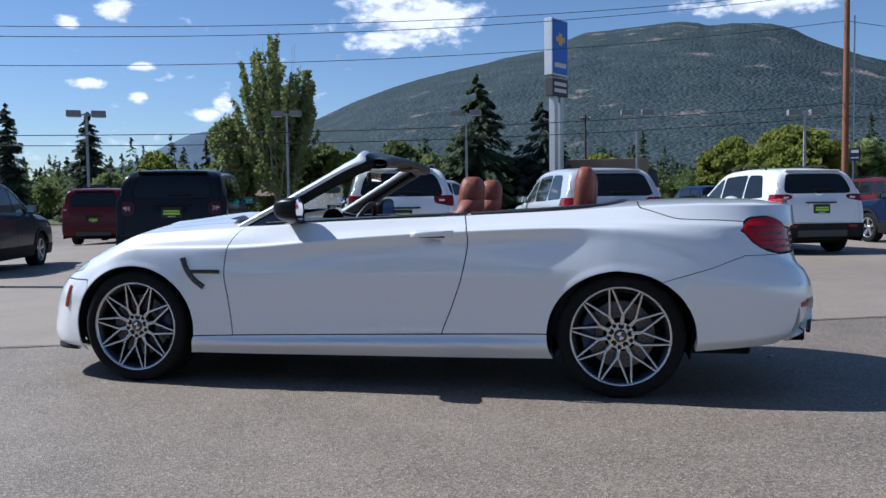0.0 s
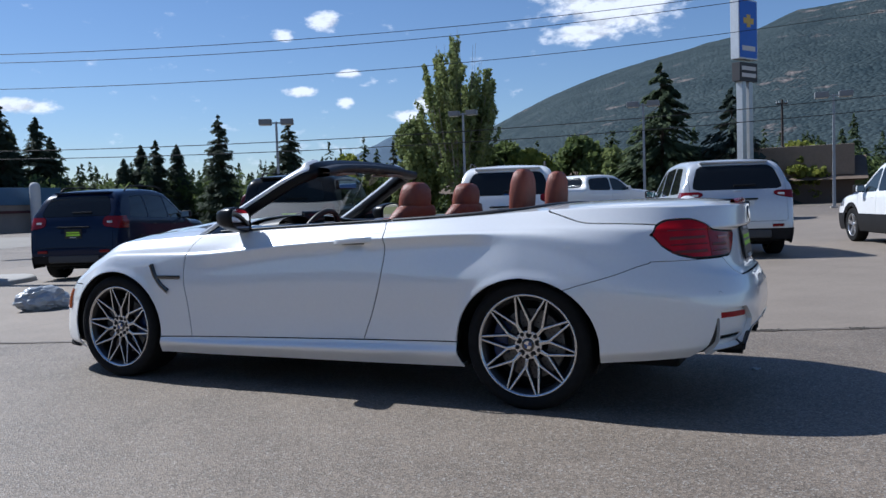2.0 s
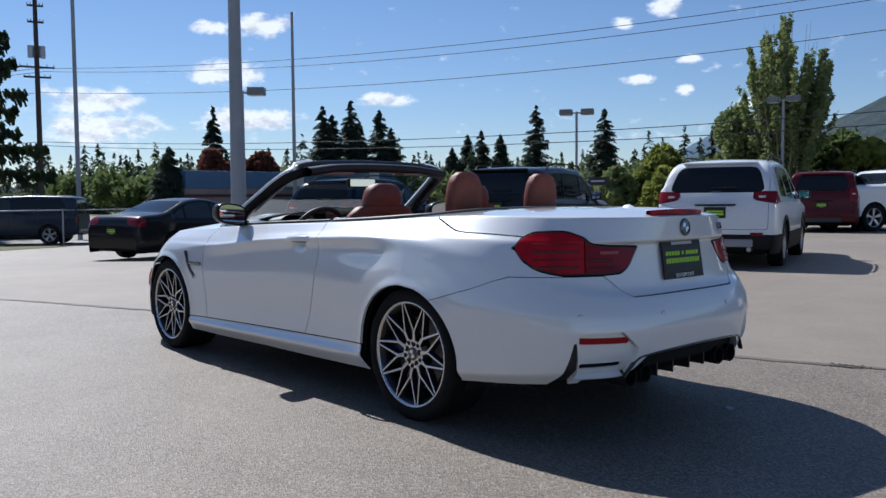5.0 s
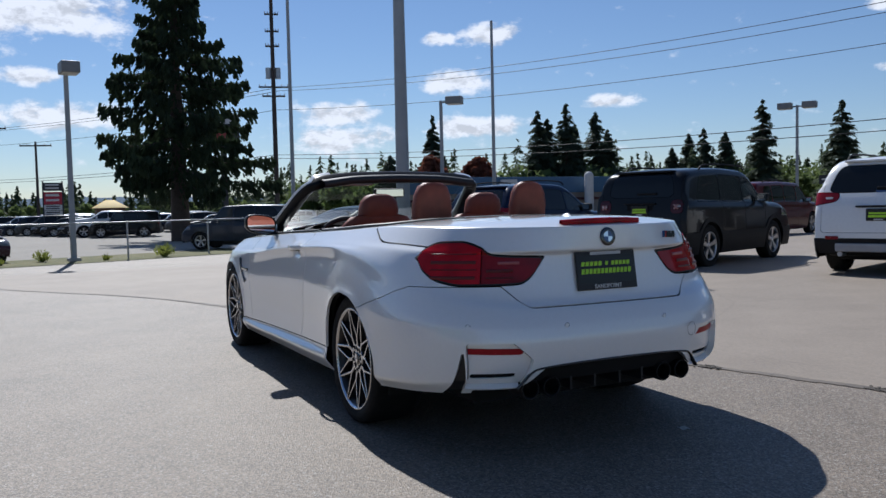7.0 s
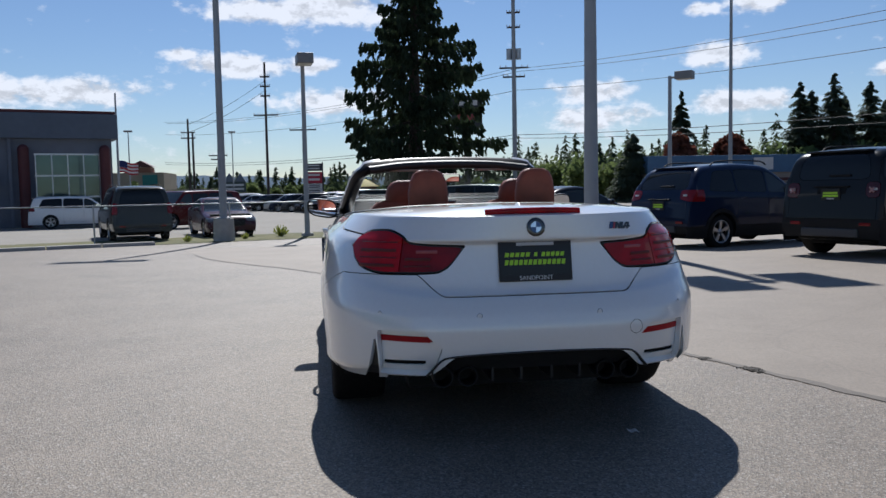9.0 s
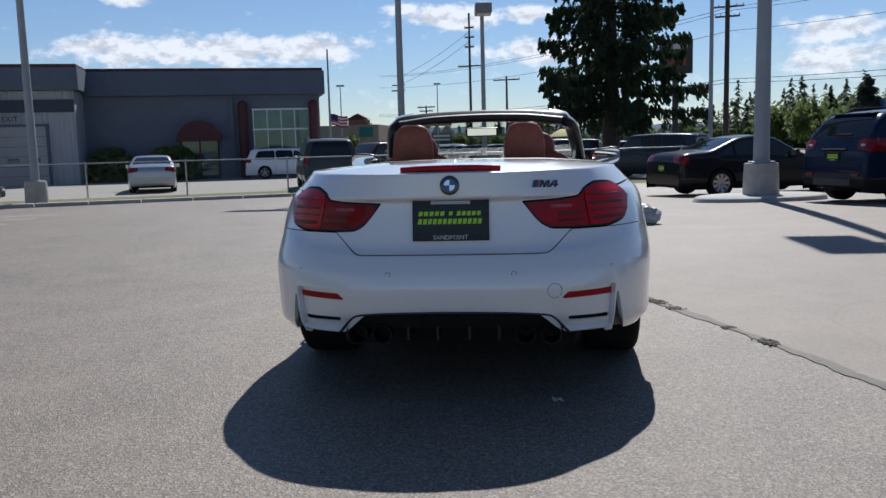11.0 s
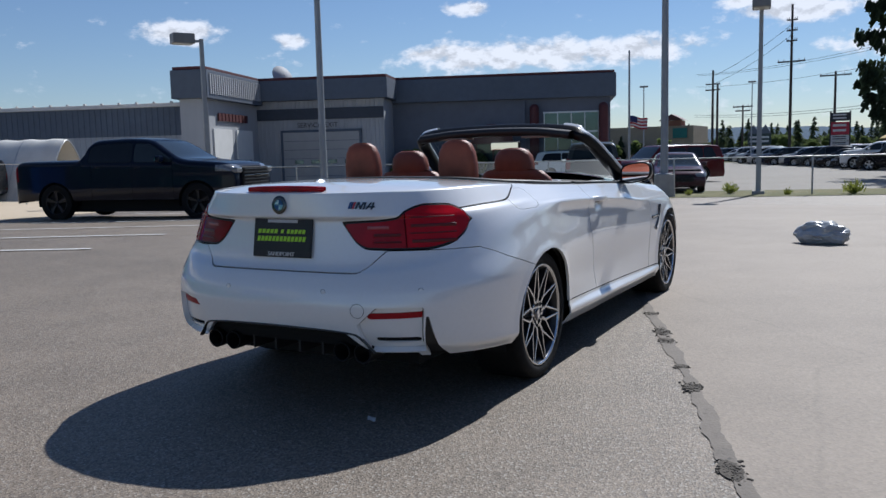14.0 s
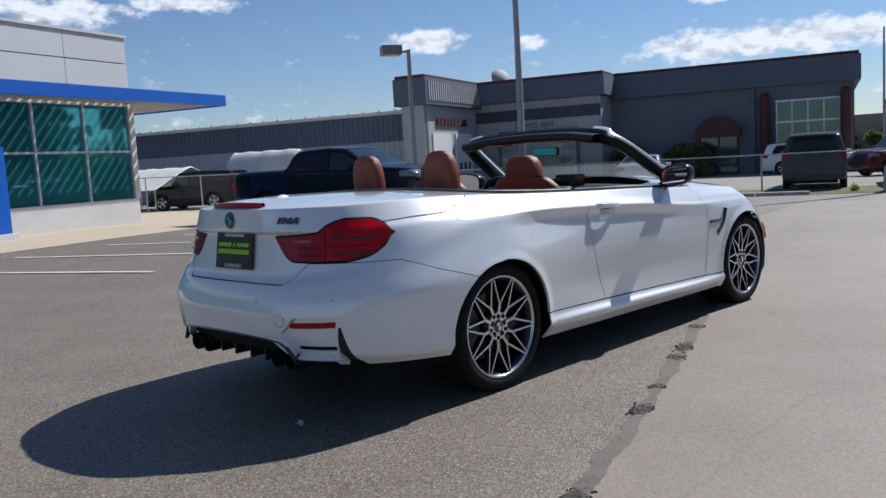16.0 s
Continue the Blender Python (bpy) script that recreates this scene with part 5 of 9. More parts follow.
def meet(*fs, k=26.0):
    """Where all of several bounds hold, with the corners rounded off."""
    F = np.stack([np.clip(f, -3, 3) for f in np.broadcast_arrays(*fs)])
    m = F.min(0)
    return m - np.log(np.exp(-k * (F - m)).sum(0)) / k + 0.012


def vehicle(name, label, colour, L, W, H, wb, profile, belt, a_line, d_line, pillars, r=0.34, front_over=None, tum=0.24, clad=None, glass_top=0.10,
            lamp=None, rear_window=None, rails=False, rim=None, spokes=5, plate=True, plate_z=0.85, bed=None, roof=None, fine=1.0, bottom=0.24, category="car", group="", tuck=0.05, lamp_mat=None, lamp_rise=0.18, lamp_out=9.0, handle=True, ends=(3.4, 3.2), square=0.84, shoulder=0.03, badge=None):
    """A parked vehicle with its nose along -x, lofted from the line of its roof and cut into panels, panes and lamps."""
    car = thing(name, label, category, group=group)
    pts = np.array(profile, float)
    d = np.concatenate(([0], np.cumsum(np.hypot(*np.diff(pts, axis=0).T))))
    t = np.arange(0, d[-1], 0.045 / fine)
    # rounded polyline
    px, pz = np.interp(t, d, pts[:, 0]), np.interp(t, d, pts[:, 1])
    k = max(3, int(3 * fine) * 2 + 1)
    ker = np.ones(k) / k
    for _ in range(2):
        px = np.convolve(np.pad(px, k // 2, mode="reflect", reflect_type="odd"), ker, "valid")
        pz = np.convolve(np.pad(pz, k // 2, mode="reflect", reflect_type="odd"), ker, "valid")
    xf = -L / 2 if front_over is None else -wb / 2 - front_over
    xr = xf + L
    belt_z = curve([xf, xr], belt)
    n_side, n_top = int(26 * fine), int(9 * fine)
    rows = []
    for x, z in zip(px, pz):
        xn = np.clip((x - (xf + xr) / 2) / (L / 2), -1, 1)
        plan = (1 - abs(xn) ** (ends[0] * 2 if xn < 0 else ends[1] * 2.4)) ** (1 / 3.0) * (1 - square) + square
        rad = min(0.13, max(0.01, (z - bottom) * 0.3))

        def width(q):
            up = np.clip((q - belt_z(x)) / max(0.05, H - belt_z(x)), 0, 1)
            low = np.clip((bottom + 0.30 - q) / 0.30, 0, 1)
            ledge = smooth(belt_z(x) - 0.07, belt_z(x) + 0.02, q) if z > belt_z(x) + 0.2 else 0.0
            return W / 2 * plan * (1 - (tum - shoulder) * up ** 1.15 - shoulder * ledge - tuck * low ** 2 - 0.012 * np.clip((q - 0.6) / 0.4, 0, 1))
        zz = np.linspace(bottom, max(z - rad, bottom + 0.01), n_side)
        sec = [(x, float(width(q)), q) for q in zz]
        w = float(width(z - rad))
        for a in np.linspace(0, math.pi / 2, 6)[1:]:
            sec.append((x, w - rad * 1.3 * (1 - math.cos(a)), z - rad + rad * math.sin(a)))
        we = sec[-1][1]
        for q in np.linspace(0, 1, n_top + 1)[1:]:
            sec.append((x, we * (1 - q), z + 0.02 * (1 - (1 - q) ** 2)))
        rows.append(sec)
    S = grid(np.array(rows).transpose(1, 0, 2))
    i = np.argmax(S.V[:, 1])
    if S.N[i][1] < 0:
        S = S.flipped()
    hx0, hx1 = -wb / 2, wb / 2
    ra = r * 1.13
    S = keep(S, lambda p: np.minimum(np.hypot(p[:, 0] - hx0, p[:, 2] - r), np.hypot(p[:, 0] - hx1, p[:, 2] - r)) - np.where(p[:, 1] > W * 0.3, ra, -1))
    g = 0.003

    order = np.argsort(px)
    sx, sz = px[order], pz[order]

    def cut(name_, S, arr, material, label_="", both=True, push=0.0, d_=0.012):
        """Take the share where arr(S) > 0 as a part on each side."""
        v = arr(S)
        a = keep(S, lambda p: v - g)
        b = keep(S, lambda p: -v - g)
        if len(a.F):
            a = thick(a.moved(push), d_)
            if both:
                part(name_, a, material, car, label_)
                part(name_, Surf(a.V * (1, -1, 1), [tuple(reversed(f)) for f in a.F], a.N * (1, -1, 1)), material, car, label_)
            else:
                part(name_, a.mirrored(), material, car, label_)
        return b

    ax, asl = a_line
    dx, dsl = d_line

    def side_glass(x0, x1, first, last):
        def f(S):
            p = S.V
            zb = belt_z(p[:, 0]) + 0.03
            lo = p[:, 0] - (ax + asl * (p[:, 2] - zb)) if first else p[:, 0] - x0
            hi = (dx + dsl * (p[:, 2] - zb)) - p[:, 0] if last else x1 - p[:, 0]
            zt = np.interp(p[:, 0], sx, sz) - glass_top
            return np.where((S.N[:, 1] > 0.45) & (p[:, 1] > W * 0.25), meet(lo, hi, p[:, 2] - zb, zt - p[:, 2], k=40.0), -1.0)
        return f
    xs = [None, *pillars, None]
    for q in range(len(xs) - 1):
        x0 = xs[q] + 0.035 if xs[q] is not None else None
        x1 = xs[q + 1] - 0.035 if xs[q + 1] is not None else None
        S = cut("side_window", S, side_glass(x0, x1, q == 0, q == len(xs) - 2), M_SIDEGLASS if q == 0 or category == "sedan" else M_PRIVACY, push=-0.004)
    # windscreen
    def f_ws(S):
        p = S.V
        zb = belt_z(p[:, 0])
        wd = W / 2 * (1 - tum * np.clip((p[:, 2] - zb) / (H - zb), 0, 1)) * 0.93 - 0.05
        zt = (roof if roof else H) - 0.075
        return np.where((S.N[:, 0] < -0.18) & (p[:, 0] > xf + 0.5), np.minimum(np.minimum(p[:, 2] - zb - 0.03, zt - p[:, 2]), wd - p[:, 1]), -1.0)
    S = cut("windscreen", S, f_ws, M_SIDEGLASS, both=False, push=-0.003)
    if rear_window:
        z0, z1, wf = rear_window

        def f_rw(S):
            p = S.V
            wd = wf * W / 2 * (1 - tum * 0.7 * np.clip((p[:, 2] - z0) / (z1 - z0), 0, 1))
            return np.where((S.N[:, 0] > 0.22) & (p[:, 0] > 0), meet(p[:, 2] - z0, z1 - p[:, 2], wd - p[:, 1]), -1.0)
        S = cut("rear_window", S, f_rw, M_PRIVACY, both=False, push=-0.002)
    if lamp:
        z0, z1, y0, xin = lamp
        S = cut("tail_light", S, lambda S: np.where(S.V[:, 0] > xr - xin, meet(S.V[:, 2] - z0 - lamp_rise * np.clip(W * 0.46 - S.V[:, 1], 0, 1), z1 - S.V[:, 2], S.V[:, 1] - y0, lamp_out - S.V[:, 1], k=55.0), -1.0), lamp_mat or M_REDLAMP, push=0.006)
        if category == "car" and plate:
            zl = z0 + (z1 - z0) * 0.55
            xl = float(np.interp(zl, pz[len(pz) // 2:][::-1], px[len(px) // 2:][::-1]))
            for q in (-1, 1):
                part("reverse_lamp", boxes((xl - 0.02, xl + 0.014, min(q * (y0 + 0.07), q * (y0 + 0.17)), max(q * (y0 + 0.07), q * (y0 + 0.17)), zl - 0.02, zl + 0.018), bevel=0.006), M_CLEARLAMP, car)
    hz = np.interp(xf + 0.35, sx, sz)
    S = cut("headlight", S, lambda S: np.where(S.V[:, 0] < xf + 0.5, np.minimum(np.minimum(S.V[:, 2] - hz + 0.20, hz - 0.05 - S.V[:, 2]), S.V[:, 1] - W * 0.27), -1.0), M_HEADLAMP, push=0.003)
    S = cut("grille", S, lambda S: np.where(S.V[:, 0] < xf + 0.25, np.minimum(np.minimum(S.V[:, 2] - 0.42, hz - 0.10 - S.V[:, 2]), W * 0.25 - S.V[:, 1]), -1.0), M_CLAD, both=False, push=-0.01)
    if clad:
        S = cut("cladding", S, lambda S: np.maximum(clad - S.V[:, 2], np.where(S.V[:, 1] > W * 0.3, ra + 0.07 - np.minimum(np.hypot(S.V[:, 0] - hx0, S.V[:, 2] - r), np.hypot(S.V[:, 0] - hx1, S.V[:, 2] - r)), -1)), M_CLAD, both=False, push=0.012)
    # tailgate with its seam, wiper and brake light
    if not bed:
        S = cut("tailgate", S, lambda S: np.where((S.V[:, 0] > xr - 0.75) & (S.N[:, 0] > 0.12), np.minimum(np.minimum(S.V[:, 2] - 0.60, W * 0.415 - S.V[:, 1]), 1.0), -1.0), colour, both=False)
        if rear_window and category == "car":
            zt = rear_window[0] + 0.05
            xw = float(np.interp(zt, pz[len(pz) // 2:][::-1], px[len(px) // 2:][::-1]))
            part("rear_wiper", boxes((xw - 0.01, xw + 0.03, -0.06, 0.30, zt - 0.012, zt + 0.018), bevel=0.006), M_CLAD, car)
            xt = float(np.interp(rear_window[1] + 0.045, pz[len(pz) // 2:][::-1], px[len(px) // 2:][::-1]))
            part("high_brake_light", boxes((xt - 0.02, xt + 0.012, -0.17, 0.17, rear_window[1] + 0.03, rear_window[1] + 0.055), bevel=0.004), M_REDLAMP, car)
            for q in (-1, 1):
                part("bumper_reflector", boxes((xr - 0.05, xr + 0.006, q * W * 0.33 - 0.09, q * W * 0.33 + 0.09, 0.505, 0.555), bevel=0.006), M_REDLAMP, car)
            part("rear_spoiler", boxes((xt - 0.10, xt + 0.07, -W * 0.30, W * 0.30, rear_window[1] + 0.055, rear_window[1] + 0.085), bevel=0.012), colour, car)
            part("bumper_skid", boxes((xr - 0.06, xr + 0.012, -W * 0.27, W * 0.27, 0.33, 0.46), bevel=0.02), M_SKID, car)
            zc = (lamp[1] if lamp else 1.0) + 0.0
            xb = float(np.interp(zc, pz[len(pz) // 2:][::-1], px[len(px) // 2:][::-1]))
            if badge:
                part("badge", boxes((xb - 0.01, xb + 0.012, -0.065, 0.065, zc - 0.024, zc + 0.024), bevel=0.008), badge, car)
            if plate:
                xq = float(np.interp(plate_z, pz[len(pz) // 2:][::-1], px[len(px) // 2:][::-1]))
                part("plate_lamp_bar", boxes((xq - 0.05, xq + 0.022, -0.30, 0.30, plate_z + 0.105, plate_z + 0.130), bevel=0.008), M_CLAD, car)
                part("plate_recess", boxes((xq - 0.06, xq + 0.002, -0.25, 0.25, plate_z - 0.11, plate_z + 0.10), bevel=0.01), colour, car)
    # doors
    if handle:
        edges = [ax + 0.05, *pillars[:2]] if len(pillars) > 1 else [ax + 0.05, *pillars, dx - 0.1]
        for q in range(len(edges) - 1):
            S = cut("door", S, lambda S, q=q: np.where((S.V[:, 1] > W * 0.3), np.minimum(np.minimum(S.V[:, 0] - edges[q], edges[q + 1] - S.V[:, 0]), np.minimum(S.V[:, 2] - 0.36, np.hypot(S.V[:, 0] - hx1, S.V[:, 2] - r) - ra - 0.09)), -1.0), colour)
            xh, zh = edges[q + 1] - 0.16, float(belt_z(edges[q + 1])) - 0.10
            for s in (-1, 1):
                part("door_handle", boxes((xh - 0.09, xh + 0.09, s * W / 2 * 0.975 - 0.02, s * W / 2 * 0.975 + 0.02, zh - 0.015, zh + 0.015), bevel=0.008), colour, car)
    part("body", thick(S, 0.015).mirrored(), colour, car)
    # dark core behind the gaps and panes
    part("inner_shell", boxes((xf + 0.35, xr - 0.2, -W * 0.40, W * 0.40, bottom + 0.02, float(belt_z(0)) - 0.08), bevel=0.05), M_GAP, car)
    part("sump", boxes((hx0 - 0.45, hx1 + 0.40, -W * 0.36, W * 0.36, 0.19, bottom + 0.1), bevel=0.03), M_GAP, car)
    rm = rim or M_ALLOY
    for x in (hx0, hx1):
        for s in (-1, 1):
            car_wheel(car, x, W / 2 - 0.025, r, 0.22, s, rm, spokes)
            tt = np.linspace(-0.2, math.pi + 0.2, 18)
            part("wheel_housing", grid(np.array([[(x + q * math.cos(a), s * yy, r + q * math.sin(a)) for a in tt] for q, yy in ((ra, W / 2 - 0.03), (ra, W * 0.30), (0.02, W * 0.295))])), M_GAP, car)
    # mirrors
    xm = ax + 0.32
    zm = float(belt_z(xm)) + 0.09
    for s in (-1, 1):
        mr = part("door_mirror", boxes((xm - 0.07, xm + 0.07, s * (W / 2 + 0.07) - 0.10, s * (W / 2 + 0.07) + 0.10, zm - 0.07, zm + 0.08), bevel=0.035), colour if clad is None else M_CLAD, car)
        part("mirror_glass", boxes((xm + 0.066, xm + 0.073, s * (W / 2 + 0.07) - 0.08, s * (W / 2 + 0.07) + 0.08, zm - 0.05, zm + 0.06)), M_MIRROR, mr)
    if rails:
        for s in (-1, 1):
            yy = s * W / 2 * (1 - tum) * 0.93
            x0, x1 = rails
            part("roof_rail", sweep(spline([(x0, yy, H - 0.03), (x0 + 0.12, yy, H + 0.035), ((x0 + x1) / 2, yy, H + 0.055), (x1 - 0.12, yy, H + 0.03), (x1, yy, H - 0.04)], 20), oval(0.016, 0.014, 8), (0, 0, 1)), M_CLAD, car)
    if plate:
        half = len(pz) // 2
        xs_ = float(np.interp(plate_z - 0.02, pz[half:][::-1], px[half:][::-1])) + 0.012
        p = part("plate_frame", boxes((xs_ - 0.01, xs_ + 0.008, -0.16, 0.16, plate_z - 0.085, plate_z + 0.085), bevel=0.004), M_PLATE, car)
        for z0, z1, w in ((0.008, 0.034, 0.125), (-0.038, -0.004, 0.13)):
            part("print_bar", boxes((xs_ + 0.0085, xs_ + 0.0105, -w, w, plate_z + z0, plate_z + z1)), M_LIME, p)
        part("print_bar", boxes((xs_ + 0.0085, xs_ + 0.0105, -0.06, 0.06, plate_z - 0.074, plate_z - 0.056)), M_GREYPRINT, p)
    return car


def put(ob, x, y, hx, hy, dz=0.0):
    """Stand a vehicle at x, y with its nose towards (hx, hy)."""
    ob.matrix_basis = pose(x, y, float(land(x, y)) + dz, 0, 0, math.degrees(math.atan2(-hy, -hx)))
    return ob


def again(ob, x, y, hx, hy):
    return copy_thing(ob, pose(x, y, float(land(x, y)), 0, 0, math.degrees(math.atan2(-hy, -hx))))


def suv_profile(xf, L, H, hood, belt, cowl, r0, r1, tail_top, nose=0.80, lip=0.05):
    xr = xf + L
    return [(xf + 0.06, 0.30), (xf, 0.45), (xf + 0.01, nose - 0.12), (xf + 0.10, nose), (xf + 0.35, hood - 0.05), (cowl, hood), (r0, H - 0.04), ((r0 + r1) / 2 - 0.2, H), (r1 - 0.5, H - 0.025), (r1, H - 0.07),
            (r1 + lip, H - 0.12), (tail_top, belt + 0.03), (xr - 0.05, belt - 0.10), (xr - 0.035, 0.66), (xr, 0.60), (xr, 0.42), (xr - 0.06, 0.28)]




def by_rear_left(ob, x, y, wb, W):
    """Stand a vehicle of the near row by its left rear wheel."""
    return put(ob, x + HX * wb / 2 + RX * (W / 2 - 0.12), y + HY * wb / 2 + RY * (W / 2 - 0.12), HX, HY)


def suv(name, label, colour, L, W, H, wb, fo, hood, belt, cowl, r0, r1_back, lamp, rw, pillars, d_back, **kw):
    xf = -wb / 2 - fo
    xr = xf + L
    prof = suv_profile(xf, L, H, hood, belt[1], cowl, r0, xr - r1_back, xr - kw.pop("tail_lean", 0.14), kw.pop("nose", 0.80))
    return vehicle(name, label, colour, L, W, H, wb, prof, belt, (cowl + 0.02, (r0 - cowl) / (H - hood) * 0.95), (xr - d_back, kw.pop("d_slope", -0.5)), pillars, front_over=fo, lamp=lamp, rear_window=rw, **kw)


compass = suv("suv_car", "white compact SUV with black lower cladding and red tail lights", P_WHITE, 4.40, 1.82, 1.64, 2.636, 0.87, 1.00, (0.95, 1.06), -1.05, -0.22, 0.36, (1.00, 1.11, 0.54, 0.40), (1.15, 1.50, 0.74), [-0.10, 0.85], 0.62,
              clad=0.58, badge=M_CHROME, rails=(-0.25, 1.35), r=0.345, group="parked row", glass_top=0.13)
by_rear_left(compass, 4.03, 11.71, 2.636, 1.82)
equinox = suv("suv_car", "pale silver SUV with chrome-free black bumper base", P_SILVERWHITE, 4.65, 1.84, 1.66, 2.725, 0.93, 1.02, (0.97, 1.08), -1.05, -0.20, 0.40, (0.98, 1.09, 0.56, 0.50), (1.14, 1.52, 0.78), [-0.05, 0.92], 0.55,
              clad=0.48, badge=M_GREYPRINT, r=0.35, group="parked row", glass_top=0.13, d_slope=-0.6)
by_rear_left(equinox, 0.28, 10.10, 2.725, 1.84)
escape = suv("suv_car", "white SUV with roof rails and grey lower bumper", P_WHITE, 4.52, 1.84, 1.69, 2.69, 0.90, 1.05, (0.98, 1.10), -1.02, -0.15, 0.40, (1.00, 1.16, 0.55, 0.35), (1.17, 1.54, 0.76), [-0.05, 0.90], 0.55,
             clad=0.52, badge=M_BADGEBLUE, rails=(-0.25, 1.45), r=0.345, group="parked row", glass_top=0.13)
M_SKIDPALE = mat("pale_bumper_plastic", (0.30, 0.30, 0.31), 0.5, vary=0.1)
xe = -2.69 / 2 - 0.90 + 4.52
part("bumper_guard", boxes((xe - 0.05, xe + 0.022, -0.56, 0.56, 0.335, 0.455), bevel=0.02), M_SKIDPALE, escape, "pale grey guard in the black bumper")
for q in (-0.5, 0.5):
    part("exhaust_pipe", tubes(((xe - 0.25, q, 0.30), (xe - 0.02, q, 0.30), 0.035), n=14), M_STEEL, escape)
by_rear_left(escape, -3.17, 8.60, 2.69, 1.84)
renegade = suv("suv_car", "black boxy small SUV with square tail lights", P_BLACK, 4.24, 1.80, 1.69, 2.57, 0.84, 1.10, (1.04, 1.10), -0.95, -0.35, 0.20, (0.93, 1.14, 0.575, 0.16), (1.20, 1.55, 0.68), [-0.05, 0.82], 0.42,
               clad=0.60, square=0.90, shoulder=0.05, lamp_out=0.775, lamp_rise=0.0, lamp_mat=mat("smoked_red_lamp", (0.055, 0.004, 0.007), 0.15, vary=0.3, scale=14, coat=0.4, spec=0.2), plate_z=0.97, rails=(-0.35, 1.35), r=0.36, group="parked row", tum=0.16, tail_lean=0.09, glass_top=0.13)
M_LAMPX = mat("white_lamp_cross", (0.36, 0.20, 0.20), 0.3, vary=0.1)
for q in (-1, 1):
    for tilt in (45, -45):
        bar = part("lamp_cross", boxes((-0.006, 0.006, -0.055, 0.055, -0.012, 0.012), bevel=0.003), M_LAMPX, renegade)
        bar.matrix_basis = pose(2.078, q * 0.675, 1.035, tilt, 0, 0)
part("roof_aerial", tubes(((1.55, 0.0, 1.66), (1.75, 0.0, 1.98), 0.008, 0.004), n=6), M_CLAD, renegade)
by_rear_left(renegade, -6.60, 7.25, 2.57, 1.80)
trax = suv("suv_car", "navy blue small SUV with roof rails", P_NAVY, 4.26, 1.78, 1.66, 2.555, 0.86, 1.05, (1.00, 1.12), -0.98, -0.15, 0.42, (0.94, 1.14, 0.55, 0.40), (1.17, 1.52, 0.74), [-0.02, 0.85], 0.55,
           clad=0.45, rails=(-0.2, 1.35), r=0.335, group="parked row", glass_top=0.13)
by_rear_left(trax, -10.6, 6.25, 2.555, 1.78)
navy2 = suv("suv_car", "dark blue SUV parked beside a white one", P_NAVY, 4.65, 1.84, 1.66, 2.725, 0.93, 1.02, (0.97, 1.08), -1.05, -0.20, 0.40, (0.98, 1.10, 0.50, 0.50), (1.12, 1.50, 0.82), [-0.05, 0.92], 0.55, clad=0.48, r=0.35, group="parked row", glass_top=0.13)
by_rear_left(navy2, 8.1, 13.3, 2.725, 1.84)

suburban = suv("suv_car", "maroon full-size SUV with a squared-off tail", P_MAROON, 5.70, 2.04, 1.89, 3.30, 1.00, 1.18, (1.13, 1.20), -1.45, -0.70, 0.25, (0.95, 1.36, 0.755, 0.20), (1.28, 1.72, 0.72), [-0.30, 0.75, 1.75], 0.50,
               square=0.91, shoulder=0.045, lamp_rise=0.0, r=0.39, rails=(-0.6, 2.2), tum=0.17, tail_lean=0.10, fine=0.6, group="second row", glass_top=0.15)
put(suburban, -16.2, 21.3, HX, HY)
maroon_far = again(suburban, -7.5, 24.5, HX, HY)
tagged(maroon_far, "maroon full-size SUV parked in the second row")


def pickup(name, label, colour, L=5.85, W=2.04, H=1.92, wb=3.75, **kw):
    xf = -wb / 2 - 0.95
    xr = xf + L
    cab0, cab1 = -1.38, 0.98
    prof = [(xf + 0.06, 0.38), (xf, 0.55), (xf, 1.10), (xf + 0.06, 1.23), (xf + 0.30, 1.31), (cab0 - 0.05, 1.40), (cab0 + 0.72, H - 0.04), (cab0 + 1.3, H), (cab1 - 0.15, H - 0.03), (cab1 + 0.02, H - 0.10), (cab1 + 0.13, 1.46),
            (cab1 + 0.18, 1.42), (xr - 0.06, 1.42), (xr, 1.39), (xr, 0.62), (xr + 0.0, 0.45), (xr - 0.04, 0.40)]
    return vehicle(name, label, colour, L, W, H, wb, prof, (1.30, 1.37), (cab0 + 0.06, 1.25), (cab1 - 0.02, -0.1), [-0.22], r=0.43, front_over=0.95, tum=0.22, lamp=(0.95, 1.32, W / 2 - 0.16, 0.14),
                   rear_window=(1.47, 1.80, 0.75), plate_z=0.66, bottom=0.48, tuck=0.02, glass_top=0.12, category="pickup", **kw)


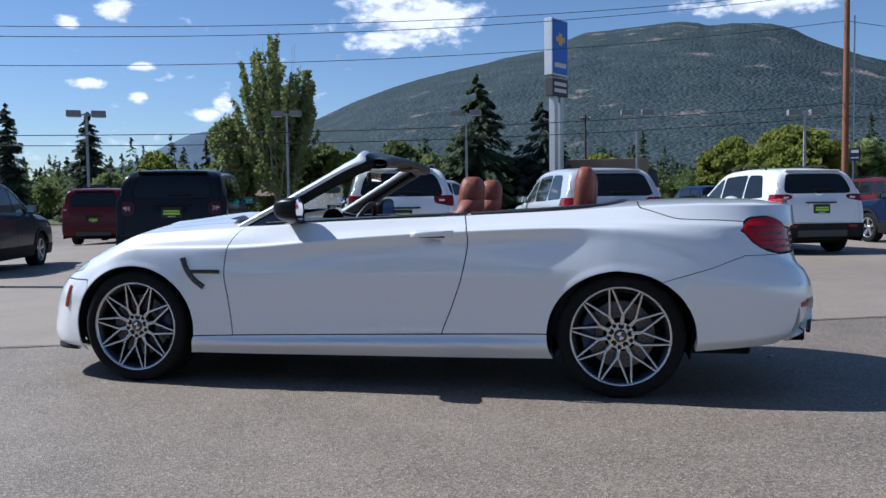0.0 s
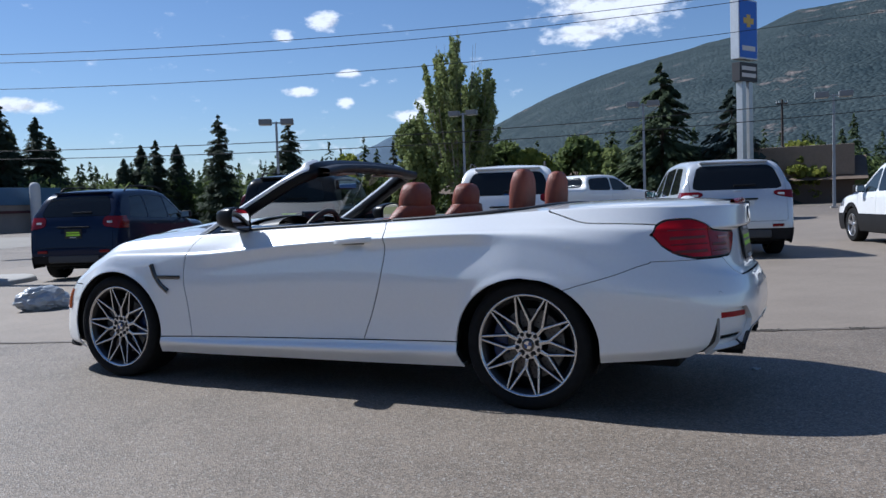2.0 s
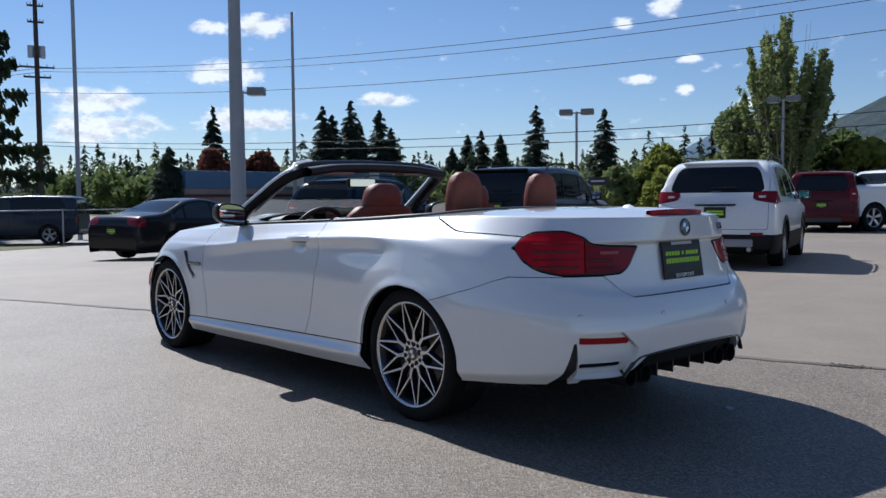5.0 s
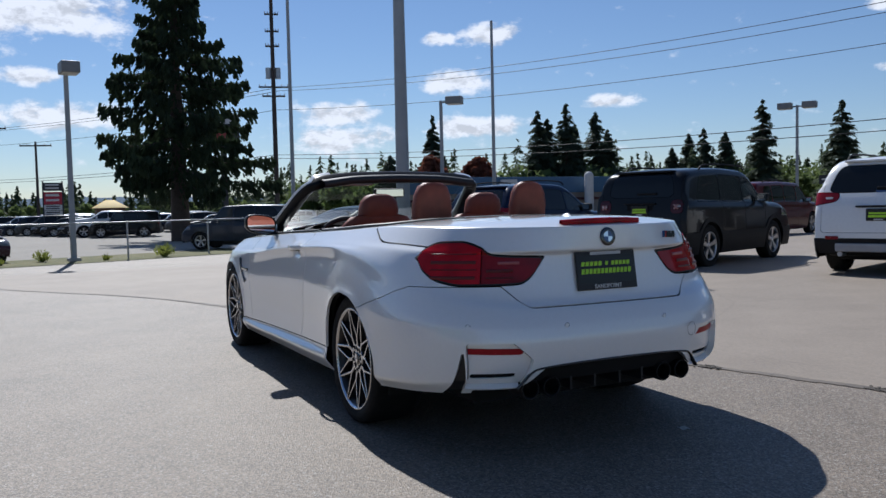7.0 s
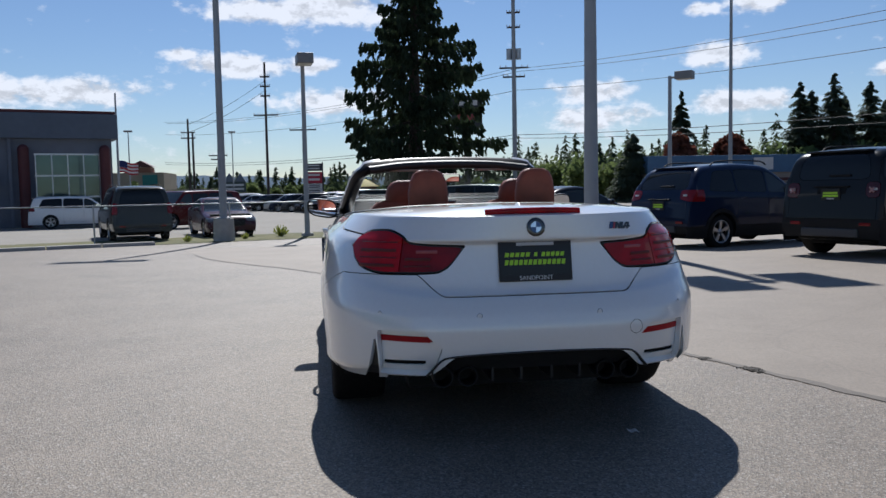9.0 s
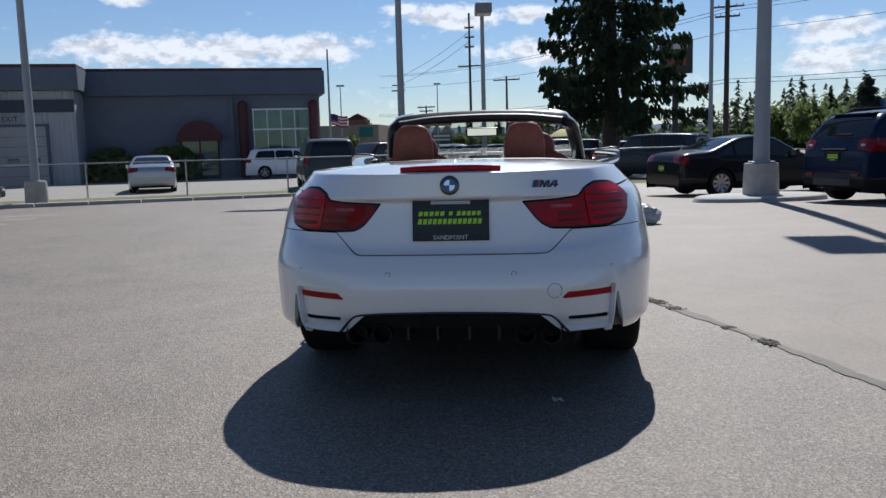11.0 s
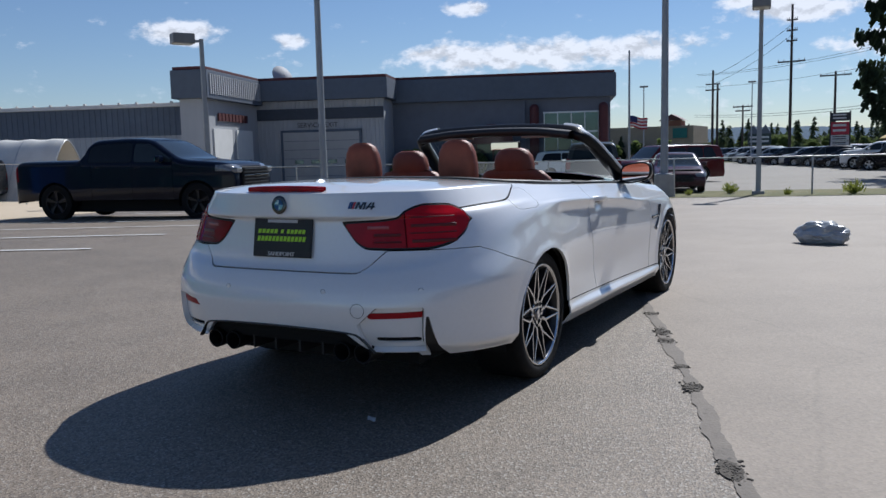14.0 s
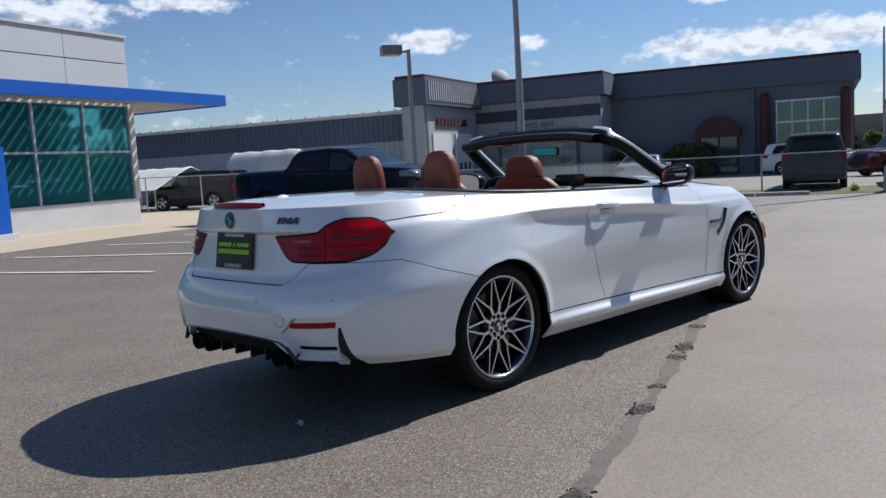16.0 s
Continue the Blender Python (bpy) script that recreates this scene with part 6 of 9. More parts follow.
def truck_front(ob, xf, W):
    """Grille with bars, lamps, bumper and hooks on a pickup's nose."""
    part("grille", boxes((xf - 0.045, xf + 0.04, -0.66, 0.66, 0.76, 1.19), bevel=0.03), M_CLAD, ob, "black barred grille")
    for z in (0.83, 0.91, 1.07, 1.14):
        part("grille_bar", boxes((xf - 0.070, xf - 0.03, -0.62, 0.62, z - 0.014, z + 0.014), bevel=0.008), M_RIMDARK, ob)
    part("badge_bar", boxes((xf - 0.078, xf - 0.03, -0.64, 0.64, 0.970, 1.010), bevel=0.01), M_BLACKGLOSS, ob)
    part("badge", boxes((xf - 0.09, xf - 0.06, -0.13, 0.13, 0.960, 1.020), bevel=0.012), M_BLACKGLOSS, ob)
    part("bumper_bar", boxes((xf - 0.11, xf + 0.12, -0.90, 0.90, 0.47, 0.70), bevel=0.05), M_CLAD, ob, "dark front bumper")
    part("bumper_plate", boxes((xf - 0.115, xf - 0.09, -0.16, 0.16, 0.52, 0.66), bevel=0.005), M_PLATE, ob)
    for q in (-1, 1):
        part("headlight", boxes((xf - 0.03, xf + 0.34, min(q * 0.64, q * 0.93), max(q * 0.64, q * 0.93), 1.06, 1.19), bevel=0.03), M_HEADLAMP, ob)
        part("fog_lamp", boxes((xf - 0.118, xf - 0.08, q * 0.74 - 0.07, q * 0.74 + 0.07, 0.60, 0.66), bevel=0.012), M_CLEARLAMP, ob)
        part("tow_hook", boxes((xf - 0.14, xf - 0.08, q * 0.42 - 0.03, q * 0.42 + 0.03, 0.50, 0.56), bevel=0.012), M_GREYPRINT, ob)


silverado = pickup("pickup_truck", "dark navy crew-cab pickup truck with black wheels", P_DEEPNAVY, rim=M_DARKALLOY)
truck_front(silverado, -3.75 / 2 - 0.95, 2.04)

put(silverado, -9.25, -13.5, -0.255, 0.966)
white_truck = pickup("pickup_truck", "white crew-cab pickup truck with silver wheels", P_WHITE, fine=0.5)
put(white_truck, -5.6, 25.2, 0.43, 0.9)
again(white_truck, -0.6, 30.5, 0.2, 0.98)


def sedan(name, label, colour, L=4.85, W=1.82, H=1.46, wb=2.78, **kw):
    xf = -wb / 2 - 0.97
    xr = xf + L
    prof = [(xf + 0.06, 0.25), (xf, 0.42), (xf + 0.04, 0.66), (xf + 0.30, 0.78), (-0.95, 0.96), (-0.10, H - 0.04), (0.35, H), (0.85, H - 0.05), (1.65, 1.10), (xr - 0.12, 1.06), (xr - 0.02, 0.98), (xr - 0.02, 0.70), (xr, 0.55), (xr, 0.38), (xr - 0.06, 0.26)]
    return vehicle(name, label, colour, L, W, H, wb, prof, (0.88, 1.00), (-0.85, 1.75), (1.45, -1.45), [0.10, 1.02], r=0.335, front_over=0.97, tum=0.26, lamp=(0.82, 1.00, W * 0.27, 0.25),
                   rear_window=(1.09, 1.38, 0.80), plate_z=0.72, bottom=0.20, glass_top=0.085, category="sedan", **kw)


camry = sedan("sedan_car", "black four-door sedan parked by a light pole", P_BLACK, spokes=9)
put(camry, -15.7, 5.9, HX, HY)
plum = sedan("sedan_car", "plum coloured sedan with sun glare on its windscreen", P_PURPLE, plate=False, fine=0.7)
put(plum, -27.0, -4.6, 0.956, 0.29)
tahoe = suv("suv_car", "dark grey full-size SUV behind a chain fence", P_GREY, 5.18, 2.04, 1.92, 2.95, 1.00, 1.15, (1.12, 1.18), -1.30, -0.55, 0.22, (0.95, 1.32, 0.82, 0.20), (1.28, 1.74, 0.74), [-0.15, 0.85], 0.50,
            square=0.91, shoulder=0.045, lamp_rise=0.0, bottom=0.37, r=0.39, rails=(-0.45, 1.9), tum=0.24, tail_lean=0.10, glass_top=0.15, plate=False)
put(tahoe, -26.11, -7.66, -0.9455, -0.3256)
traverse = suv("suv_car", "white mid-size SUV by the service building", P_WHITE, 5.15, 1.98, 1.78, 3.07, 0.95, 1.10, (1.05, 1.14), -1.25, -0.45, 0.35, (0.98, 1.16, 0.6, 0.4), (1.18, 1.6, 0.8), [-0.15, 0.9], 0.55, r=0.37, fine=0.5, plate=False, glass_top=0.13, rails=(-0.4, 1.8))
put(traverse, -43.2, -14.0, -0.25, 0.97)
blazer = suv("suv_car", "old dark blue two-box SUV under the spruce", paint("faded_navy_paint", (0.030, 0.038, 0.055), 0.3), 4.6, 1.76, 1.80, 2.72, 0.85, 1.10, (1.06, 1.10), -0.95, -0.45, 0.15, (0.8, 1.0, 0.7, 0.1), (1.12, 1.62, 0.8), [0.05, 0.95], 0.35, r=0.36, bottom=0.36, tum=0.14, tail_lean=0.06, fine=0.6, plate=False, glass_top=0.12)
put(blazer, -28.9, 5.2, -0.55, -0.83)
hummer = suv("suv_car", "black boxy off-roader with silver wheels", P_BLACK, 4.75, 2.0, 1.87, 2.84, 0.85, 1.22, (1.2, 1.24), -0.85, -0.45, 0.12, (0.9, 1.2, 0.8, 0.1), (1.35, 1.7, 0.7), [0.1, 1.0], 0.35, r=0.40, tum=0.10, tail_lean=0.05, fine=0.6, plate=False, glass_top=0.15)
put(hummer, -57.0, 3.2, -0.2, -0.98)
silver_sedan = sedan("sedan_car", "silver sedan parked behind the chain fence", P_SILVER, plate=False)
put(silver_sedan, -27.1, -15.2, -0.9, -0.4)
black_suv = again(hummer, -16.3, -33.8, 0.5, -0.86)
tagged(black_suv, "black SUV parked by fabric shelters")
van_far = again(traverse, -14.0, 62.0, 0.9, 0.4)
tagged(van_far, "white SUV parked far off on the grass edge")
again(navy2, 4.8, 33.0, HX, HY)
red_suv = again(suburban, 12.0, 34.0, HX, HY)
tagged(red_suv, "maroon SUV parked in the second row")
maroon_lot = again(suburban, -37.0, -7.4, 0.75, -0.66)
tagged(maroon_lot, "maroon full-size SUV in the overflow lot", group="overflow rows")
# the long rows of the overflow lot
stock = [sedan("sedan_car", "silver sedan in the overflow lot", P_SILVER, plate=False, fine=0.45), sedan("sedan_car", "maroon sedan in the overflow lot", P_MAROON, plate=False, fine=0.45), sedan("sedan_car", "black sedan in the overflow lot", P_BLACK, plate=False, fine=0.45),
         suv("suv_car", "silver small SUV in the overflow lot", P_SILVER, 4.26, 1.78, 1.62, 2.555, 0.86, 1.03, (0.98, 1.10), -1.0, -0.15, 0.42, (0.94, 1.10, 0.60, 0.30), (1.15, 1.48, 0.78), [-0.02, 0.85], 0.55, r=0.335, plate=False, glass_top=0.13, fine=0.45),
         suv("suv_car", "navy blue small SUV in the overflow lot", P_NAVY, 4.26, 1.78, 1.62, 2.555, 0.86, 1.03, (0.98, 1.10), -1.0, -0.15, 0.42, (0.94, 1.10, 0.60, 0.30), (1.15, 1.48, 0.78), [-0.02, 0.85], 0.55, r=0.335, plate=False, glass_top=0.13, fine=0.45), suv("suv_car", "black small SUV in the overflow lot", P_BLACK, 4.26, 1.78, 1.62, 2.555, 0.86, 1.03, (0.98, 1.10), -1.0, -0.15, 0.42, (0.94, 1.10, 0.60, 0.30), (1.15, 1.48, 0.78), [-0.02, 0.85], 0.55, r=0.335, plate=False, glass_top=0.13, fine=0.45),
         suv("suv_car", "grey SUV in the overflow lot", P_GREY, 4.6, 1.84, 1.68, 2.70, 0.92, 1.04, (0.98, 1.10), -1.05, -0.18, 0.40, (0.98, 1.12, 0.60, 0.30), (1.15, 1.52, 0.80), [-0.05, 0.90], 0.55, r=0.345, plate=False, glass_top=0.13, fine=0.45)]
rng = random.Random(4)
kinds = [stock[0], stock[2], stock[1], stock[3], stock[6], stock[4], stock[5], traverse]
order = [1, 4, 2, 3, 5, 1, 6, 0, 4, 3, 1, 2, 5, 7, 6, 4]
first = set()
lot_truck = again(white_truck, -60.0, 2.6, -0.05, -1.0)
tagged(lot_truck, "white pickup truck in the overflow lot", group="overflow rows")
for x0, y0, n, shift_ in ((-62.6, 1.6, 24, 0), (-62.0, 11.5, 18, 5), (-74.0, 20.5, 12, 9)):
    for i in range(n):
        k = order[(i * 5 + shift_ + (i // 7)) % 16]
        src = kinds[k]
        x, y = x0 - 2.55 * i + rng.uniform(-0.15, 0.15), y0 - 1.10 * i * (0.85 if i > 10 else 1.0) + rng.uniform(-0.3, 0.3)
        h = (rng.uniform(-0.06, 0.0), -1.0)
        if k < 7 and k not in first:
            first.add(k)
            ob = put(src, x, y, *h)
        else:
            ob = again(src, x, y, *h)
        tagged(ob, "white SUV in the overflow lot" if k == 7 else ob["label"], group="overflow rows")

# ---- buildings ----
def uvz(u, v, z):
    x, y = uv(u, v)
    return (x, y, z)


LOT = Matrix(((HX, RX, 0, 0), (HY, RY, 0, 0), (0, 0, 1, 0), (0, 0, 0, 1)))   # u, v, z to x, y, z


def uv_box(u0, u1, v0, v1, z0, z1, bevel=0.0):
    bm = bmesh.new()
    box(bm, u0, u1, v0, v1, z0, z1, bevel)
    bmesh.ops.transform(bm, matrix=LOT, verts=bm.verts)
    bmesh.ops.recalc_face_normals(bm, faces=bm.faces)
    return bm


def ribbed(u0, u1, v, z0, z1, pitch=0.3, depth=0.035, along="u"):
    """A sheet-metal wall with upright ribs, facing +v (or +u)."""
    n = max(2, int((u1 - u0) / pitch))
    P = []
    for i in range(n):
        a = u0 + (u1 - u0) * i / n
        b = (u1 - u0) / n
        P += [(a, 0), (a + b * 0.62, 0), (a + b * 0.70, depth), (a + b * 0.92, depth)]
    P.append((u1, 0))
    rows = [[(p, v + d, z) if along == "u" else (v + d, p, z) for p, d in P] for z in (z0, z1)]
    S = grid(np.array(rows))
    V = S.V @ np.array(LOT.to_3x3()).T
    S = Surf(V, S.F)
    bm = bmesh.new()
    vs = [bm.verts.new(q) for q in S.V]
    for f in S.F:
        bm.faces.new([vs[i] for i in f])
    return bm


M_BLUEGREY = mat("blue_grey_siding", (0.092, 0.114, 0.152), 0.7, vary=0.12, scale=3)
M_DARKBLUE = mat("dark_blue_band", (0.045, 0.055, 0.075), 0.7, vary=0.12, scale=3)
M_PALEGREY = mat("pale_grey_siding", (0.37, 0.38, 0.40), 0.7, vary=0.10, scale=2, stretch=(1, 1, 0.2))
M_BLOCKWALL = mat("painted_block_wall", (0.138, 0.153, 0.188), 0.85, vary=0.10, scale=2, bump=0.25, bump_scale=20)
M_MAROONTRIM = mat("maroon_trim", (0.080, 0.018, 0.020), 0.65, vary=0.15, scale=4)
M_GARAGE = mat("garage_door_grey", (0.36, 0.36, 0.36), 0.6, vary=0.08, scale=2)
M_SHOPGLASS = mat("shop_glass", (0.06, 0.10, 0.10), 0.03, metal=0.45, vary=0.5, scale=0.6, spec=0.5)
M_TEALGLASS = mat("teal_showroom_glass", (0.065, 0.36, 0.40), 0.03, metal=0.60, vary=0.5, scale=0.5, coat=0.6)
M_MULLION = mat("silver_mullion", (0.55, 0.56, 0.57), 0.35, metal=0.6, vary=0.05)
M_ROYAL = mat("royal_blue_panel", (0.010, 0.105, 0.50), 0.4, vary=0.06, scale=2)
M_PANEL = mat("pale_aluminium_panel", (0.60, 0.60, 0.60), 0.5, metal=0.0, vary=0.05, scale=1)
M_SOFFIT = mat("perforated_soffit", (0.30, 0.29, 0.27), 0.6, vary=0.2, scale=4)
M_PLINTH = mat("white_plinth", (0.62, 0.60, 0.58), 0.8, vary=0.08, scale=3)
M_LETTER = mat("dark_letters", (0.03, 0.03, 0.035), 0.6, vary=0.1)
M_BAYWHITE = mat("white_bay_door", (0.72, 0.72, 0.70), 0.6, vary=0.06, scale=2)
GZ = -0.62

svc = thing("service_building", "blue-grey service building with maroon trim and roll-up doors", "building")
part("wall", uv_box(-10.7, 3.4, -62, -48.4, GZ - 0.2, 5.0), M_BLOCKWALL, svc)
part("fascia", uv_box(-10.9, 3.75, -62.3, -48.0, 4.55, 6.02, 0.04), M_BLUEGREY, svc, "blue-grey fascia")
part("roof_cap", uv_box(-10.9, 3.65, -62.2, -48.1, 6.02, 6.2, 0.03), M_MAROONTRIM, svc)
part("wall", ribbed(-19.0, -10.7, -45.6, GZ - 0.2, 4.9, 0.28), M_PALEGREY, svc, angle=20)
part("side_wall", uv_box(-10.85, -10.7, -48.4, -45.6, GZ - 0.2, 4.9), M_PALEGREY, svc)
part("wall_band", uv_box(-19.0, -10.72, -45.56, -45.48, 3.55, 4.25), M_DARKBLUE, svc)
part("fascia", uv_box(-19.0, -10.35, -48.4, -45.1, 4.75, 6.02, 0.04), M_BLUEGREY, svc)
part("roof_cap", uv_box(-19.0, -10.4, -48.4, -45.15, 6.02, 6.2, 0.03), M_MAROONTRIM, svc)
dr = part("roll_up_door", uv_box(-17.3, -12.3, -45.55, -45.44, GZ, 2.75), M_GARAGE, svc, "pale grey sectional door")
for z in np.linspace(GZ + 0.6, 2.2, 5):
    part("door_groove", uv_box(-17.25, -12.35, -45.442, -45.434, z - 0.012, z + 0.012), M_BLUEGREY, dr)
for k in range(4):
    part("door_pane", uv_box(-16.6 + k * 1.1, -16.0 + k * 1.1, -45.438, -45.430, 0.75, 1.0), M_SHOPGLASS, dr)
for a, b in ((-17.45, -17.3), (-12.3, -12.15)):
    part("door_jamb", uv_box(a, b, -45.58, -45.40, GZ, 2.9), M_BLUEGREY, svc)
part("door_head", uv_box(-17.45, -12.15, -45.58, -45.40, 2.75, 2.9), M_BLUEGREY, svc)
for word, u in (("SERVICE", -15.55), ("EXIT", -14.1)):
    text_part("wall_sign", word, 0.43, M_LETTER, svc, Matrix.Translation(uvz(u, -45.40, 3.18)) @ pose(0, 0, 0, 90, 0, math.degrees(math.atan2(HY, HX))), word + " in dark letters")
# tower with two doors on its return
part("tower_wall", uv_box(-20.4, -19.0, -45.6, -37.6, GZ - 0.2, 4.6), M_PALEGREY, svc)
part("tower_fascia", uv_box(-20.7, -18.6, -45.6, -37.2, 4.5, 6.04, 0.05), M_BLUEGREY, svc)
for k in range(26):
    v = -45.2 + k * 0.3
    part("fascia_rib", uv_box(-18.60, -18.55, v, v + 0.14, 4.75, 5.85), M_PALEGREY, svc)
part("tower_cap", uv_box(-20.6, -18.7, -45.6, -37.3, 6.04, 6.22, 0.04), M_MAROONTRIM, svc)
for a, b in ((-44.4, -41.9), (-41.2, -38.6)):
    d2 = part("bay_door", uv_box(-19.03, -18.93, a, b, GZ, 2.9), M_BAYWHITE, svc, "white bay door with small panes")
    for k in range(3):
        part("door_pane", uv_box(-18.935, -18.925, a + 0.35 + k * 0.7, a + 0.75 + k * 0.7, 0.6, 1.1), M_SHOPGLASS, d2)
for k in range(9):
    part("sign_bar", uv_box(-18.95, -18.88, -43.6 + k * 0.5, -43.25 + k * 0.5, 3.35, 3.8), M_MAROONTRIM, svc)
part("wall_conduit", tubes((uvz(-19.0 + 0.06, -37.9, GZ), uvz(-18.94, -37.9, 4.4), 0.05)), M_STEEL, svc)
# entrance awning, columns and glazed corner of the right block
aw = np.array([[(-4.1 + 1.35 * math.cos(a), -48.4 + d, 1.75 + 1.25 * math.sin(a)) for a in np.linspace(0, math.pi, 18)] for d in (0.0, 0.5, 1.0)])
S = grid(aw)
part("awning", Surf(S.V @ np.array(LOT.to_3x3()).T, S.F), M_MAROONTRIM, svc, "maroon barrel awning")
fan = [(-4.1, -47.4, 1.75)] + [(-4.1 + 1.35 * math.cos(a), -47.4, 1.75 + 1.25 * math.sin(a)) for a in np.linspace(0, math.pi, 18)]
part("awning_end", Surf(np.array(fan) @ np.array(LOT.to_3x3()).T, [(0, i, i + 1) for i in range(1, 18)]), M_MAROONTRIM, svc)
part("entrance", uv_box(-5.2, -3.0, -48.45, -48.36, GZ, 1.75), M_SHOPGLASS, svc)
for u in (-5.2, -4.1, -3.0):
    part("entrance_frame", uv_box(u - 0.05, u + 0.05, -48.42, -48.30, GZ, 1.8), M_MAROONTRIM, svc)
for u in (-1.4, 2.95):
    part("column", tubes((uvz(u, -47.9, GZ), uvz(u, -47.9, 3.9), 0.30), n=20), M_MAROONTRIM, svc, "round maroon column")
    bm = bmesh.new()
    bmesh.ops.create_uvsphere(bm, u_segments=20, v_segments=10, radius=0.30, matrix=Matrix.Translation(uvz(u, -47.9, 3.9)))
    part("column_cap", bm, M_MAROONTRIM, svc)
for i in range(4):
    for z0, z1 in ((GZ + 0.5, 1.1), (1.2, 2.35), (2.45, 3.6)):
        u = -0.75 + i * 0.86
        part("window_pane", uv_box(u, u + 0.80, -48.42, -48.37, z0, z1), M_SHOPGLASS, svc)
for z in (1.1, 2.35, 3.6):
    part("window_frame", uv_box(-0.85, 2.75, -48.40, -48.33, z, z + 0.1), M_MULLION, svc)
for i in range(5):
    u = -0.81 + i * 0.86
    part("window_frame", uv_box(u, u + 0.06, -48.40, -48.335, GZ + 0.5, 3.6), M_MULLION, svc)
part("wall_step", uv_box(-2.2, -2.0, -48.42, -48.2, GZ, 4.6), M_BLOCKWALL, svc)
# roof dish
dish = np.array([[(math.cos(a) * q * 0.80, 0.24 * (1 - q * q), math.sin(a) * q * 0.80) for a in np.linspace(0, math.tau, 28, endpoint=False)] for q in np.linspace(0.02, 1, 8)])
ds = thing("satellite_dish", "large grey satellite dish on the flat roof", "dish", Matrix.Translation(uvz(-18.2, -48.5, 6.6)) @ pose(0, 0, 0, 0, 0, -15) @ pose(0, 0, 0, 25))
part("bowl", grid(dish, closed=True), M_PALEGREY, ds)
part("mast", tubes(((0, 0, -1.0), (0, 0.2, 0), 0.06)), M_STEEL, ds)

shed = thing("metal_shed", "long ribbed metal building with a blue upper band", "building")
part("wall", ribbed(-85, -20.6, -38.9, GZ - 0.4, 2.6, 0.35), M_PALEGREY, shed, angle=20)
part("wall_band", ribbed(-85, -20.6, -38.88, 2.6, 4.2, 0.35), M_BLUEGREY, shed, angle=20)
part("end_wall", uv_box(-85, -20.6, -60, -39.0, GZ - 0.4, 4.1), M_PALEGREY, shed)
part("eave", uv_box(-85, -20.6, -60, -38.65, 4.2, 4.42, 0.04), M_PLINTH, shed)
for k in range(60):
    u = -84 + k * 1.06
    part("roof_clip", uv_box(u, u + 0.12, -38.75, -38.6, 4.42, 4.50), M_PLINTH, shed)

# fabric shelters in front of the shed
M_FABRIC = mat("white_shelter_fabric", (0.62, 0.61, 0.58), 0.8, vary=0.12, scale=2, bump=0.2, bump_scale=6)
for u, v, w, h, ln, eave, power, text_ in ((-26.1, -29.5, 3.6, 2.9, 4.0, 0.15, 1.7, "white fabric shelter with a peaked arch and an open end"), (-33.0, -27.0, 5.2, 2.3, 6.0, 1.25, 1.05, "wide white tarpaulin roof on steel posts")):
    sh = thing("fabric_shelter", text_, "shelter")

    def bow(a, d, inset=0.0):
        c = math.cos(a)
        return (u + d, v + (w / 2 - inset) * c, GZ + eave + (h - eave - inset) * (1 - abs(c) ** power) - 0.03 * math.sin(d * 5.0) * math.sin(a))
    S = grid(np.array([[bow(a, d) for a in np.linspace(0, math.pi, 25)] for d in np.linspace(0, ln, 13)]))
    part("cover", thick(Surf(S.V @ np.array(LOT.to_3x3()).T, S.F), 0.02), M_FABRIC, sh)
    for d in (0, ln / 2, ln):
        part("hoop", sweep(np.array([uvz(*bow(a, d, 0.03)) for a in np.linspace(0, math.pi, 25)]), oval(0.03, 0.03, 8), (0.3, 0.2, 0.9)), M_STEEL, sh)
        for q in (-1, 1):
            part("post", tubes((uvz(u + d, v + q * (w / 2 - 0.04), GZ - 0.1), uvz(u + d, v + q * (w / 2 - 0.04), GZ + eave + 0.03), 0.035), n=8), M_STEEL, sh)

# showroom with the blue canopy
show = thing("showroom", "glass-fronted car showroom with a royal blue canopy", "building")
WU = -17.6
Z0 = -0.25
part("plinth", uv_box(WU - 0.3, WU + 0.02, -14.0, 14, Z0 - 0.3, 0.62, 0.01), M_PLINTH, show, "white rendered plinth")
part("back_wall", uv_box(-34, -33.6, -14, 14, Z0 - 0.3, 5.4), M_PANEL, show)
part("end_wall", uv_box(-34, WU - 0.3, -14.0, -13.75, Z0 - 0.3, 3.4), M_PANEL, show)
part("floor", uv_box(-33.6, WU - 0.3, -13.75, 14, -0.30, -0.20), M_PANEL, show)
part("roof", uv_box(-34, WU, -14.0, 14, 3.42, 3.6), M_PANEL, show)
for k in range(16):
    v = -13.86 + 1.72 * k
    part("mullion", uv_box(WU - 0.12, WU + 0.03, v - 0.035, v + 0.035, 0.62, 3.42), M_MULLION, show)
    for z0, z1 in ((0.64, 2.02), (2.10, 3.40)):
        part("pane", uv_box(WU - 0.06, WU - 0.03, v + 0.04, v + 1.68, z0, z1), M_TEALGLASS, show)
part("transom", uv_box(WU - 0.10, WU + 0.03, -13.9, 14, 2.03, 2.09), M_MULLION, show)
part("corner_post", uv_box(WU - 0.25, WU + 0.05, -14.05, -13.85, 0.62, 3.42), M_PLINTH, show)
for i in range(10):
    for z0, z1 in ((3.85, 4.72), (4.74, 5.5)):
        v = -14.0 + 2.3 * i
        part("wall_panel", uv_box(WU - 0.2, WU, v + 0.008, v + 2.292, z0, z1 - 0.01, 0.006), M_PANEL, show)
part("coping", uv_box(WU - 0.35, WU + 0.05, -14.05, 14, 5.5, 5.58), M_PLINTH, show)
part("upper_wall", uv_box(-34, WU - 0.2, -13.95, 14, 3.6, 5.5), M_PANEL, show)
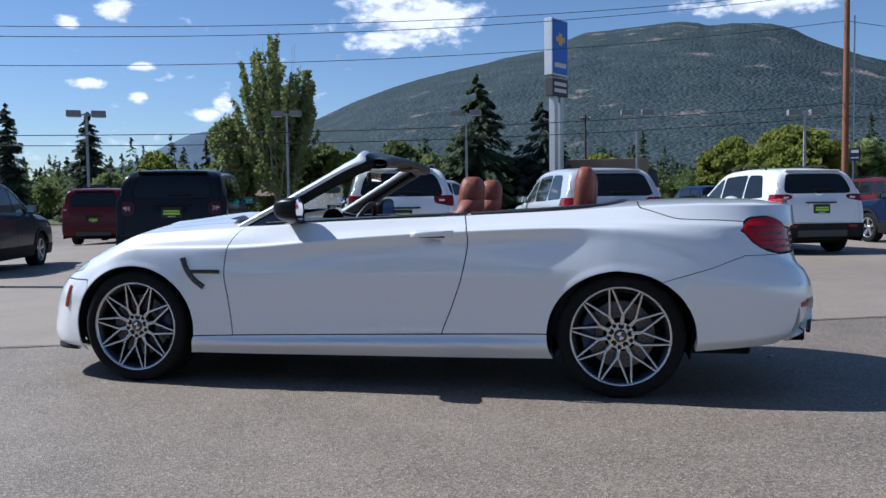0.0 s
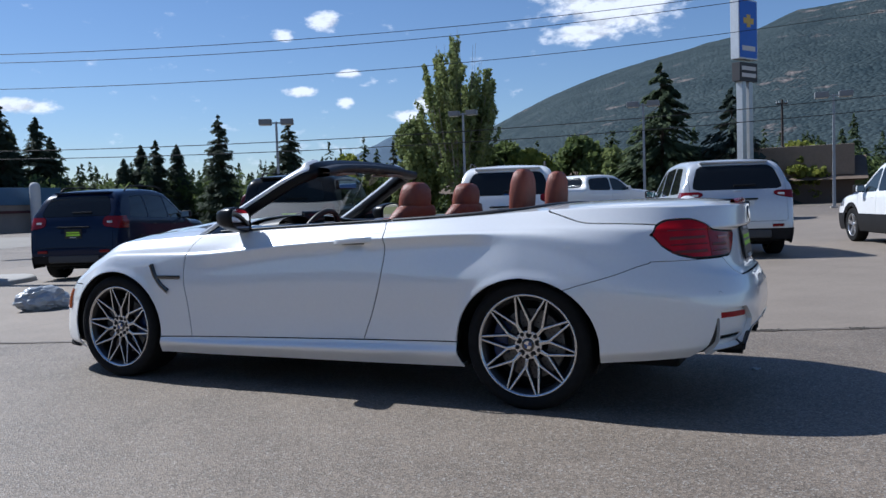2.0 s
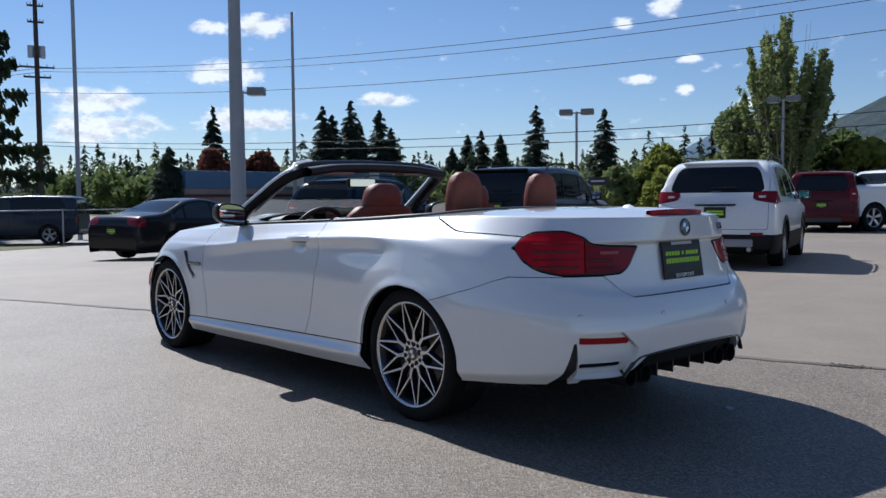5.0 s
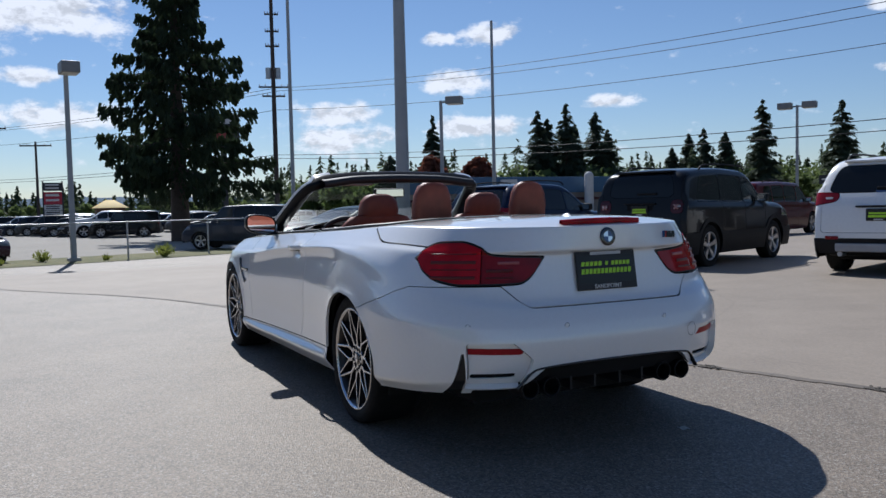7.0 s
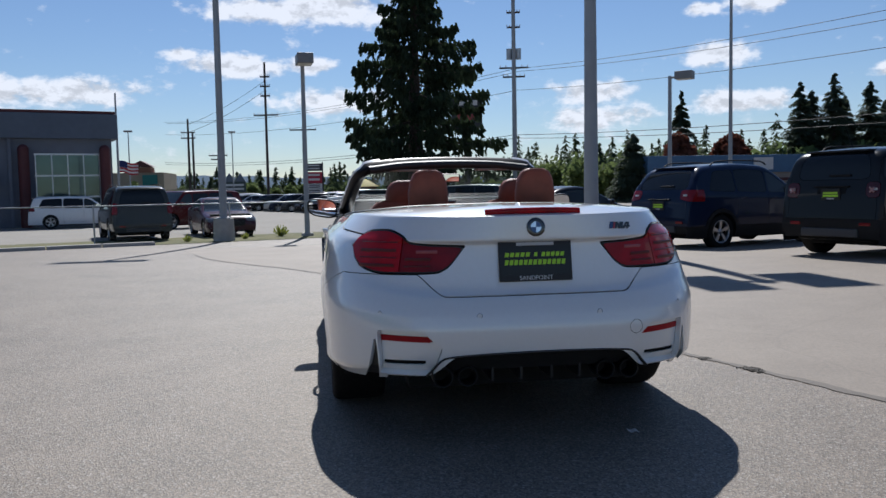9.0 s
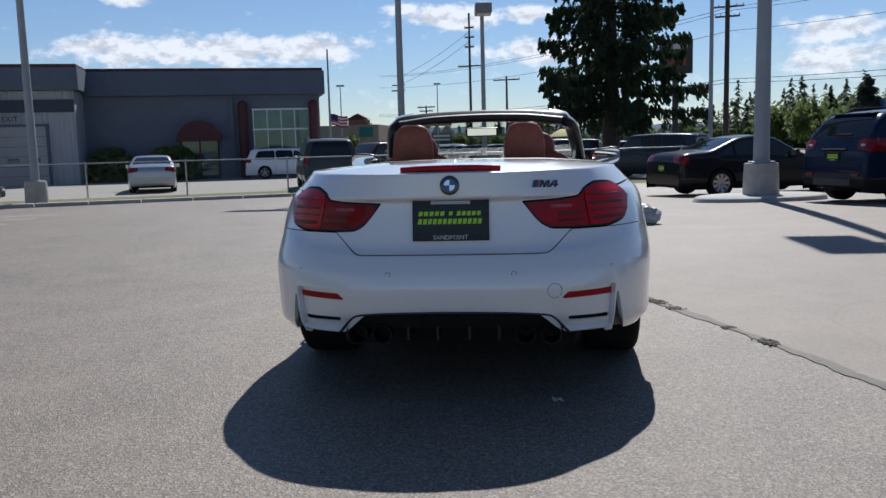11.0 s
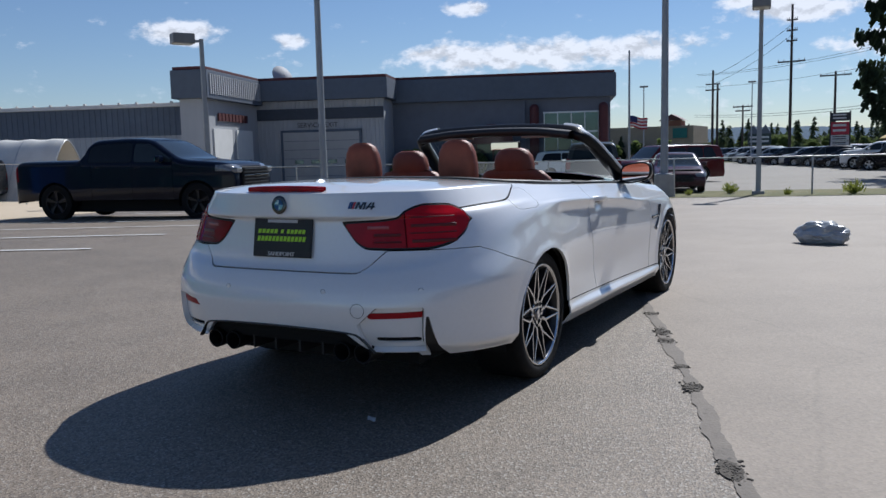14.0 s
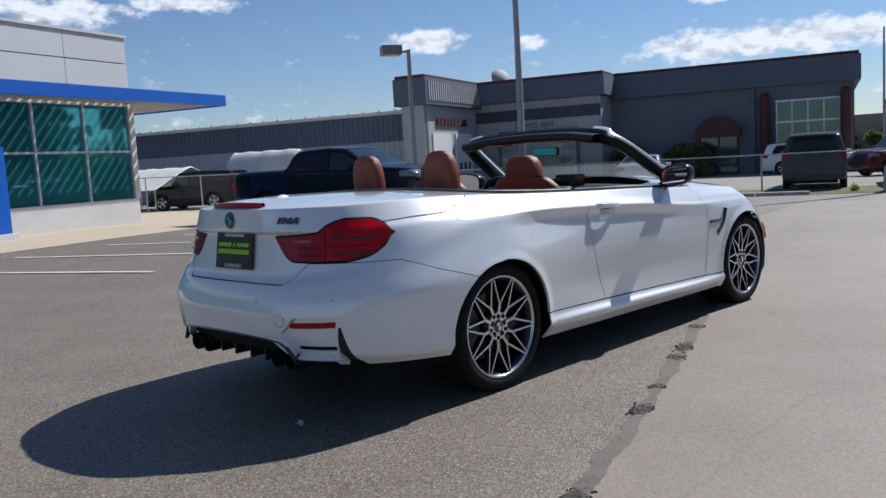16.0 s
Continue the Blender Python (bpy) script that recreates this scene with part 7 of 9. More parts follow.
part("canopy_fascia", uv_box(WU + 1.18, WU + 1.26, -17.0, 14, 3.46, 3.82, 0.01), M_ROYAL, show, "royal blue canopy edge")
part("canopy_end", uv_box(WU - 4, WU + 1.18, -17.0, -16.92, 3.46, 3.82, 0.01), M_ROYAL, show)
for k in range(45):
    v = -16.8 + k * 0.32
    part("soffit_slat", uv_box(WU - (4 if v < -14.2 else 0.0), WU + 1.17, v, v + 0.17, 3.50, 3.56), M_SOFFIT, show)
part("entry_portal", uv_box(WU + 0.6, WU + 1.4, -8.40, -7.00, 0.05, 2.15, 0.01), M_ROYAL, show, "royal blue wall beside the entry")
part("portal_base", uv_box(WU + 0.5, WU + 1.5, -8.50, -6.90, Z0 - 0.1, 0.05, 0.01), M_PLINTH, show)

# lower buildings far off
far = thing("store_building", "low blue-roofed store far across the road", "building")
M_FARBLUE = mat("faded_blue_metal", (0.06, 0.13, 0.23), 0.6, vary=0.1)
bm = bmesh.new()
box(bm, -84, -78, 34, 62, -0.6, 2.4)
part("wall", bm, mat("store_beige", (0.30, 0.25, 0.22), 0.8), far)
part("parapet", boxes((-84, -77.7, 34, 62, 2.4, 4.3), bevel=0.03), M_FARBLUE, far)
part("stripe", boxes((-77.72, -77.6, 34, 62, 1.5, 1.8)), M_MAROONTRIM, far)
part("sign_panel", boxes((-77.7, -77.5, 46, 48.2, 2.7, 4.0)), M_PLINTH, far)
shop = thing("brown_building", "long low brown shingled building behind the parked cars", "building")
M_SHINGLE = mat("brown_shingle", (0.13, 0.095, 0.07), 0.9, vary=0.2, scale=4)
part("wall", boxes((-34, 4, 74, 86, -0.3, 2.2)), mat("brown_wall", (0.12, 0.085, 0.065), 0.85), shop)
part("parapet", boxes((-14, 4, 73.6, 86, 2.4, 5.0), bevel=0.05), mat("tan_parapet", (0.24, 0.18, 0.13), 0.85), shop)
bm = bmesh.new()
vs = [bm.verts.new(p) for p in ((-35, 72.6, 2.0), (5, 72.6, 2.0), (5, 79, 4.2), (-35, 79, 4.2), (-35, 86, 2.0), (5, 86, 2.0))]
for f in ((0, 1, 2, 3), (3, 2, 5, 4), (0, 3, 4), (1, 5, 2)):
    bm.faces.new([vs[i] for i in f])
part("roof", bm, M_SHINGLE, shop)
barn = thing("red_barn", "small red barn with a pale metal roof", "building")
part("wall", boxes((13, 21, 92, 100, -0.3, 3.6)), mat("barn_red", (0.22, 0.03, 0.025), 0.8, vary=0.2), barn)
bm = bmesh.new()
vs = [bm.verts.new(p) for p in ((12.6, 91.5, 3.4), (21.4, 91.5, 3.4), (21.4, 96, 6.0), (12.6, 96, 6.0), (12.6, 100.5, 3.4), (21.4, 100.5, 3.4))]
for f in ((0, 1, 2, 3), (3, 2, 5, 4), (0, 3, 4), (1, 5, 2)):
    bm.faces.new([vs[i] for i in f])
part("roof", bm, mat("pale_metal_roof", (0.6, 0.6, 0.6), 0.4, metal=0.5), barn)
mall = thing("tan_building", "long tan shop building down the road", "building")
part("wall", boxes((-152, -139, -46, -26, -0.6, 5.0)), mat("tan_wall", (0.36, 0.28, 0.21), 0.85), mall)
part("tower", boxes((-142, -138.8, -31.3, -28.0, 5.0, 5.9)), mat("brick_red_wall", (0.24, 0.10, 0.07), 0.85), mall)
part("shop_sign", boxes((-138.9, -138.7, -29.4, -27.0, 2.9, 4.6)), mat("sign_teal", (0.02, 0.16, 0.15), 0.6), mall)
bm = bmesh.new()
vs = [bm.verts.new(p) for p in ((-138.6, -31.8, 5.9), (-138.6, -27.5, 5.9), (-138.6, -29.6, 7.0), (-142, -31.8, 5.9), (-142, -27.5, 5.9), (-142, -29.6, 7.0))]
for f in ((0, 1, 2), (0, 2, 5, 3), (1, 4, 5, 2)):
    bm.faces.new([vs[i] for i in f])
part("gable", bm, M_MAROONTRIM, mall)
hut = thing("market_stall", "small yellow-roofed stall far across the lot", "stall", pose(-74.1, 3.6, -0.6))
part("wall", boxes((-1.2, 1.2, -1.2, 1.2, 0, 2.2)), mat("stall_brown", (0.16, 0.10, 0.06), 0.8), hut)
bm = bmesh.new()
bmesh.ops.create_cone(bm, cap_ends=True, segments=4, radius1=2.1, radius2=0.5, depth=0.7, matrix=Matrix.Translation((0, 0, 2.55)) @ pose(0, 0, 0, 0, 0, 45))
part("roof", bm, mat("stall_yellow", (0.55, 0.36, 0.05), 0.7), hut)
grey_b = thing("grey_building", "plain grey-brown building behind the wooden pole", "building")
part("wall", boxes((20.5, 34, 78, 88, -0.3, 4.6)), mat("grey_brown_wall", (0.22, 0.19, 0.17), 0.85, vary=0.1, scale=1), grey_b)
part("roof_edge", boxes((20.3, 34.2, 77.8, 88.2, 4.6, 4.9), bevel=0.03), M_BLUEGREY, grey_b)

# ---- poles, wires, signs, fence ----
M_LAMPHEAD = mat("grey_lamp_head", (0.20, 0.205, 0.21), 0.5, vary=0.1)
M_LAMPLENS = mat("lamp_lens", (0.55, 0.55, 0.53), 0.3, vary=0.1)


def street_lamp(x, y, top, heads=2, along=(1, 0), base=None, group="lot lamps"):
    g = float(land(x, y))
    label = "grey lot lamp with twin box heads" if heads == 2 else "grey lot lamp with one box head"
    ob = thing("street_lamp", label, "lamp", pose(x, y, g, 0, 0, math.degrees(math.atan2(along[1], along[0]))), group)
    h = top - g
    bm = bmesh.new()
    r = bmesh.ops.create_cone(bm, cap_ends=True, segments=4, radius1=0.12, radius2=0.09, depth=h, matrix=Matrix.Translation((0, 0, h / 2)) @ pose(0, 0, 0, 0, 0, 45))
    part("pole", bm, M_POLEGREY, ob)
    part("base_plate", boxes((-0.2, 0.2, -0.2, 0.2, 0, 0.12), bevel=0.02), M_CONC, ob)
    for s in ((-1, 1) if heads == 2 else (1,)):
        part("arm", boxes((min(0, s * 0.35), max(0, s * 0.35), -0.04, 0.04, h - 0.12, h - 0.04)), M_POLEGREY, ob)
        hd = part("lamp_head", boxes((min(s * 0.28, s * 1.05), max(s * 0.28, s * 1.05), -0.28, 0.28, h - 0.20, h + 0.16), bevel=0.03), M_LAMPHEAD, ob)
        part("lens", boxes((min(s * 0.36, s * 0.98), max(s * 0.36, s * 0.98), -0.22, 0.22, h - 0.215, h - 0.20)), M_LAMPLENS, hd)
    return ob


street_lamp(-28.6, 37.3, 6.45, 2, (0.85, 0.5))
for lx, lt in ((-21.9, 7.6), (-8.85, 7.2), (2.54, 6.85), (12.81, 6.5)):
    street_lamp(lx, 50.7, lt, 2, (1, 0.1))
street_lamp(-24.3, -1.27, 5.78, 1, (0.98, 0.12))
street_lamp(-30.1, 15.15, 6.1, 1, (0.66, 0.75))
street_lamp(-17.6, -19.5, 5.5, 1, (0.75, -0.45))


def tall_pole(x, y, h, r, base, label, name="light_pole", heads=True):
    g = float(land(x, y))
    ob = thing(name, label, "pole", pose(x, y, g))
    part("shaft", tubes(((0, 0, 0.4 if base else 0), (0, 0, h), r, r * 0.62), n=20), M_POLEGREY, ob)
    if base == "drum":
        part("concrete_base", tubes(((0, 0, -0.05), (0, 0, 0.75), 0.36, 0.33), n=28), M_CONC, ob)
        part("flange", boxes((-0.22, 0.22, -0.22, 0.22, 0.75, 0.79), bevel=0.01), M_POLEGREY, ob)
    if heads:
        part("lamp_head", boxes((-0.3, 0.3, -0.9, 0.9, h - 0.1, h + 0.15), bevel=0.04) if r > 0.1 else boxes((-0.2, 0.2, -0.35, 0.35, h - 0.05, h + 0.1), bevel=0.02), M_LAMPHEAD, ob)
    return ob


near_pole = tall_pole(-11.45, 5.0, 9.15, 0.16, "drum", "tall grey light pole with four box heads on a concrete base", heads=False)
for sy in (-1, 1):
    part("arm", boxes((-0.05, 0.05, min(0, sy * 0.5), max(0, sy * 0.5), 8.95, 9.05)), M_POLEGREY, near_pole)
    for sx in (-1, 1):
        part("lamp_head", boxes((min(sx * 0.06, sx * 0.62), max(sx * 0.06, sx * 0.62), min(sy * 0.22, sy * 0.98), max(sy * 0.22, sy * 0.98), 8.86, 9.16), bevel=0.03), M_LAMPHEAD, near_pole)
isl = thing("curb_island", "low rounded concrete curb island round a pole", "curb", pose(-11.3, 4.95, float(land(-11.3, 4.95)), 0, 0, 110))
part("rim", lathe([(0.02, 0.12), (0.98, 0.12), (1.05, 0.08), (1.08, -0.05)], 40), M_CONC, isl).matrix_basis = pose(0, 0, 0, 90) @ Matrix.Diagonal((1.35, 1, 0.8, 1))
tall_pole(-18.9, -15.25, 13.0, 0.13, "drum", "tall grey light pole with a concrete drum base")
tall_pole(-22.5, -4.0, 12.0, 0.13, "drum", "tall grey light pole on a concrete drum by the fence")
tall_pole(-31.0, 8.1, 13.0, 0.10, None, "slim grey light pole beyond the parked sedan", heads=False)
tall_pole(-33.0, 19.65, 11.3, 0.11, "drum", "slim grey light pole with a short arm", heads=False)
tall_pole(-64.35, -16.6, 10.0, 0.11, None, "slim flagpole by the shop", "flagpole", heads=False)
tall_pole(-72.3, -17.4, 7.5, 0.07, None, "slim lamp post far down the lot")
tall_pole(-83.7, -9.4, 8.2, 0.07, None, "slim lamp post far down the lot")


def power_pole(x, y, h, r, material, arms, label, transformers=0, turn=0):
    g = float(land(x, y))
    ob = thing("power_pole", label, "pole", pose(x, y, g, 0, 0, turn))
    part("shaft", tubes(((0, 0, -0.2), (0, 0, h), r, r * 0.65), n=14), material, ob)
    for z, w in arms:
        a = part("crossarm", boxes((-w, w, -0.06, 0.06, z - 0.07, z + 0.07)), M_DARKPOLE, ob)
        for q in (-0.95, -0.55, 0.55, 0.95):
            part("insulator", tubes(((q * w, 0, z + 0.07), (q * w, 0, z + 0.25), 0.045, 0.03), n=8), M_GREYPRINT, a)
    for k in range(transformers):
        part("transformer", tubes(((0.42 * (1 if k % 2 else -1), 0.1, h * 0.66 - 0.5), (0.42 * (1 if k % 2 else -1), 0.1, h * 0.66 + 0.45), 0.24), n=16), M_STEEL, ob)
    return ob


power_pole(16.61, 56.5, 19.0, 0.24, M_WOODPOLE, ((15.3, 1.3),), "tall orange-brown wooden power pole", 0, 20)
part("guy_pipe", tubes(((17.11, 56.5, -0.2), (17.11, 56.5, 13.5), 0.05)), M_STEEL, None)
tagged(bpy.context.scene.objects["guy_pipe"], "grey conduit standing beside the wooden pole", "pipe")
power_pole(-67.7, 17.1, 21.0, 0.24, M_DARKPOLE, ((12.6, 1.3), (11.8, 1.0), (19.0, 0.6), (17.5, 0.6), (16.2, 0.6)), "dark wooden power pole with transformers", 2, 75)
power_pole(-84.1, -5.85, 15.5, 0.16, M_DARKPOLE, ((10.0, 1.3), (14.0, 0.5), (13.0, 0.5), (12.0, 0.5)), "slim dark power pole with crossarms", 0, 80)
power_pole(-103.0, -16.6, 11.3, 0.18, M_DARKPOLE, ((9.6, 0.9), (8.9, 0.9)), "dark double power pole down the road", 0, 80)
power_pole(-104.0, -16.2, 9.7, 0.18, M_DARKPOLE, (), "bare dark pole beside a power pole", 0, 80)
power_pole(-89.2, -2.1, 9.2, 0.16, M_DARKPOLE, ((8.8, 1.5),), "dark power pole with one long crossarm", 0, 80)
power_pole(-103.7, -13.1, 6.9, 0.14, M_DARKPOLE, ((6.7, 1.2), (6.2, 0.9)), "distant dark power pole", 0, 80)
power_pole(-1.9, 78.0, 9.6, 0.15, M_DARKPOLE, ((9.2, 0.5),), "short dark pole among the trees", 0, 10)


def wire(name_label, a, b, sag, r=0.014):
    a, b = np.array(a, float), np.array(b, float)
    t = np.linspace(0, 1, 26)
    P = a + (b - a) * t[:, None]
    P[:, 2] -= sag * 4 * t * (1 - t)
    return tagged(part("power_line", sweep(P, oval(r, r, 6, 2), (0, 0, 1)), M_WIRE), name_label, "wire", group="overhead wires")


for za, zb, zc, sag, dy, lb in ((15.4, 11.9, 13.0, 2.55, 0.0, "high thin power line across the sky"), (15.3, 11.7, 12.8, 2.85, 0.5, "power line beside the top line"), (13.2, 10.0, 11.0, 2.6, 0.2, "neutral line lower on the poles")):
    wire(lb, (16.61, 56.5 + dy, za), (-67.7, 17.1 + dy, zb), sag, 0.020)
    wire(lb, (-67.7, 17.1 + dy, zb), (-135.0, -25 + dy, zc), 1.2, 0.022)
    wire(lb, (16.61, 56.5 + dy, za), (75.0, 84.6 + dy, za + 1.0), 1.6, 0.020)
for za, zb in ((7.6, 6.0), (6.7, 5.7)):
    wire("telephone cable strung along the road", (16.61, 56.5, za), (-67.7, 17.1, zb), 1.7, 0.026)
    wire("telephone cable strung along the road", (16.61, 56.5, za), (75.0, 84.6, za), 0.9, 0.026)
    wire("telephone cable strung along the road", (-67.7, 17.1, zb), (-135.0, -25, zb + 0.5), 1.0, 0.026)
for z in (13.0, 12.0):
    wire("thin line down the far road", (-84.1, -5.85, z), (-103, -16.6, z - 3), 0.4, 0.02)

# tall dealer sign
sg = thing("pylon_sign", "tall blue and white dealer sign on twin steel posts", "sign", pose(-3.4, 60.0, 0, 0, 0, 62))
for q in (-0.42, 0.42):
    part("post", boxes((q - 0.24, q + 0.24, -0.25, 0.25, 0, 10.2), bevel=0.02), M_STEEL, sg)
part("cabinet", boxes((-1.15, 1.15, -0.35, 0.35, 10.8, 15.1), bevel=0.03), mat("pale_sign_cabinet", (0.55, 0.57, 0.6), 0.4, metal=0.3), sg)
part("blue_panel", boxes((-1.05, 1.05, -0.38, -0.35, 10.9, 15.0)), M_ROYAL, sg)
part("emblem", boxes((-0.62, 0.62, -0.40, -0.38, 13.35, 13.75)), mat("gold_emblem", (0.6, 0.38, 0.05), 0.4), sg)
part("emblem", boxes((-0.22, 0.22, -0.405, -0.38, 13.1, 14.0)), mat("gold_emblem", (0.6, 0.38, 0.05), 0.4), sg)
part("print_bar", boxes((-0.8, 0.8, -0.40, -0.38, 11.4, 11.75)), M_PLINTH, sg)
part("lower_panel", boxes((-1.1, 1.1, -0.36, 0.30, 9.2, 10.55), bevel=0.02), M_LETTER, sg)
for z in (9.5, 10.0):
    part("print_bar", boxes((-0.85, 0.85, -0.39, -0.36, z, z + 0.28)), M_PLINTH, sg)

# roadside signs
sg = thing("road_sign", "black-framed board sign with red and white panels", "sign", pose(-75.0, -0.95, float(land(-75, -0.95)), 0, 0, 85) @ Matrix.Diagonal((0.82, 1, 0.95, 1)))
for q in (-0.95, 0.95):
    part("post", boxes((q - 0.07, q + 0.07, -0.07, 0.07, 0, 4.9)), M_LETTER, sg)
for z0, z1, material in ((4.0, 4.75, M_LETTER), (2.75, 3.9, mat("sign_red", (0.42, 0.03, 0.05), 0.6)), (2.2, 2.7, M_PLINTH), (1.6, 2.15, M_PLINTH)):
    p = part("panel", boxes((-0.88, 0.88, -0.09, 0.09, z0, z1)), material, sg)
    for k in range(2):
        zz = z0 + (z1 - z0) * (0.25 + 0.4 * k)
        part("print_bar", boxes((-0.7, 0.6, -0.10, -0.09, zz, zz + (z1 - z0) * 0.18)), M_PLINTH if material is not M_PLINTH else M_LETTER, p)
sg = thing("gable_sign", "dark green twin-gabled shop sign", "sign", pose(-103.6, -11.1, -0.5, 0, 0, 85) @ Matrix.Diagonal((0.43, 0.43, 0.62, 1)))
part("board", boxes((-3.2, 3.2, -0.2, 0.2, 3.0, 5.2)), mat("sign_green", (0.03, 0.05, 0.05), 0.6), sg)
for q in (-1.6, 1.6):
    bm = bmesh.new()
    vs = [bm.verts.new(p) for p in ((q - 1.6, -0.22, 5.2), (q + 1.6, -0.22, 5.2), (q, -0.22, 7.0), (q - 1.6, 0.2, 5.2), (q + 1.6, 0.2, 5.2), (q, 0.2, 7.0))]
    for f in ((0, 1, 2), (5, 4, 3), (0, 2, 5, 3), (1, 4, 5, 2)):
        bm.faces.new([vs[i] for i in f])
    part("gable", bm, M_BLUEGREY, sg)
for z in (3.5, 4.3):
    part("print_bar", boxes((-2.6, 2.6, -0.23, -0.2, z, z + 0.4)), M_GREYPRINT, sg)
for q in (-2.6, 2.6):
    part("post", boxes((q - 0.15, q + 0.15, -0.15, 0.15, 0, 3.0)), M_LETTER, sg)
py = thing("pylon_sign", "dark dealer pylon sign standing behind the spruce", "sign", pose(-78.5, 14.7, float(land(-78.5, 14.7)), 0, 0, 82))
part("panel", boxes((-1.6, 1.6, -0.25, 0.25, 8.0, 11.3), bevel=0.05), mat("charcoal_sign_face", (0.016, 0.017, 0.019), 0.4, vary=0.1), py)
part("post", boxes((-0.3, 0.3, -0.2, 0.2, 0, 8.0), bevel=0.03), M_LETTER, py)
part("print_bar", boxes((-1.1, 1.1, -0.28, -0.25, 10.35, 10.85)), M_GREYPRINT, py)
part("print_bar", boxes((-1.0, 1.0, -0.28, -0.25, 8.75, 9.45)), mat("dark_red_print", (0.22, 0.03, 0.03), 0.6), py)
ws_ = thing("direction_sign", "small dark sign with a white arrow", "sign", pose(-40.5, 55.0, 0, 0, 0, 25))
part("board", boxes((-0.9, 0.9, -0.04, 0.04, 2.2, 2.9)), M_LETTER, ws_)
part("arrow", boxes((-0.7, 0.5, -0.06, -0.04, 2.5, 2.62)), M_PLINTH, ws_)
part("post", boxes((-0.05, 0.05, -0.05, 0.05, 0, 2.2)), M_STEEL, ws_)
fl = thing("flag", "striped flag with a blue corner flying from the flagpole", "flag", pose(-64.30, -16.55, 3.05))
M_FLAGRED, M_FLAGWHITE, M_FLAGBLUE = mat("flag_red", (0.36, 0.02, 0.03), 0.8), mat("flag_white", (0.65, 0.63, 0.62), 0.8), mat("flag_blue", (0.02, 0.03, 0.12), 0.8)
wave = lambda u, v: (0.10 * math.sin(u * 6 + v * 1.5) * u, 0.06 + 1.45 * u, 0.95 * (1 - v) - 0.30 * u + 0.05 * math.sin(u * 8))
for k in range(7):
    part("stripe", grid(np.array([[wave(u, (k + e) / 7) for u in np.linspace(0, 1, 12)] for e in (0, 1)])), M_FLAGWHITE if k % 2 else M_FLAGRED, fl)
part("corner", grid(np.array([[(a + 0.012, b, c) for a, b, c in (wave(u, v) for u in np.linspace(0, 0.42, 6))] for v in np.linspace(0, 0.55, 5)])), M_FLAGBLUE, fl)


# chain-link fence
def fence(name_label, points, h=1.25, step=3.0):
    f = thing("chain_fence", name_label, "fence")
    pts = []
    for a, b in zip(points[:-1], points[1:]):
        n = max(1, int(math.hypot(b[0] - a[0], b[1] - a[1]) / step))
        pts += [(a[0] + (b[0] - a[0]) * i / n, a[1] + (b[1] - a[1]) * i / n) for i in range(n)]
    pts.append(points[-1])
    tops = []
    for x, y in pts:
        g = float(land(x, y))
        part("post", tubes(((x, y, g - 0.1), (x, y, g + h + 0.05), 0.03), n=10), M_STEEL, f)
        tops.append((x, y, g + h))
    part("top_rail", sweep(np.array(tops), oval(0.021, 0.021, 8, 2), (0, 0, 1)), M_STEEL, f)
    # woven wire as diamonds
    bm = bmesh.new()
    d = 0.16
    for (x0, y0, z0), (x1, y1, z1) in zip(tops[:-1], tops[1:]):
        ln = math.hypot(x1 - x0, y1 - y0)
        n = int(ln / d)
        for i in range(-int(h / d), n):
            for s in (1, -1):
                u0, u1 = i * d, i * d + h
                a0, a1 = max(0.0, u0), min(ln, u1)
                if a1 <= a0:
                    continue
                za, zb = (a0 - u0) / h, (a1 - u0) / h
                if s < 0:
                    za, zb = 1 - za, 1 - zb
                pa = Vector((x0 + (x1 - x0) * a0 / ln, y0 + (y1 - y0) * a0 / ln, z0 - h + za * h))
                pb = Vector((x0 + (x1 - x0) * a1 / ln, y0 + (y1 - y0) * a1 / ln, z0 - h + zb * h))
                w = Vector((0, 0, 0.0010))
                bm.faces.new([bm.verts.new(p) for p in (pa - w, pb - w, pb + w, pa + w)])
    me = bpy.data.meshes.new("mesh_wire")
    bm.to_mesh(me)
    bm.free()
    me.materials.append(M_STEEL)
    tagged(part("mesh_wire", me, M_STEEL, f), kind="stuff")
    return f


fence("low galvanised chain-link fence along the overflow lot", [(-20.6, -21.5), (-22.4, -15.5), (-22.8, -8.2), (-24.2, 0.4), (-25.6, 3.3), (-28.0, 9.0)])
fence("galvanised chain-link fence before the shelters", [uv(-37, -24.0), uv(-20.5, -24.0)], 1.6)
crb = thing("curb", "worn grey concrete curb along the fence strip", "curb")
for k in range(9):
    u = -12.5 + k * 1.55
    part("curb_stone", boxes((u, u + 1.52, -21.9, -21.7, -0.55, -0.31), bevel=0.03), M_CONC, crb).matrix_basis = LOT.to_4x4()

# the bag left on the concrete
bag = thing("grey_bag", "crumpled grey plastic bag lying on the concrete", "bag", pose(-5.5, 1.8, float(land(-5.5, 1.8)), 0, 0, 75))
bm = bmesh.new()
bmesh.ops.create_icosphere(bm, subdivisions=5, radius=1.0)
for v in bm.verts:
    p = v.co.copy()
    n = noise.noise(p * 1.6 + Vector((3, 1, 7))) * 0.22 + noise.noise(p * 4.5) * 0.08 - abs(noise.noise(p * 3.1)) * 0.22 - abs(noise.noise(p * 8)) * 0.09 + 0.06
    p *= 1 + n
    v.co = Vector((p.x * 0.30, p.y * 0.20, max(0.0, p.z * 0.155 + 0.115)))
part("sack", bm, mat("grey_plastic_sheet", (0.36, 0.38, 0.40), 0.32, vary=0.25, scale=7), bag, angle=60)

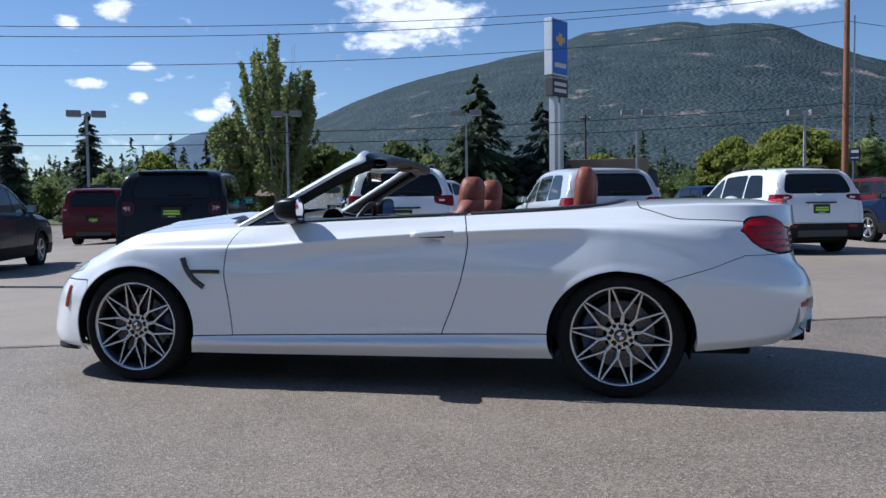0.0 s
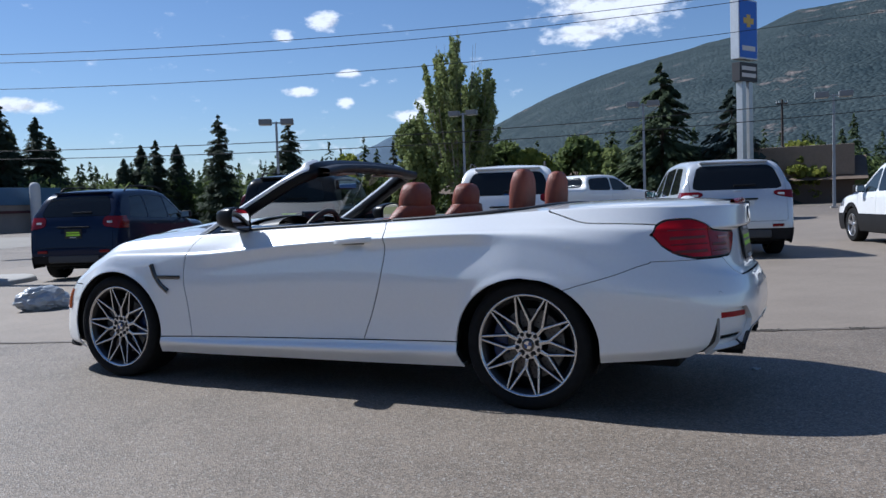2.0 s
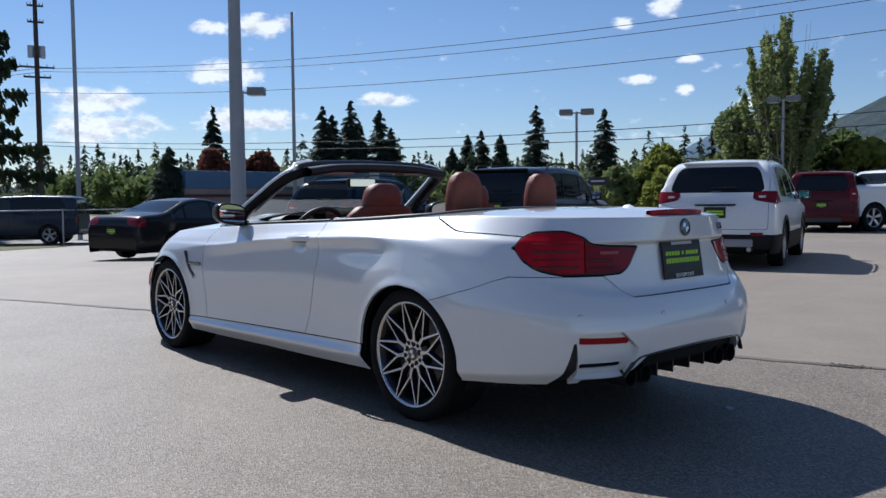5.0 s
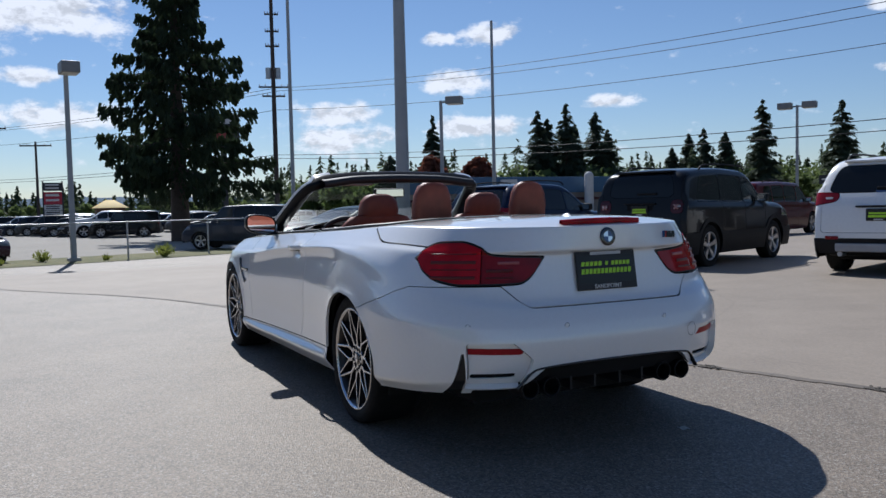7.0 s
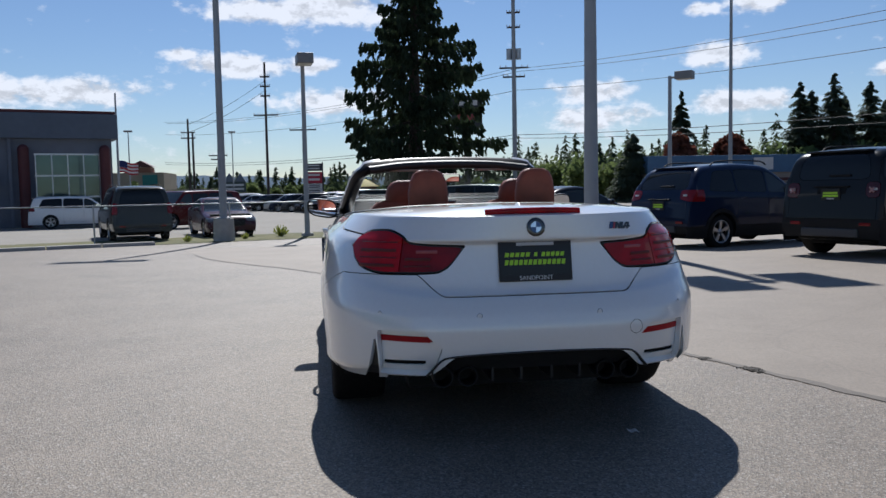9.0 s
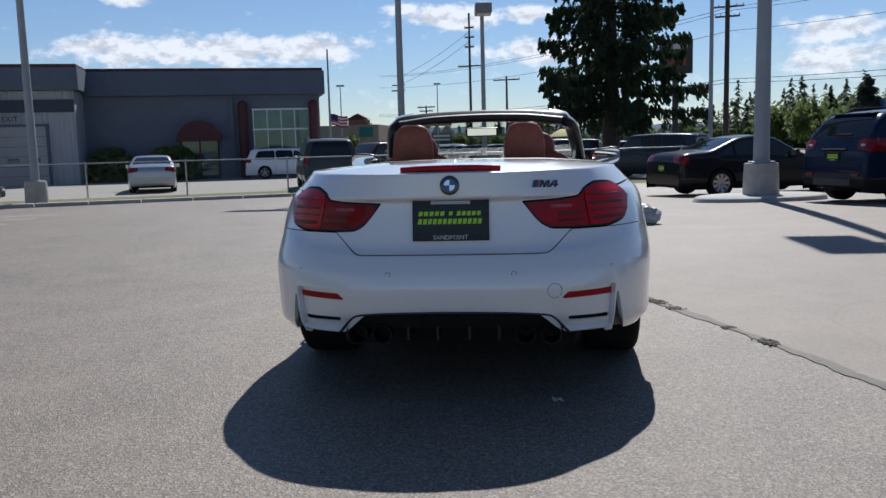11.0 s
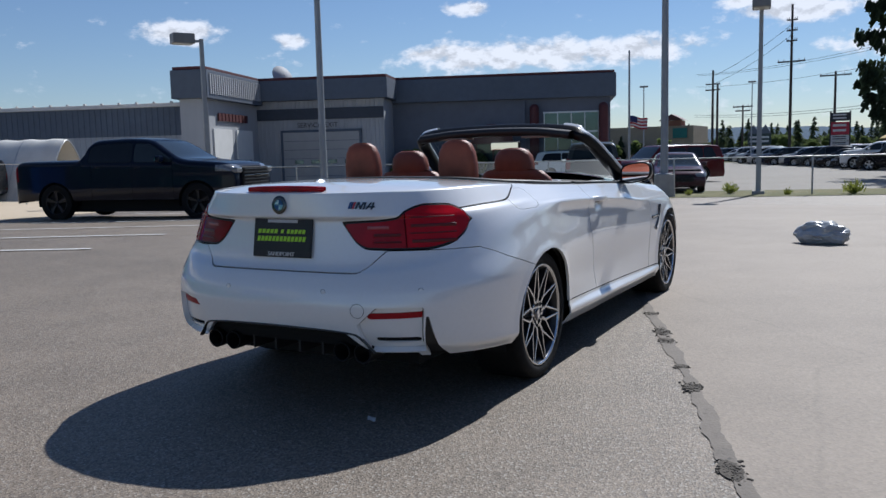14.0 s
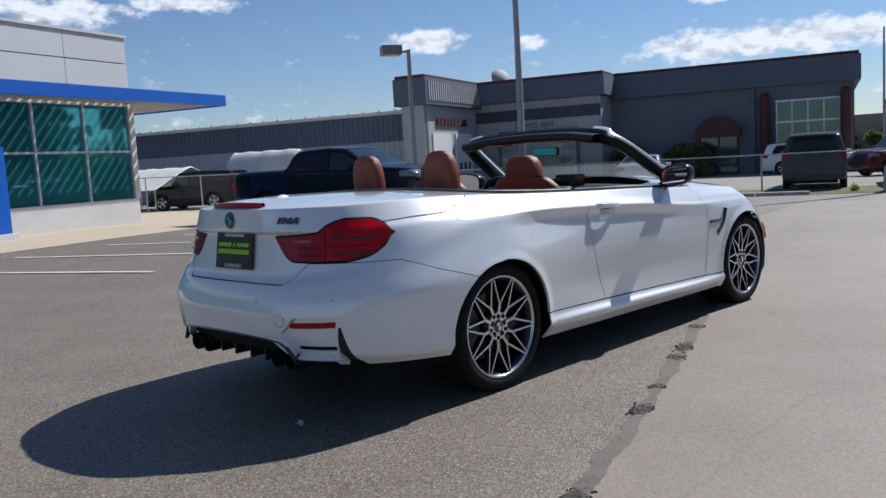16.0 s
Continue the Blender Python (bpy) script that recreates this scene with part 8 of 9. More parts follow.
# crumbled places in the joint
M_CRUMB = mat("dark_mortar_crumbs", (0.100, 0.084, 0.067), 0.9, second=(0.048, 0.041, 0.034), scale=30, bump=0.4, bump_scale=90)
for k, (xc, ln, n) in enumerate(((-0.42, 0.05, 40), (0.14, 0.09, 120), (0.38, 0.05, 70), (0.95, 0.03, 30), (1.33, 0.06, 110), (2.34, 0.08, 110), (2.95, 0.05, 60))):
    rs = np.random.RandomState(90 + k)
    rb = thing("mortar_rubble", "dark crumbled mortar broken out of the joint", "rubble", pose(xc, float(seam_y(xc)) - 0.04, float(land(xc, 0)) + 0.0045, 0, 0, 19), "broken places in the joint")
    bm = bmesh.new()
    for i in range(n):
        px_, py_ = rs.normal() * ln * 0.6, np.clip(rs.normal() * 0.026, -0.05, 0.05)
        a, w, h = rs.random() * 6.28, 0.004 + 0.011 * rs.random() ** 2, 0.001 + 0.004 * rs.random()
        c, d = math.cos(a) * w, math.sin(a) * w
        lo = [bm.verts.new((px_ + c * p - d * q * 0.6, py_ + d * p + c * q * 0.6, -0.002)) for p, q in ((-1, -1), (1, -0.7), (0.8, 1), (-0.7, 0.9))]
        hi = [bm.verts.new((v.co.x * 0.7 + px_ * 0.3, v.co.y * 0.7 + py_ * 0.3, h * (0.6 + 0.6 * rs.random()))) for v in lo]
        bm.faces.new(hi)
        for q in range(4):
            bm.faces.new((lo[q], lo[(q + 1) % 4], hi[(q + 1) % 4], hi[q]))
    part("crumbs", bm, M_CRUMB, rb)["kind"] = "stuff"
    rim = [((1 + 0.25 * noise.noise((a * 2.1, k, 0.5))) * ln * 1.25 * math.cos(a), (1 + 0.3 * noise.noise((a * 2.7, k, 4.5))) * 0.040 * math.sin(a), 0.0015) for a in np.linspace(0, math.tau, 28, endpoint=False)]
    part("hollow", Surf([(0, 0, 0.0015)] + rim, [(0, i + 1, (i + 1) % 28 + 1) for i in range(28)]), M_CRUMB, rb)

scrap = thing("paper_scrap", "small pale scrap of paper on the asphalt", "litter", pose(2.37, 0.45, 0.002, 0, 0, 30))
P = np.array([[(u * 0.026, v * 0.018, 0.004 + 0.006 * math.sin(u * 3 + v * 2)) for u in np.linspace(-1, 1, 7)] for v in np.linspace(-1, 1, 5)])
part("sheet", thick(grid(P), 0.001), M_PLINTH, scrap)
tank = thing("storage_tank", "white upright tank with a domed top near the store", "tank", pose(-76.3, 57.5, float(land(-76.3, 57.5))))
part("shell", lathe([(0.001, 5.45), (0.30, 5.38), (0.48, 5.20), (0.55, 4.95), (0.55, 0.0)], 28), M_PLINTH, tank).matrix_basis = pose(0, 0, 0, 90)
board = thing("bank_sign", "small dark blue sign board on a dark post", "sign", pose(16.3, 52.87, 0.0, 0, 0, -15))
part("panel", boxes((-0.32, 0.32, -0.06, 0.06, 3.45, 4.30), bevel=0.01), mat("dark_navy_board", (0.012, 0.02, 0.05), 0.5), board)
for z in (3.62, 3.98):
    part("print_bar", boxes((-0.22, 0.22, -0.075, -0.06, z, z + (0.18 if z > 3.8 else 0.07))), M_PLINTH, board)
part("post", boxes((-0.05, 0.05, -0.05, 0.05, 0, 3.45)), M_LETTER, board)

# ---- trees, hills ----
def leaf_mat(name, a, b, scale=1.2, through_=0.35):
    """Leaves or needles: two tones, and some light passing through the blade."""
    ma = mat(name, a, 0.75, second=b, scale=scale, spec=0.2)
    nt = ma.node_tree
    bs, out = nt.nodes["Principled BSDF"], nt.nodes["Material Output"]
    tl = nt.nodes.new("ShaderNodeBsdfTranslucent")
    nt.links.new(bs.inputs["Base Color"].links[0].from_socket, tl.inputs["Color"])
    mx = nt.nodes.new("ShaderNodeMixShader")
    mx.inputs[0].default_value = through_
    nt.links.new(bs.outputs[0], mx.inputs[1])
    nt.links.new(tl.outputs[0], mx.inputs[2])
    nt.links.new(mx.outputs[0], out.inputs[0])
    return ma


L_SPRUCE = leaf_mat("spruce_needles", (0.048, 0.070, 0.034), (0.020, 0.032, 0.018))
# needle colours of the far firs are lightened for aerial haze
L_FARFIR = leaf_mat("hazed_fir_needles", (0.105, 0.130, 0.078), (0.052, 0.070, 0.046), 0.5, 0.45)
L_FIR = leaf_mat("fir_needles", (0.112, 0.145, 0.072), (0.055, 0.080, 0.044), 1.2, 0.45)
L_BLUE = leaf_mat("blue_spruce_needles", (0.070, 0.095, 0.075), (0.030, 0.048, 0.040))
L_POPLAR = leaf_mat("poplar_leaves", (0.33, 0.37, 0.15), (0.17, 0.21, 0.08))
L_BUSH = leaf_mat("bright_bush_leaves", (0.31, 0.33, 0.070), (0.15, 0.18, 0.04), 1.2, 0.48)
L_MIX = leaf_mat("broadleaf", (0.185, 0.230, 0.080), (0.090, 0.125, 0.046), 1.2, 0.48)
L_RED = leaf_mat("autumn_red_leaves", (0.25, 0.080, 0.050), (0.11, 0.045, 0.030))
M_BARK = mat("dark_bark", (0.06, 0.045, 0.035), 0.95, vary=0.3, scale=8, bump=0.5, bump_scale=30)


def quads(C, A, B):
    """A mesh of loose quads from centres and two half-axes."""
    n = len(C)
    V = np.empty((n, 4, 3))
    V[:, 0], V[:, 1], V[:, 2], V[:, 3] = C - A - B, C + A - B, C + A + B, C - A + B
    return V.reshape(-1, 3)


def quad_mesh(name, V, material):
    n = len(V) // 4
    me = bpy.data.meshes.new(name)
    me.vertices.add(n * 4)
    me.vertices.foreach_set("co", V.astype(np.float32).ravel())
    me.loops.add(n * 4)
    me.loops.foreach_set("vertex_index", np.arange(n * 4, dtype=np.int32))
    me.polygons.add(n)
    me.polygons.foreach_set("loop_start", np.arange(0, n * 4, 4, dtype=np.int32))
    me.update(calc_edges=True)
    me.materials.append(material)
    return me


def conifer_leaves(h, r, n, rs, droop=0.35, low=0.08, size=0.3, ragged_=0.35, boughs=0, fan=0.10, even=0.5, taper=0.80):
    """Needle sprays hung along single boughs of uneven length, with gaps between them."""
    nb = boughs or max(26, n // 60)
    tb = low + (1 - low) * (1 - rs.random(nb) ** even)
    tb[: nb // 7] = 1 - 0.38 * rs.random(nb // 7) ** 1.3
    ab = rs.random(nb) * math.tau
    lb = r * np.clip(1 - tb, 0.012, 1) ** taper * (1 - ragged_ * rs.random(nb))
    lb *= 0.72 + 0.28 * smooth(low, low + 0.12, tb)
    k = rs.randint(0, nb, n)
    q = rs.random(n) ** 0.62
    rad, a, t = lb[k] * q, ab[k] + rs.normal(size=n) * fan * (1.2 - q * 0.6), tb[k]
    lift = 0.18 * lb[k] * np.clip(q - 0.7, 0, 1)
    hang = rs.random(n) * (0.16 * lb[k] * (1 - q * 0.5) + size * 0.6)
    z = h * t - droop * rad + lift - hang
    C = np.stack((rad * np.cos(a), rad * np.sin(a), np.maximum(z, 0.15)), -1)
    out = np.stack((np.cos(a), np.sin(a), -droop - 0.5 * rs.random(n)), -1)
    tan = np.stack((-np.sin(a), np.cos(a), (rs.random(n) - 0.5) * 1.6), -1)
    s = size * (0.45 + 0.9 * rs.random(n)) * (0.6 + 0.4 * (1 - t))
    return quads(C, out * (s * 0.8)[:, None], tan * (s * 0.34)[:, None])


def conifer(name, label, x, y, h, r, n, seed, material=None, size=0.3, group="", droop=0.35, low=0.08, ragged_=0.35, boughs=0, fan=0.10, even=0.5, taper=0.80):
    rs = np.random.RandomState(seed)
    g = float(land(x, y))
    ob = thing(name, label, "tree", pose(x, y, g, 0, 0, seed * 37 % 360), group)
    bm = tubes(((0, 0, -0.3), (0, 0, h * 0.97), h * 0.020 + 0.05, 0.02), n=10)
    for k in range(26):
        z = h * (low + (0.92 - low) * k / 26)
        a = k * 2.4
        ln = r * (1 - z / h) ** 0.85 * 0.8
        tube(bm, (0, 0, z), (ln * math.cos(a), ln * math.sin(a), z - droop * ln * 0.8), 0.05, 0.015, n=5)
    part("trunk", bm, M_BARK, ob)
    part("crown", quad_mesh("crown", conifer_leaves(h, r, n, rs, droop, low, size, ragged_, boughs, fan, even, taper), material or L_SPRUCE), material or L_SPRUCE, ob)
    return ob


def big_spruce(name, label, x, y, h, seed):
    """An old spruce: long boughs that sag and lift at the tip, with curtains of hanging sprays and sky between."""
    rs = np.random.RandomState(seed)
    ob = thing(name, label, "tree", pose(x, y, float(land(x, y)), 0, 0, 40))
    bm = tubes(((0, 0, -0.3), (0, 0, h * 0.5), 0.58, 0.30), ((0, 0, h * 0.5), (0.1, 0, h * 0.98), 0.30, 0.03), n=14)
    reach = curve([0.10, 0.16, 0.25, 0.38, 0.55, 0.72, 0.88, 1.0], [4.6, 5.5, 5.6, 5.0, 3.9, 2.5, 1.2, 0.15])
    C, A, B = [], [], []
    nb = 92
    for k in range(nb):
        t = 0.185 + 0.805 * (k + rs.random()) / nb
        a = k * 2.399 + rs.normal() * 0.35
        ln = float(reach(t)) * (0.62 + 0.42 * rs.random() ** 0.7)
        if k in (9, 17, 26):
            ln *= 1.22
        sag = 0.16 + 0.16 * rs.random()
        qs = np.linspace(0, 1, 9)
        P = np.stack((ln * qs * math.cos(a), ln * qs * math.sin(a), h * t - sag * ln * (qs - 0.55 * qs ** 3)), -1)
        for p0, p1, q in zip(P[:-1], P[1:], qs[:-1]):
            tube(bm, tuple(p0), tuple(p1), 0.055 * (1.1 - q) * (0.5 + ln / 8), 0.055 * (1.0 - q) * (0.5 + ln / 8) + 0.008, n=5)
        m = int(40 + 62 * ln)
        q = 0.14 + 0.88 * rs.random(m) ** 0.8
        base = np.stack([np.interp(q, qs, P[:, c]) for c in range(3)], -1)
        wide = (rs.random(m) - 0.5) * (0.30 + 0.16 * ln) * (1.25 - q)
        drop = rs.random(m) ** 1.2 * (0.34 + 0.10 * ln * (1.2 - q)) * (0.6 + 0.8 * (np.sin(q * 31 + k) > -0.2))
        C.append(base + np.stack((-wide * math.sin(a), wide * math.cos(a), -drop + 0.05 * rs.normal(size=m)), -1))
        s_ = 0.105 * (0.5 + rs.random(m))
        down = np.stack((0.35 * math.cos(a) + 0.3 * rs.normal(size=m), 0.35 * math.sin(a) + 0.3 * rs.normal(size=m), -0.9 - 0.3 * rs.random(m)), -1)
        acr = np.cross(down, rs.normal(size=(m, 3)))
        acr /= np.linalg.norm(acr, axis=1, keepdims=True)
        A.append(down * (s_ * 1.25)[:, None])
        B.append(acr * (s_ * 0.55)[:, None])
    part("trunk", bm, M_BARK, ob)
    part("crown", quad_mesh("crown", quads(np.vstack(C), np.vstack(A), np.vstack(B)), L_SPRUCE), L_SPRUCE, ob)
    return ob


def leafy(name, label, x, y, h, r, n, seed, material, column=False, size=0.22, base=0.12, group=""):
    """A broadleaf: limbs that carry clumps of leaves, with sky between them."""
    n, size = (n * 4, size * 0.80) if h > 1.0 else (n, size)
    rs = np.random.RandomState(seed)
    g = float(land(x, y))
    ob = thing(name, label, "tree", pose(x, y, g), group)
    bm = tubes(((0, 0, -0.3), (0.1, 0, h * 0.45), h * 0.022 + 0.05, h * 0.012), n=10)
    C, S = [], []
    m = 120 if column else 75
    for k in range(m):
        a = rs.random() * math.tau
        t = base + (1 - base) * (k + rs.random()) / m
        if column:
            env = r * (0.55 + 0.45 * math.sin(min(1.0, t * 1.35) * math.pi)) * (1.0 if t < 0.55 else (1 - (t - 0.55) / 0.45 * 0.75))
            rad = env * (0.25 + 0.75 * rs.random())
            c = np.array((rad * math.cos(a), rad * math.sin(a), h * t))
            blob = np.array((0.55, 0.55, h * 0.075)) * (0.6 + 0.7 * rs.random())
        else:
            env = r * math.sin(max(0.12, min(1.0, (t - base) / (1 - base) * 0.85 + 0.15)) * math.pi) ** 0.6
            rad = env * (0.3 + 0.7 * math.sqrt(rs.random()))
            c = np.array((rad * math.cos(a), rad * math.sin(a), h * t))
            blob = np.array((0.36 * r, 0.36 * r, 0.11 * h)) * (0.5 + 0.7 * rs.random())
        st = (0.1 * math.cos(a), 0.1 * math.sin(a), max(0.1, h * t * (0.45 if column else 0.5)))
        tube(bm, st, tuple(c), h * 0.006 + 0.02, 0.02, n=5)
        q = max(4, n // m)
        d = rs.normal(size=(q, 3))
        d /= np.linalg.norm(d, axis=1, keepdims=True)
        C.append(c + d * blob * (rs.random((q, 1)) ** 0.65))
    C = np.vstack(C)
    k = len(C)
    A = rs.normal(size=(k, 3))
    A /= np.linalg.norm(A, axis=1, keepdims=True)
    B = np.cross(A, rs.normal(size=(k, 3)))
    B /= np.linalg.norm(B, axis=1, keepdims=True)
    s = size * (0.5 + rs.random(k))
    part("trunk", bm, M_BARK, ob)
    part("crown", quad_mesh("crown", quads(C, A * s[:, None], B * (s * 0.7)[:, None]), material), material, ob)
    return ob


def poplar(name, label, x, y, h, r, n, seed):
    """Many steep limbs from low on the trunk, leafy along their upper parts, with sky between."""
    rs = np.random.RandomState(seed)
    ob = thing(name, label, "tree", pose(x, y, float(land(x, y))))
    bm = tubes(((0, 0, -0.3), (0.1, 0, h * 0.55), 0.42, 0.14), n=10)
    C = []
    limbs = 74
    for k in range(limbs):
        a = rs.random() * math.tau
        e = 0.08 if k < 3 else math.sqrt(rs.random())
        top = h * (1.0 - 0.50 * e ** 2.3) * (0.88 + 0.12 * rs.random())
        z0 = h * (0.06 + 0.30 * rs.random()) * min(1.0, top / h + 0.2)
        pr = None
        for q in np.linspace(0, 1, 6):
            p = (r * e * q ** 0.5 * math.cos(a), r * e * q ** 0.5 * math.sin(a), z0 + (top - z0) * q)
            if pr:
                tube(bm, pr, p, 0.10 * (1.1 - q), 0.10 * (1.0 - q) + 0.012, n=5)
            pr = p
        m = n // limbs
        # leaves sit in tufts along the limb
        tuft = np.sort(0.10 + 0.90 * rs.random(13))
        q = np.clip(tuft[rs.randint(0, 13, m)] + rs.normal(size=m) * 0.022, 0.05, 1.02)
        w = 0.36 * (1.25 - 0.75 * q)
        c = np.stack((r * e * q ** 0.5 * math.cos(a), r * e * q ** 0.5 * math.sin(a), z0 + (top - z0) * q), -1)
        C.append(c + rs.normal(size=(m, 3)) * np.stack((w, w, w * 1.1), -1) * 0.62)
    C = np.vstack(C)
    k = len(C)
    A = rs.normal(size=(k, 3))
    A /= np.linalg.norm(A, axis=1, keepdims=True)
    B = np.cross(A, rs.normal(size=(k, 3)))
    B /= np.linalg.norm(B, axis=1, keepdims=True)
    s = 0.105 * (0.5 + rs.random(k))
    part("trunk", bm, mat("pale_grey_bark", (0.26, 0.23, 0.19), 0.9, vary=0.3, scale=6), ob)
    part("crown", quad_mesh("crown", quads(C, A * s[:, None], B * (s * 0.8)[:, None]), L_POPLAR), L_POPLAR, ob)
    return ob


big_spruce("spruce_tree", "large dark spruce with drooping boughs beyond the fence", -44.5, 5.2, 18.5, 3)
poplar("poplar_tree", "tall ragged poplar with upright limbs", -30.6, 69.0, 18.8, 4.5, 34000, 5)
leafy("poplar_tree", "shorter leafy tree beside the tall poplar", -36.0, 70.0, 9.6, 2.6, 5500, 6, L_POPLAR, False, 0.17)
conifer("fir_tree", "small dark fir beside the poplars", -39.0, 71.0, 8.2, 2.0, 5000, 61, L_FARFIR, 0.22, low=0.05, boughs=150, fan=0.28, even=0.6)
conifer("fir_tree", "full dark fir behind the lot lamps", -11.5, 71.0, 13.0, 7.6, 14000, 7, L_FIR, 0.34, low=0.05)
conifer("spruce_tree", "blue spruce beside the dealer sign", -5.6, 71.5, 10.2, 6.4, 11000, 8, L_BLUE, 0.32, low=0.03)
leafy("round_tree", "yellow-green broadleaf tree behind the lot", 17.0, 74.0, 7.0, 4.0, 9000, 9, L_BUSH, False, 0.17)
leafy("round_tree", "yellow-green broadleaf tree near the road", 12.0, 80.0, 6.5, 3.4, 8000, 10, L_BUSH, False, 0.17)
leafy("round_tree", "bright green shrub tree behind parked cars", -0.5, 76.0, 5.0, 2.8, 3500, 11, L_BUSH, False, 0.24)
conifer("fir_tree", "slim ragged fir standing alone", -59.5, 68.0, 12.3, 3.6, 16000, 12, L_FARFIR, 0.22, low=0.05, boughs=330, fan=0.26, even=0.55, ragged_=0.6, taper=0.62)
conifer("fir_tree", "ragged fir behind the lot lamp", -54.0, 73.5, 11.8, 3.9, 16000, 13, L_FARFIR, 0.22, low=0.05, boughs=330, fan=0.26, even=0.55, ragged_=0.55, taper=0.62)
leafy("autumn_tree", "tree with rust red autumn leaves", -89.0, 42.6, 7.3, 2.3, 4500, 14, L_RED, False, 0.28)
leafy("autumn_tree", "tree with rust red autumn leaves", -90.0, 49.9, 7.4, 2.3, 3500, 15, L_RED, False, 0.28)
conifer("fir_tree", "dark fir above the red trees", -93.0, 44.8, 13.5, 3.9, 9500, 16, L_FARFIR, 0.34, boughs=160, fan=0.24, even=0.6)
k = 20
for x, y, h, r in ((-87, 57.2, 13.9, 2.3), (-88, 59.4, 13.1, 2.4), (-86.5, 61.4, 14.9, 2.5), (-88, 63.8, 12.4, 2.4), (-87, 66.5, 14.0, 2.6), (-87.5, 68.9, 11.8, 2.4), (-92, 61.0, 10.5, 3.0), (-92, 66.0, 10.5, 3.0),
                   (-80, 76.6, 10.6, 1.9), (-80, 79.3, 11.4, 2.0), (-80, 83.2, 11.0, 2.1), (-81, 74.6, 8.8, 1.8), (-80, 33.3, 7.4, 2.2), (-95, 73.0, 9.5, 2.6), (-84, 88.0, 8.8, 2.2)):
    conifer("fir_tree", "dark fir in a clump across the road", x, y, h, r * 1.75, 17000, k, L_FARFIR, 0.25, ragged_=0.55, boughs=420, fan=0.30, even=0.58, taper=0.62, low=0.03, group="firs across the road")
    k += 1
for x, y, h in ((-24.5, 72.0, 6.0), (-20.0, 74, 7.0), (-16.5, 73, 5.5), (-44, 70, 6.5), (-28.0, 75, 7.0), (24, 78, 6), (30, 80, 7.5), (36, 76, 8.0), (-46.5, 66, 4.5), (-40, 64.5, 4.2)):
    leafy("round_tree", "mid-green broadleaf tree behind the lot", x, y, h, h * 0.42, 3000, k, (L_MIX, L_POPLAR, L_BUSH)[k % 3], False, 0.26, group="trees behind the lot")
    k += 1
for x, y, h, n in ((-24.6, -2.2, 0.42, 420), (-23.9, -0.3, 0.22, 160), (-24.6, 1.6, 0.50, 520), (-22.6, -5.2, 0.24, 150), (-23.5, -3.4, 0.20, 120)):
    rs = np.random.RandomState(k)
    ob = thing("weed", "clump of green weeds at the foot of the fence", "plant", pose(x, y, float(land(x, y)) + 0.012), "weeds along the fence")
    q = rs.random(n)
    a = rs.random(n) * math.tau
    lean = (0.2 + 0.8 * rs.random(n)) * h
    top = h * (0.35 + 0.65 * rs.random(n)) * (1.15 - lean / h * 0.5)
    C = np.stack((lean * q * np.cos(a) * 1.3, lean * q * np.sin(a) * 0.8, top * q), -1)
    up = np.stack((np.cos(a) * 0.5, np.sin(a) * 0.5, 0.3 + rs.random(n)), -1) * (0.030 + 0.03 * rs.random((n, 1)))
    wd = np.cross(up, rs.normal(size=(n, 3)))
    wd *= 0.014 / np.linalg.norm(wd, axis=1, keepdims=True)
    part("leaves", quad_mesh("leaves", quads(C, up, wd), L_BUSH), L_BUSH, ob)
    k += 1
for u, v in ((-9.6, -47.3), (-8.9, -47.0), (-6.2, -47.2), (-5.4, -46.9)):
    x, y = uv(u, v)
    leafy("shrub", "dark shrub against the service building", x, y, 1.9, 1.0, 1200, k, L_MIX, False, 0.12, 0.02, group="shrubs")
    k += 1


def woods(name_label, pts, hs, rs_, n, seed, material, size):
    """Far woods as one mass of needle sprays."""
    rs = np.random.RandomState(seed)
    out = []
    for (x, y), h, r in zip(pts, hs, rs_):
        V = conifer_leaves(h, r, n, rs, 0.3, 0.02, size, 0.30, 120, 0.34, 0.60)
        V = V + np.array((x, y, float(land(x, y))))
        out.append(V)
    return tagged(part("woods", quad_mesh("woods", np.vstack(out), material), material), name_label, "woods", kind="stuff")


rs = np.random.RandomState(77)
band = []
for a in np.arange(-25, 150, 0.42):
    # bearing from ahead of the first view, turning left
    for q in range(2):
        d = (105 + 60 * rs.random() + 30 * q) * (1.0 if a < 75 else 1.35)
        b = math.radians(a + rs.random() * 0.4)
        band.append((1.5 - d * math.sin(b), -2 + d * math.cos(b), a))
pts = [(p[0], p[1]) for p in band]
hs = np.array([rs.uniform(6.0, 11.0) * (1.0 if p[2] < 78 else 0.66) for p in band])
woods("dark mixed conifers along the horizon", pts, hs, hs * 0.30, 620, 5, L_FIR, 0.40)
pts2 = [(p[0] * 0.93 + rs.uniform(-3, 3), p[1] * 0.93 + rs.uniform(-3, 3), p[2]) for p in band if rs.random() < 0.95]
hs2 = rs.uniform(3.6, 7.4, len(pts2)) * np.array([0.5 if p[2] > 74 else 1.0 for p in pts2])
out = []
for (x, y, b), h in zip(pts2, hs2):
    m = 480
    dd = rs.normal(size=(m, 3))
    dd /= np.linalg.norm(dd, axis=1, keepdims=True)
    C = np.array((x, y, h * 0.52)) + dd * np.array((h * 0.42, h * 0.42, h * 0.5)) * (rs.random((m, 1)) ** 0.4) * (0.75 + 0.25 * np.sin(dd[:, :1] * 7 + dd[:, 2:] * 9 + h * 5))
    A = rs.normal(size=(m, 3)) * 0.14
    B = rs.normal(size=(m, 3)) * 0.12
    out.append(quads(C, A, B))
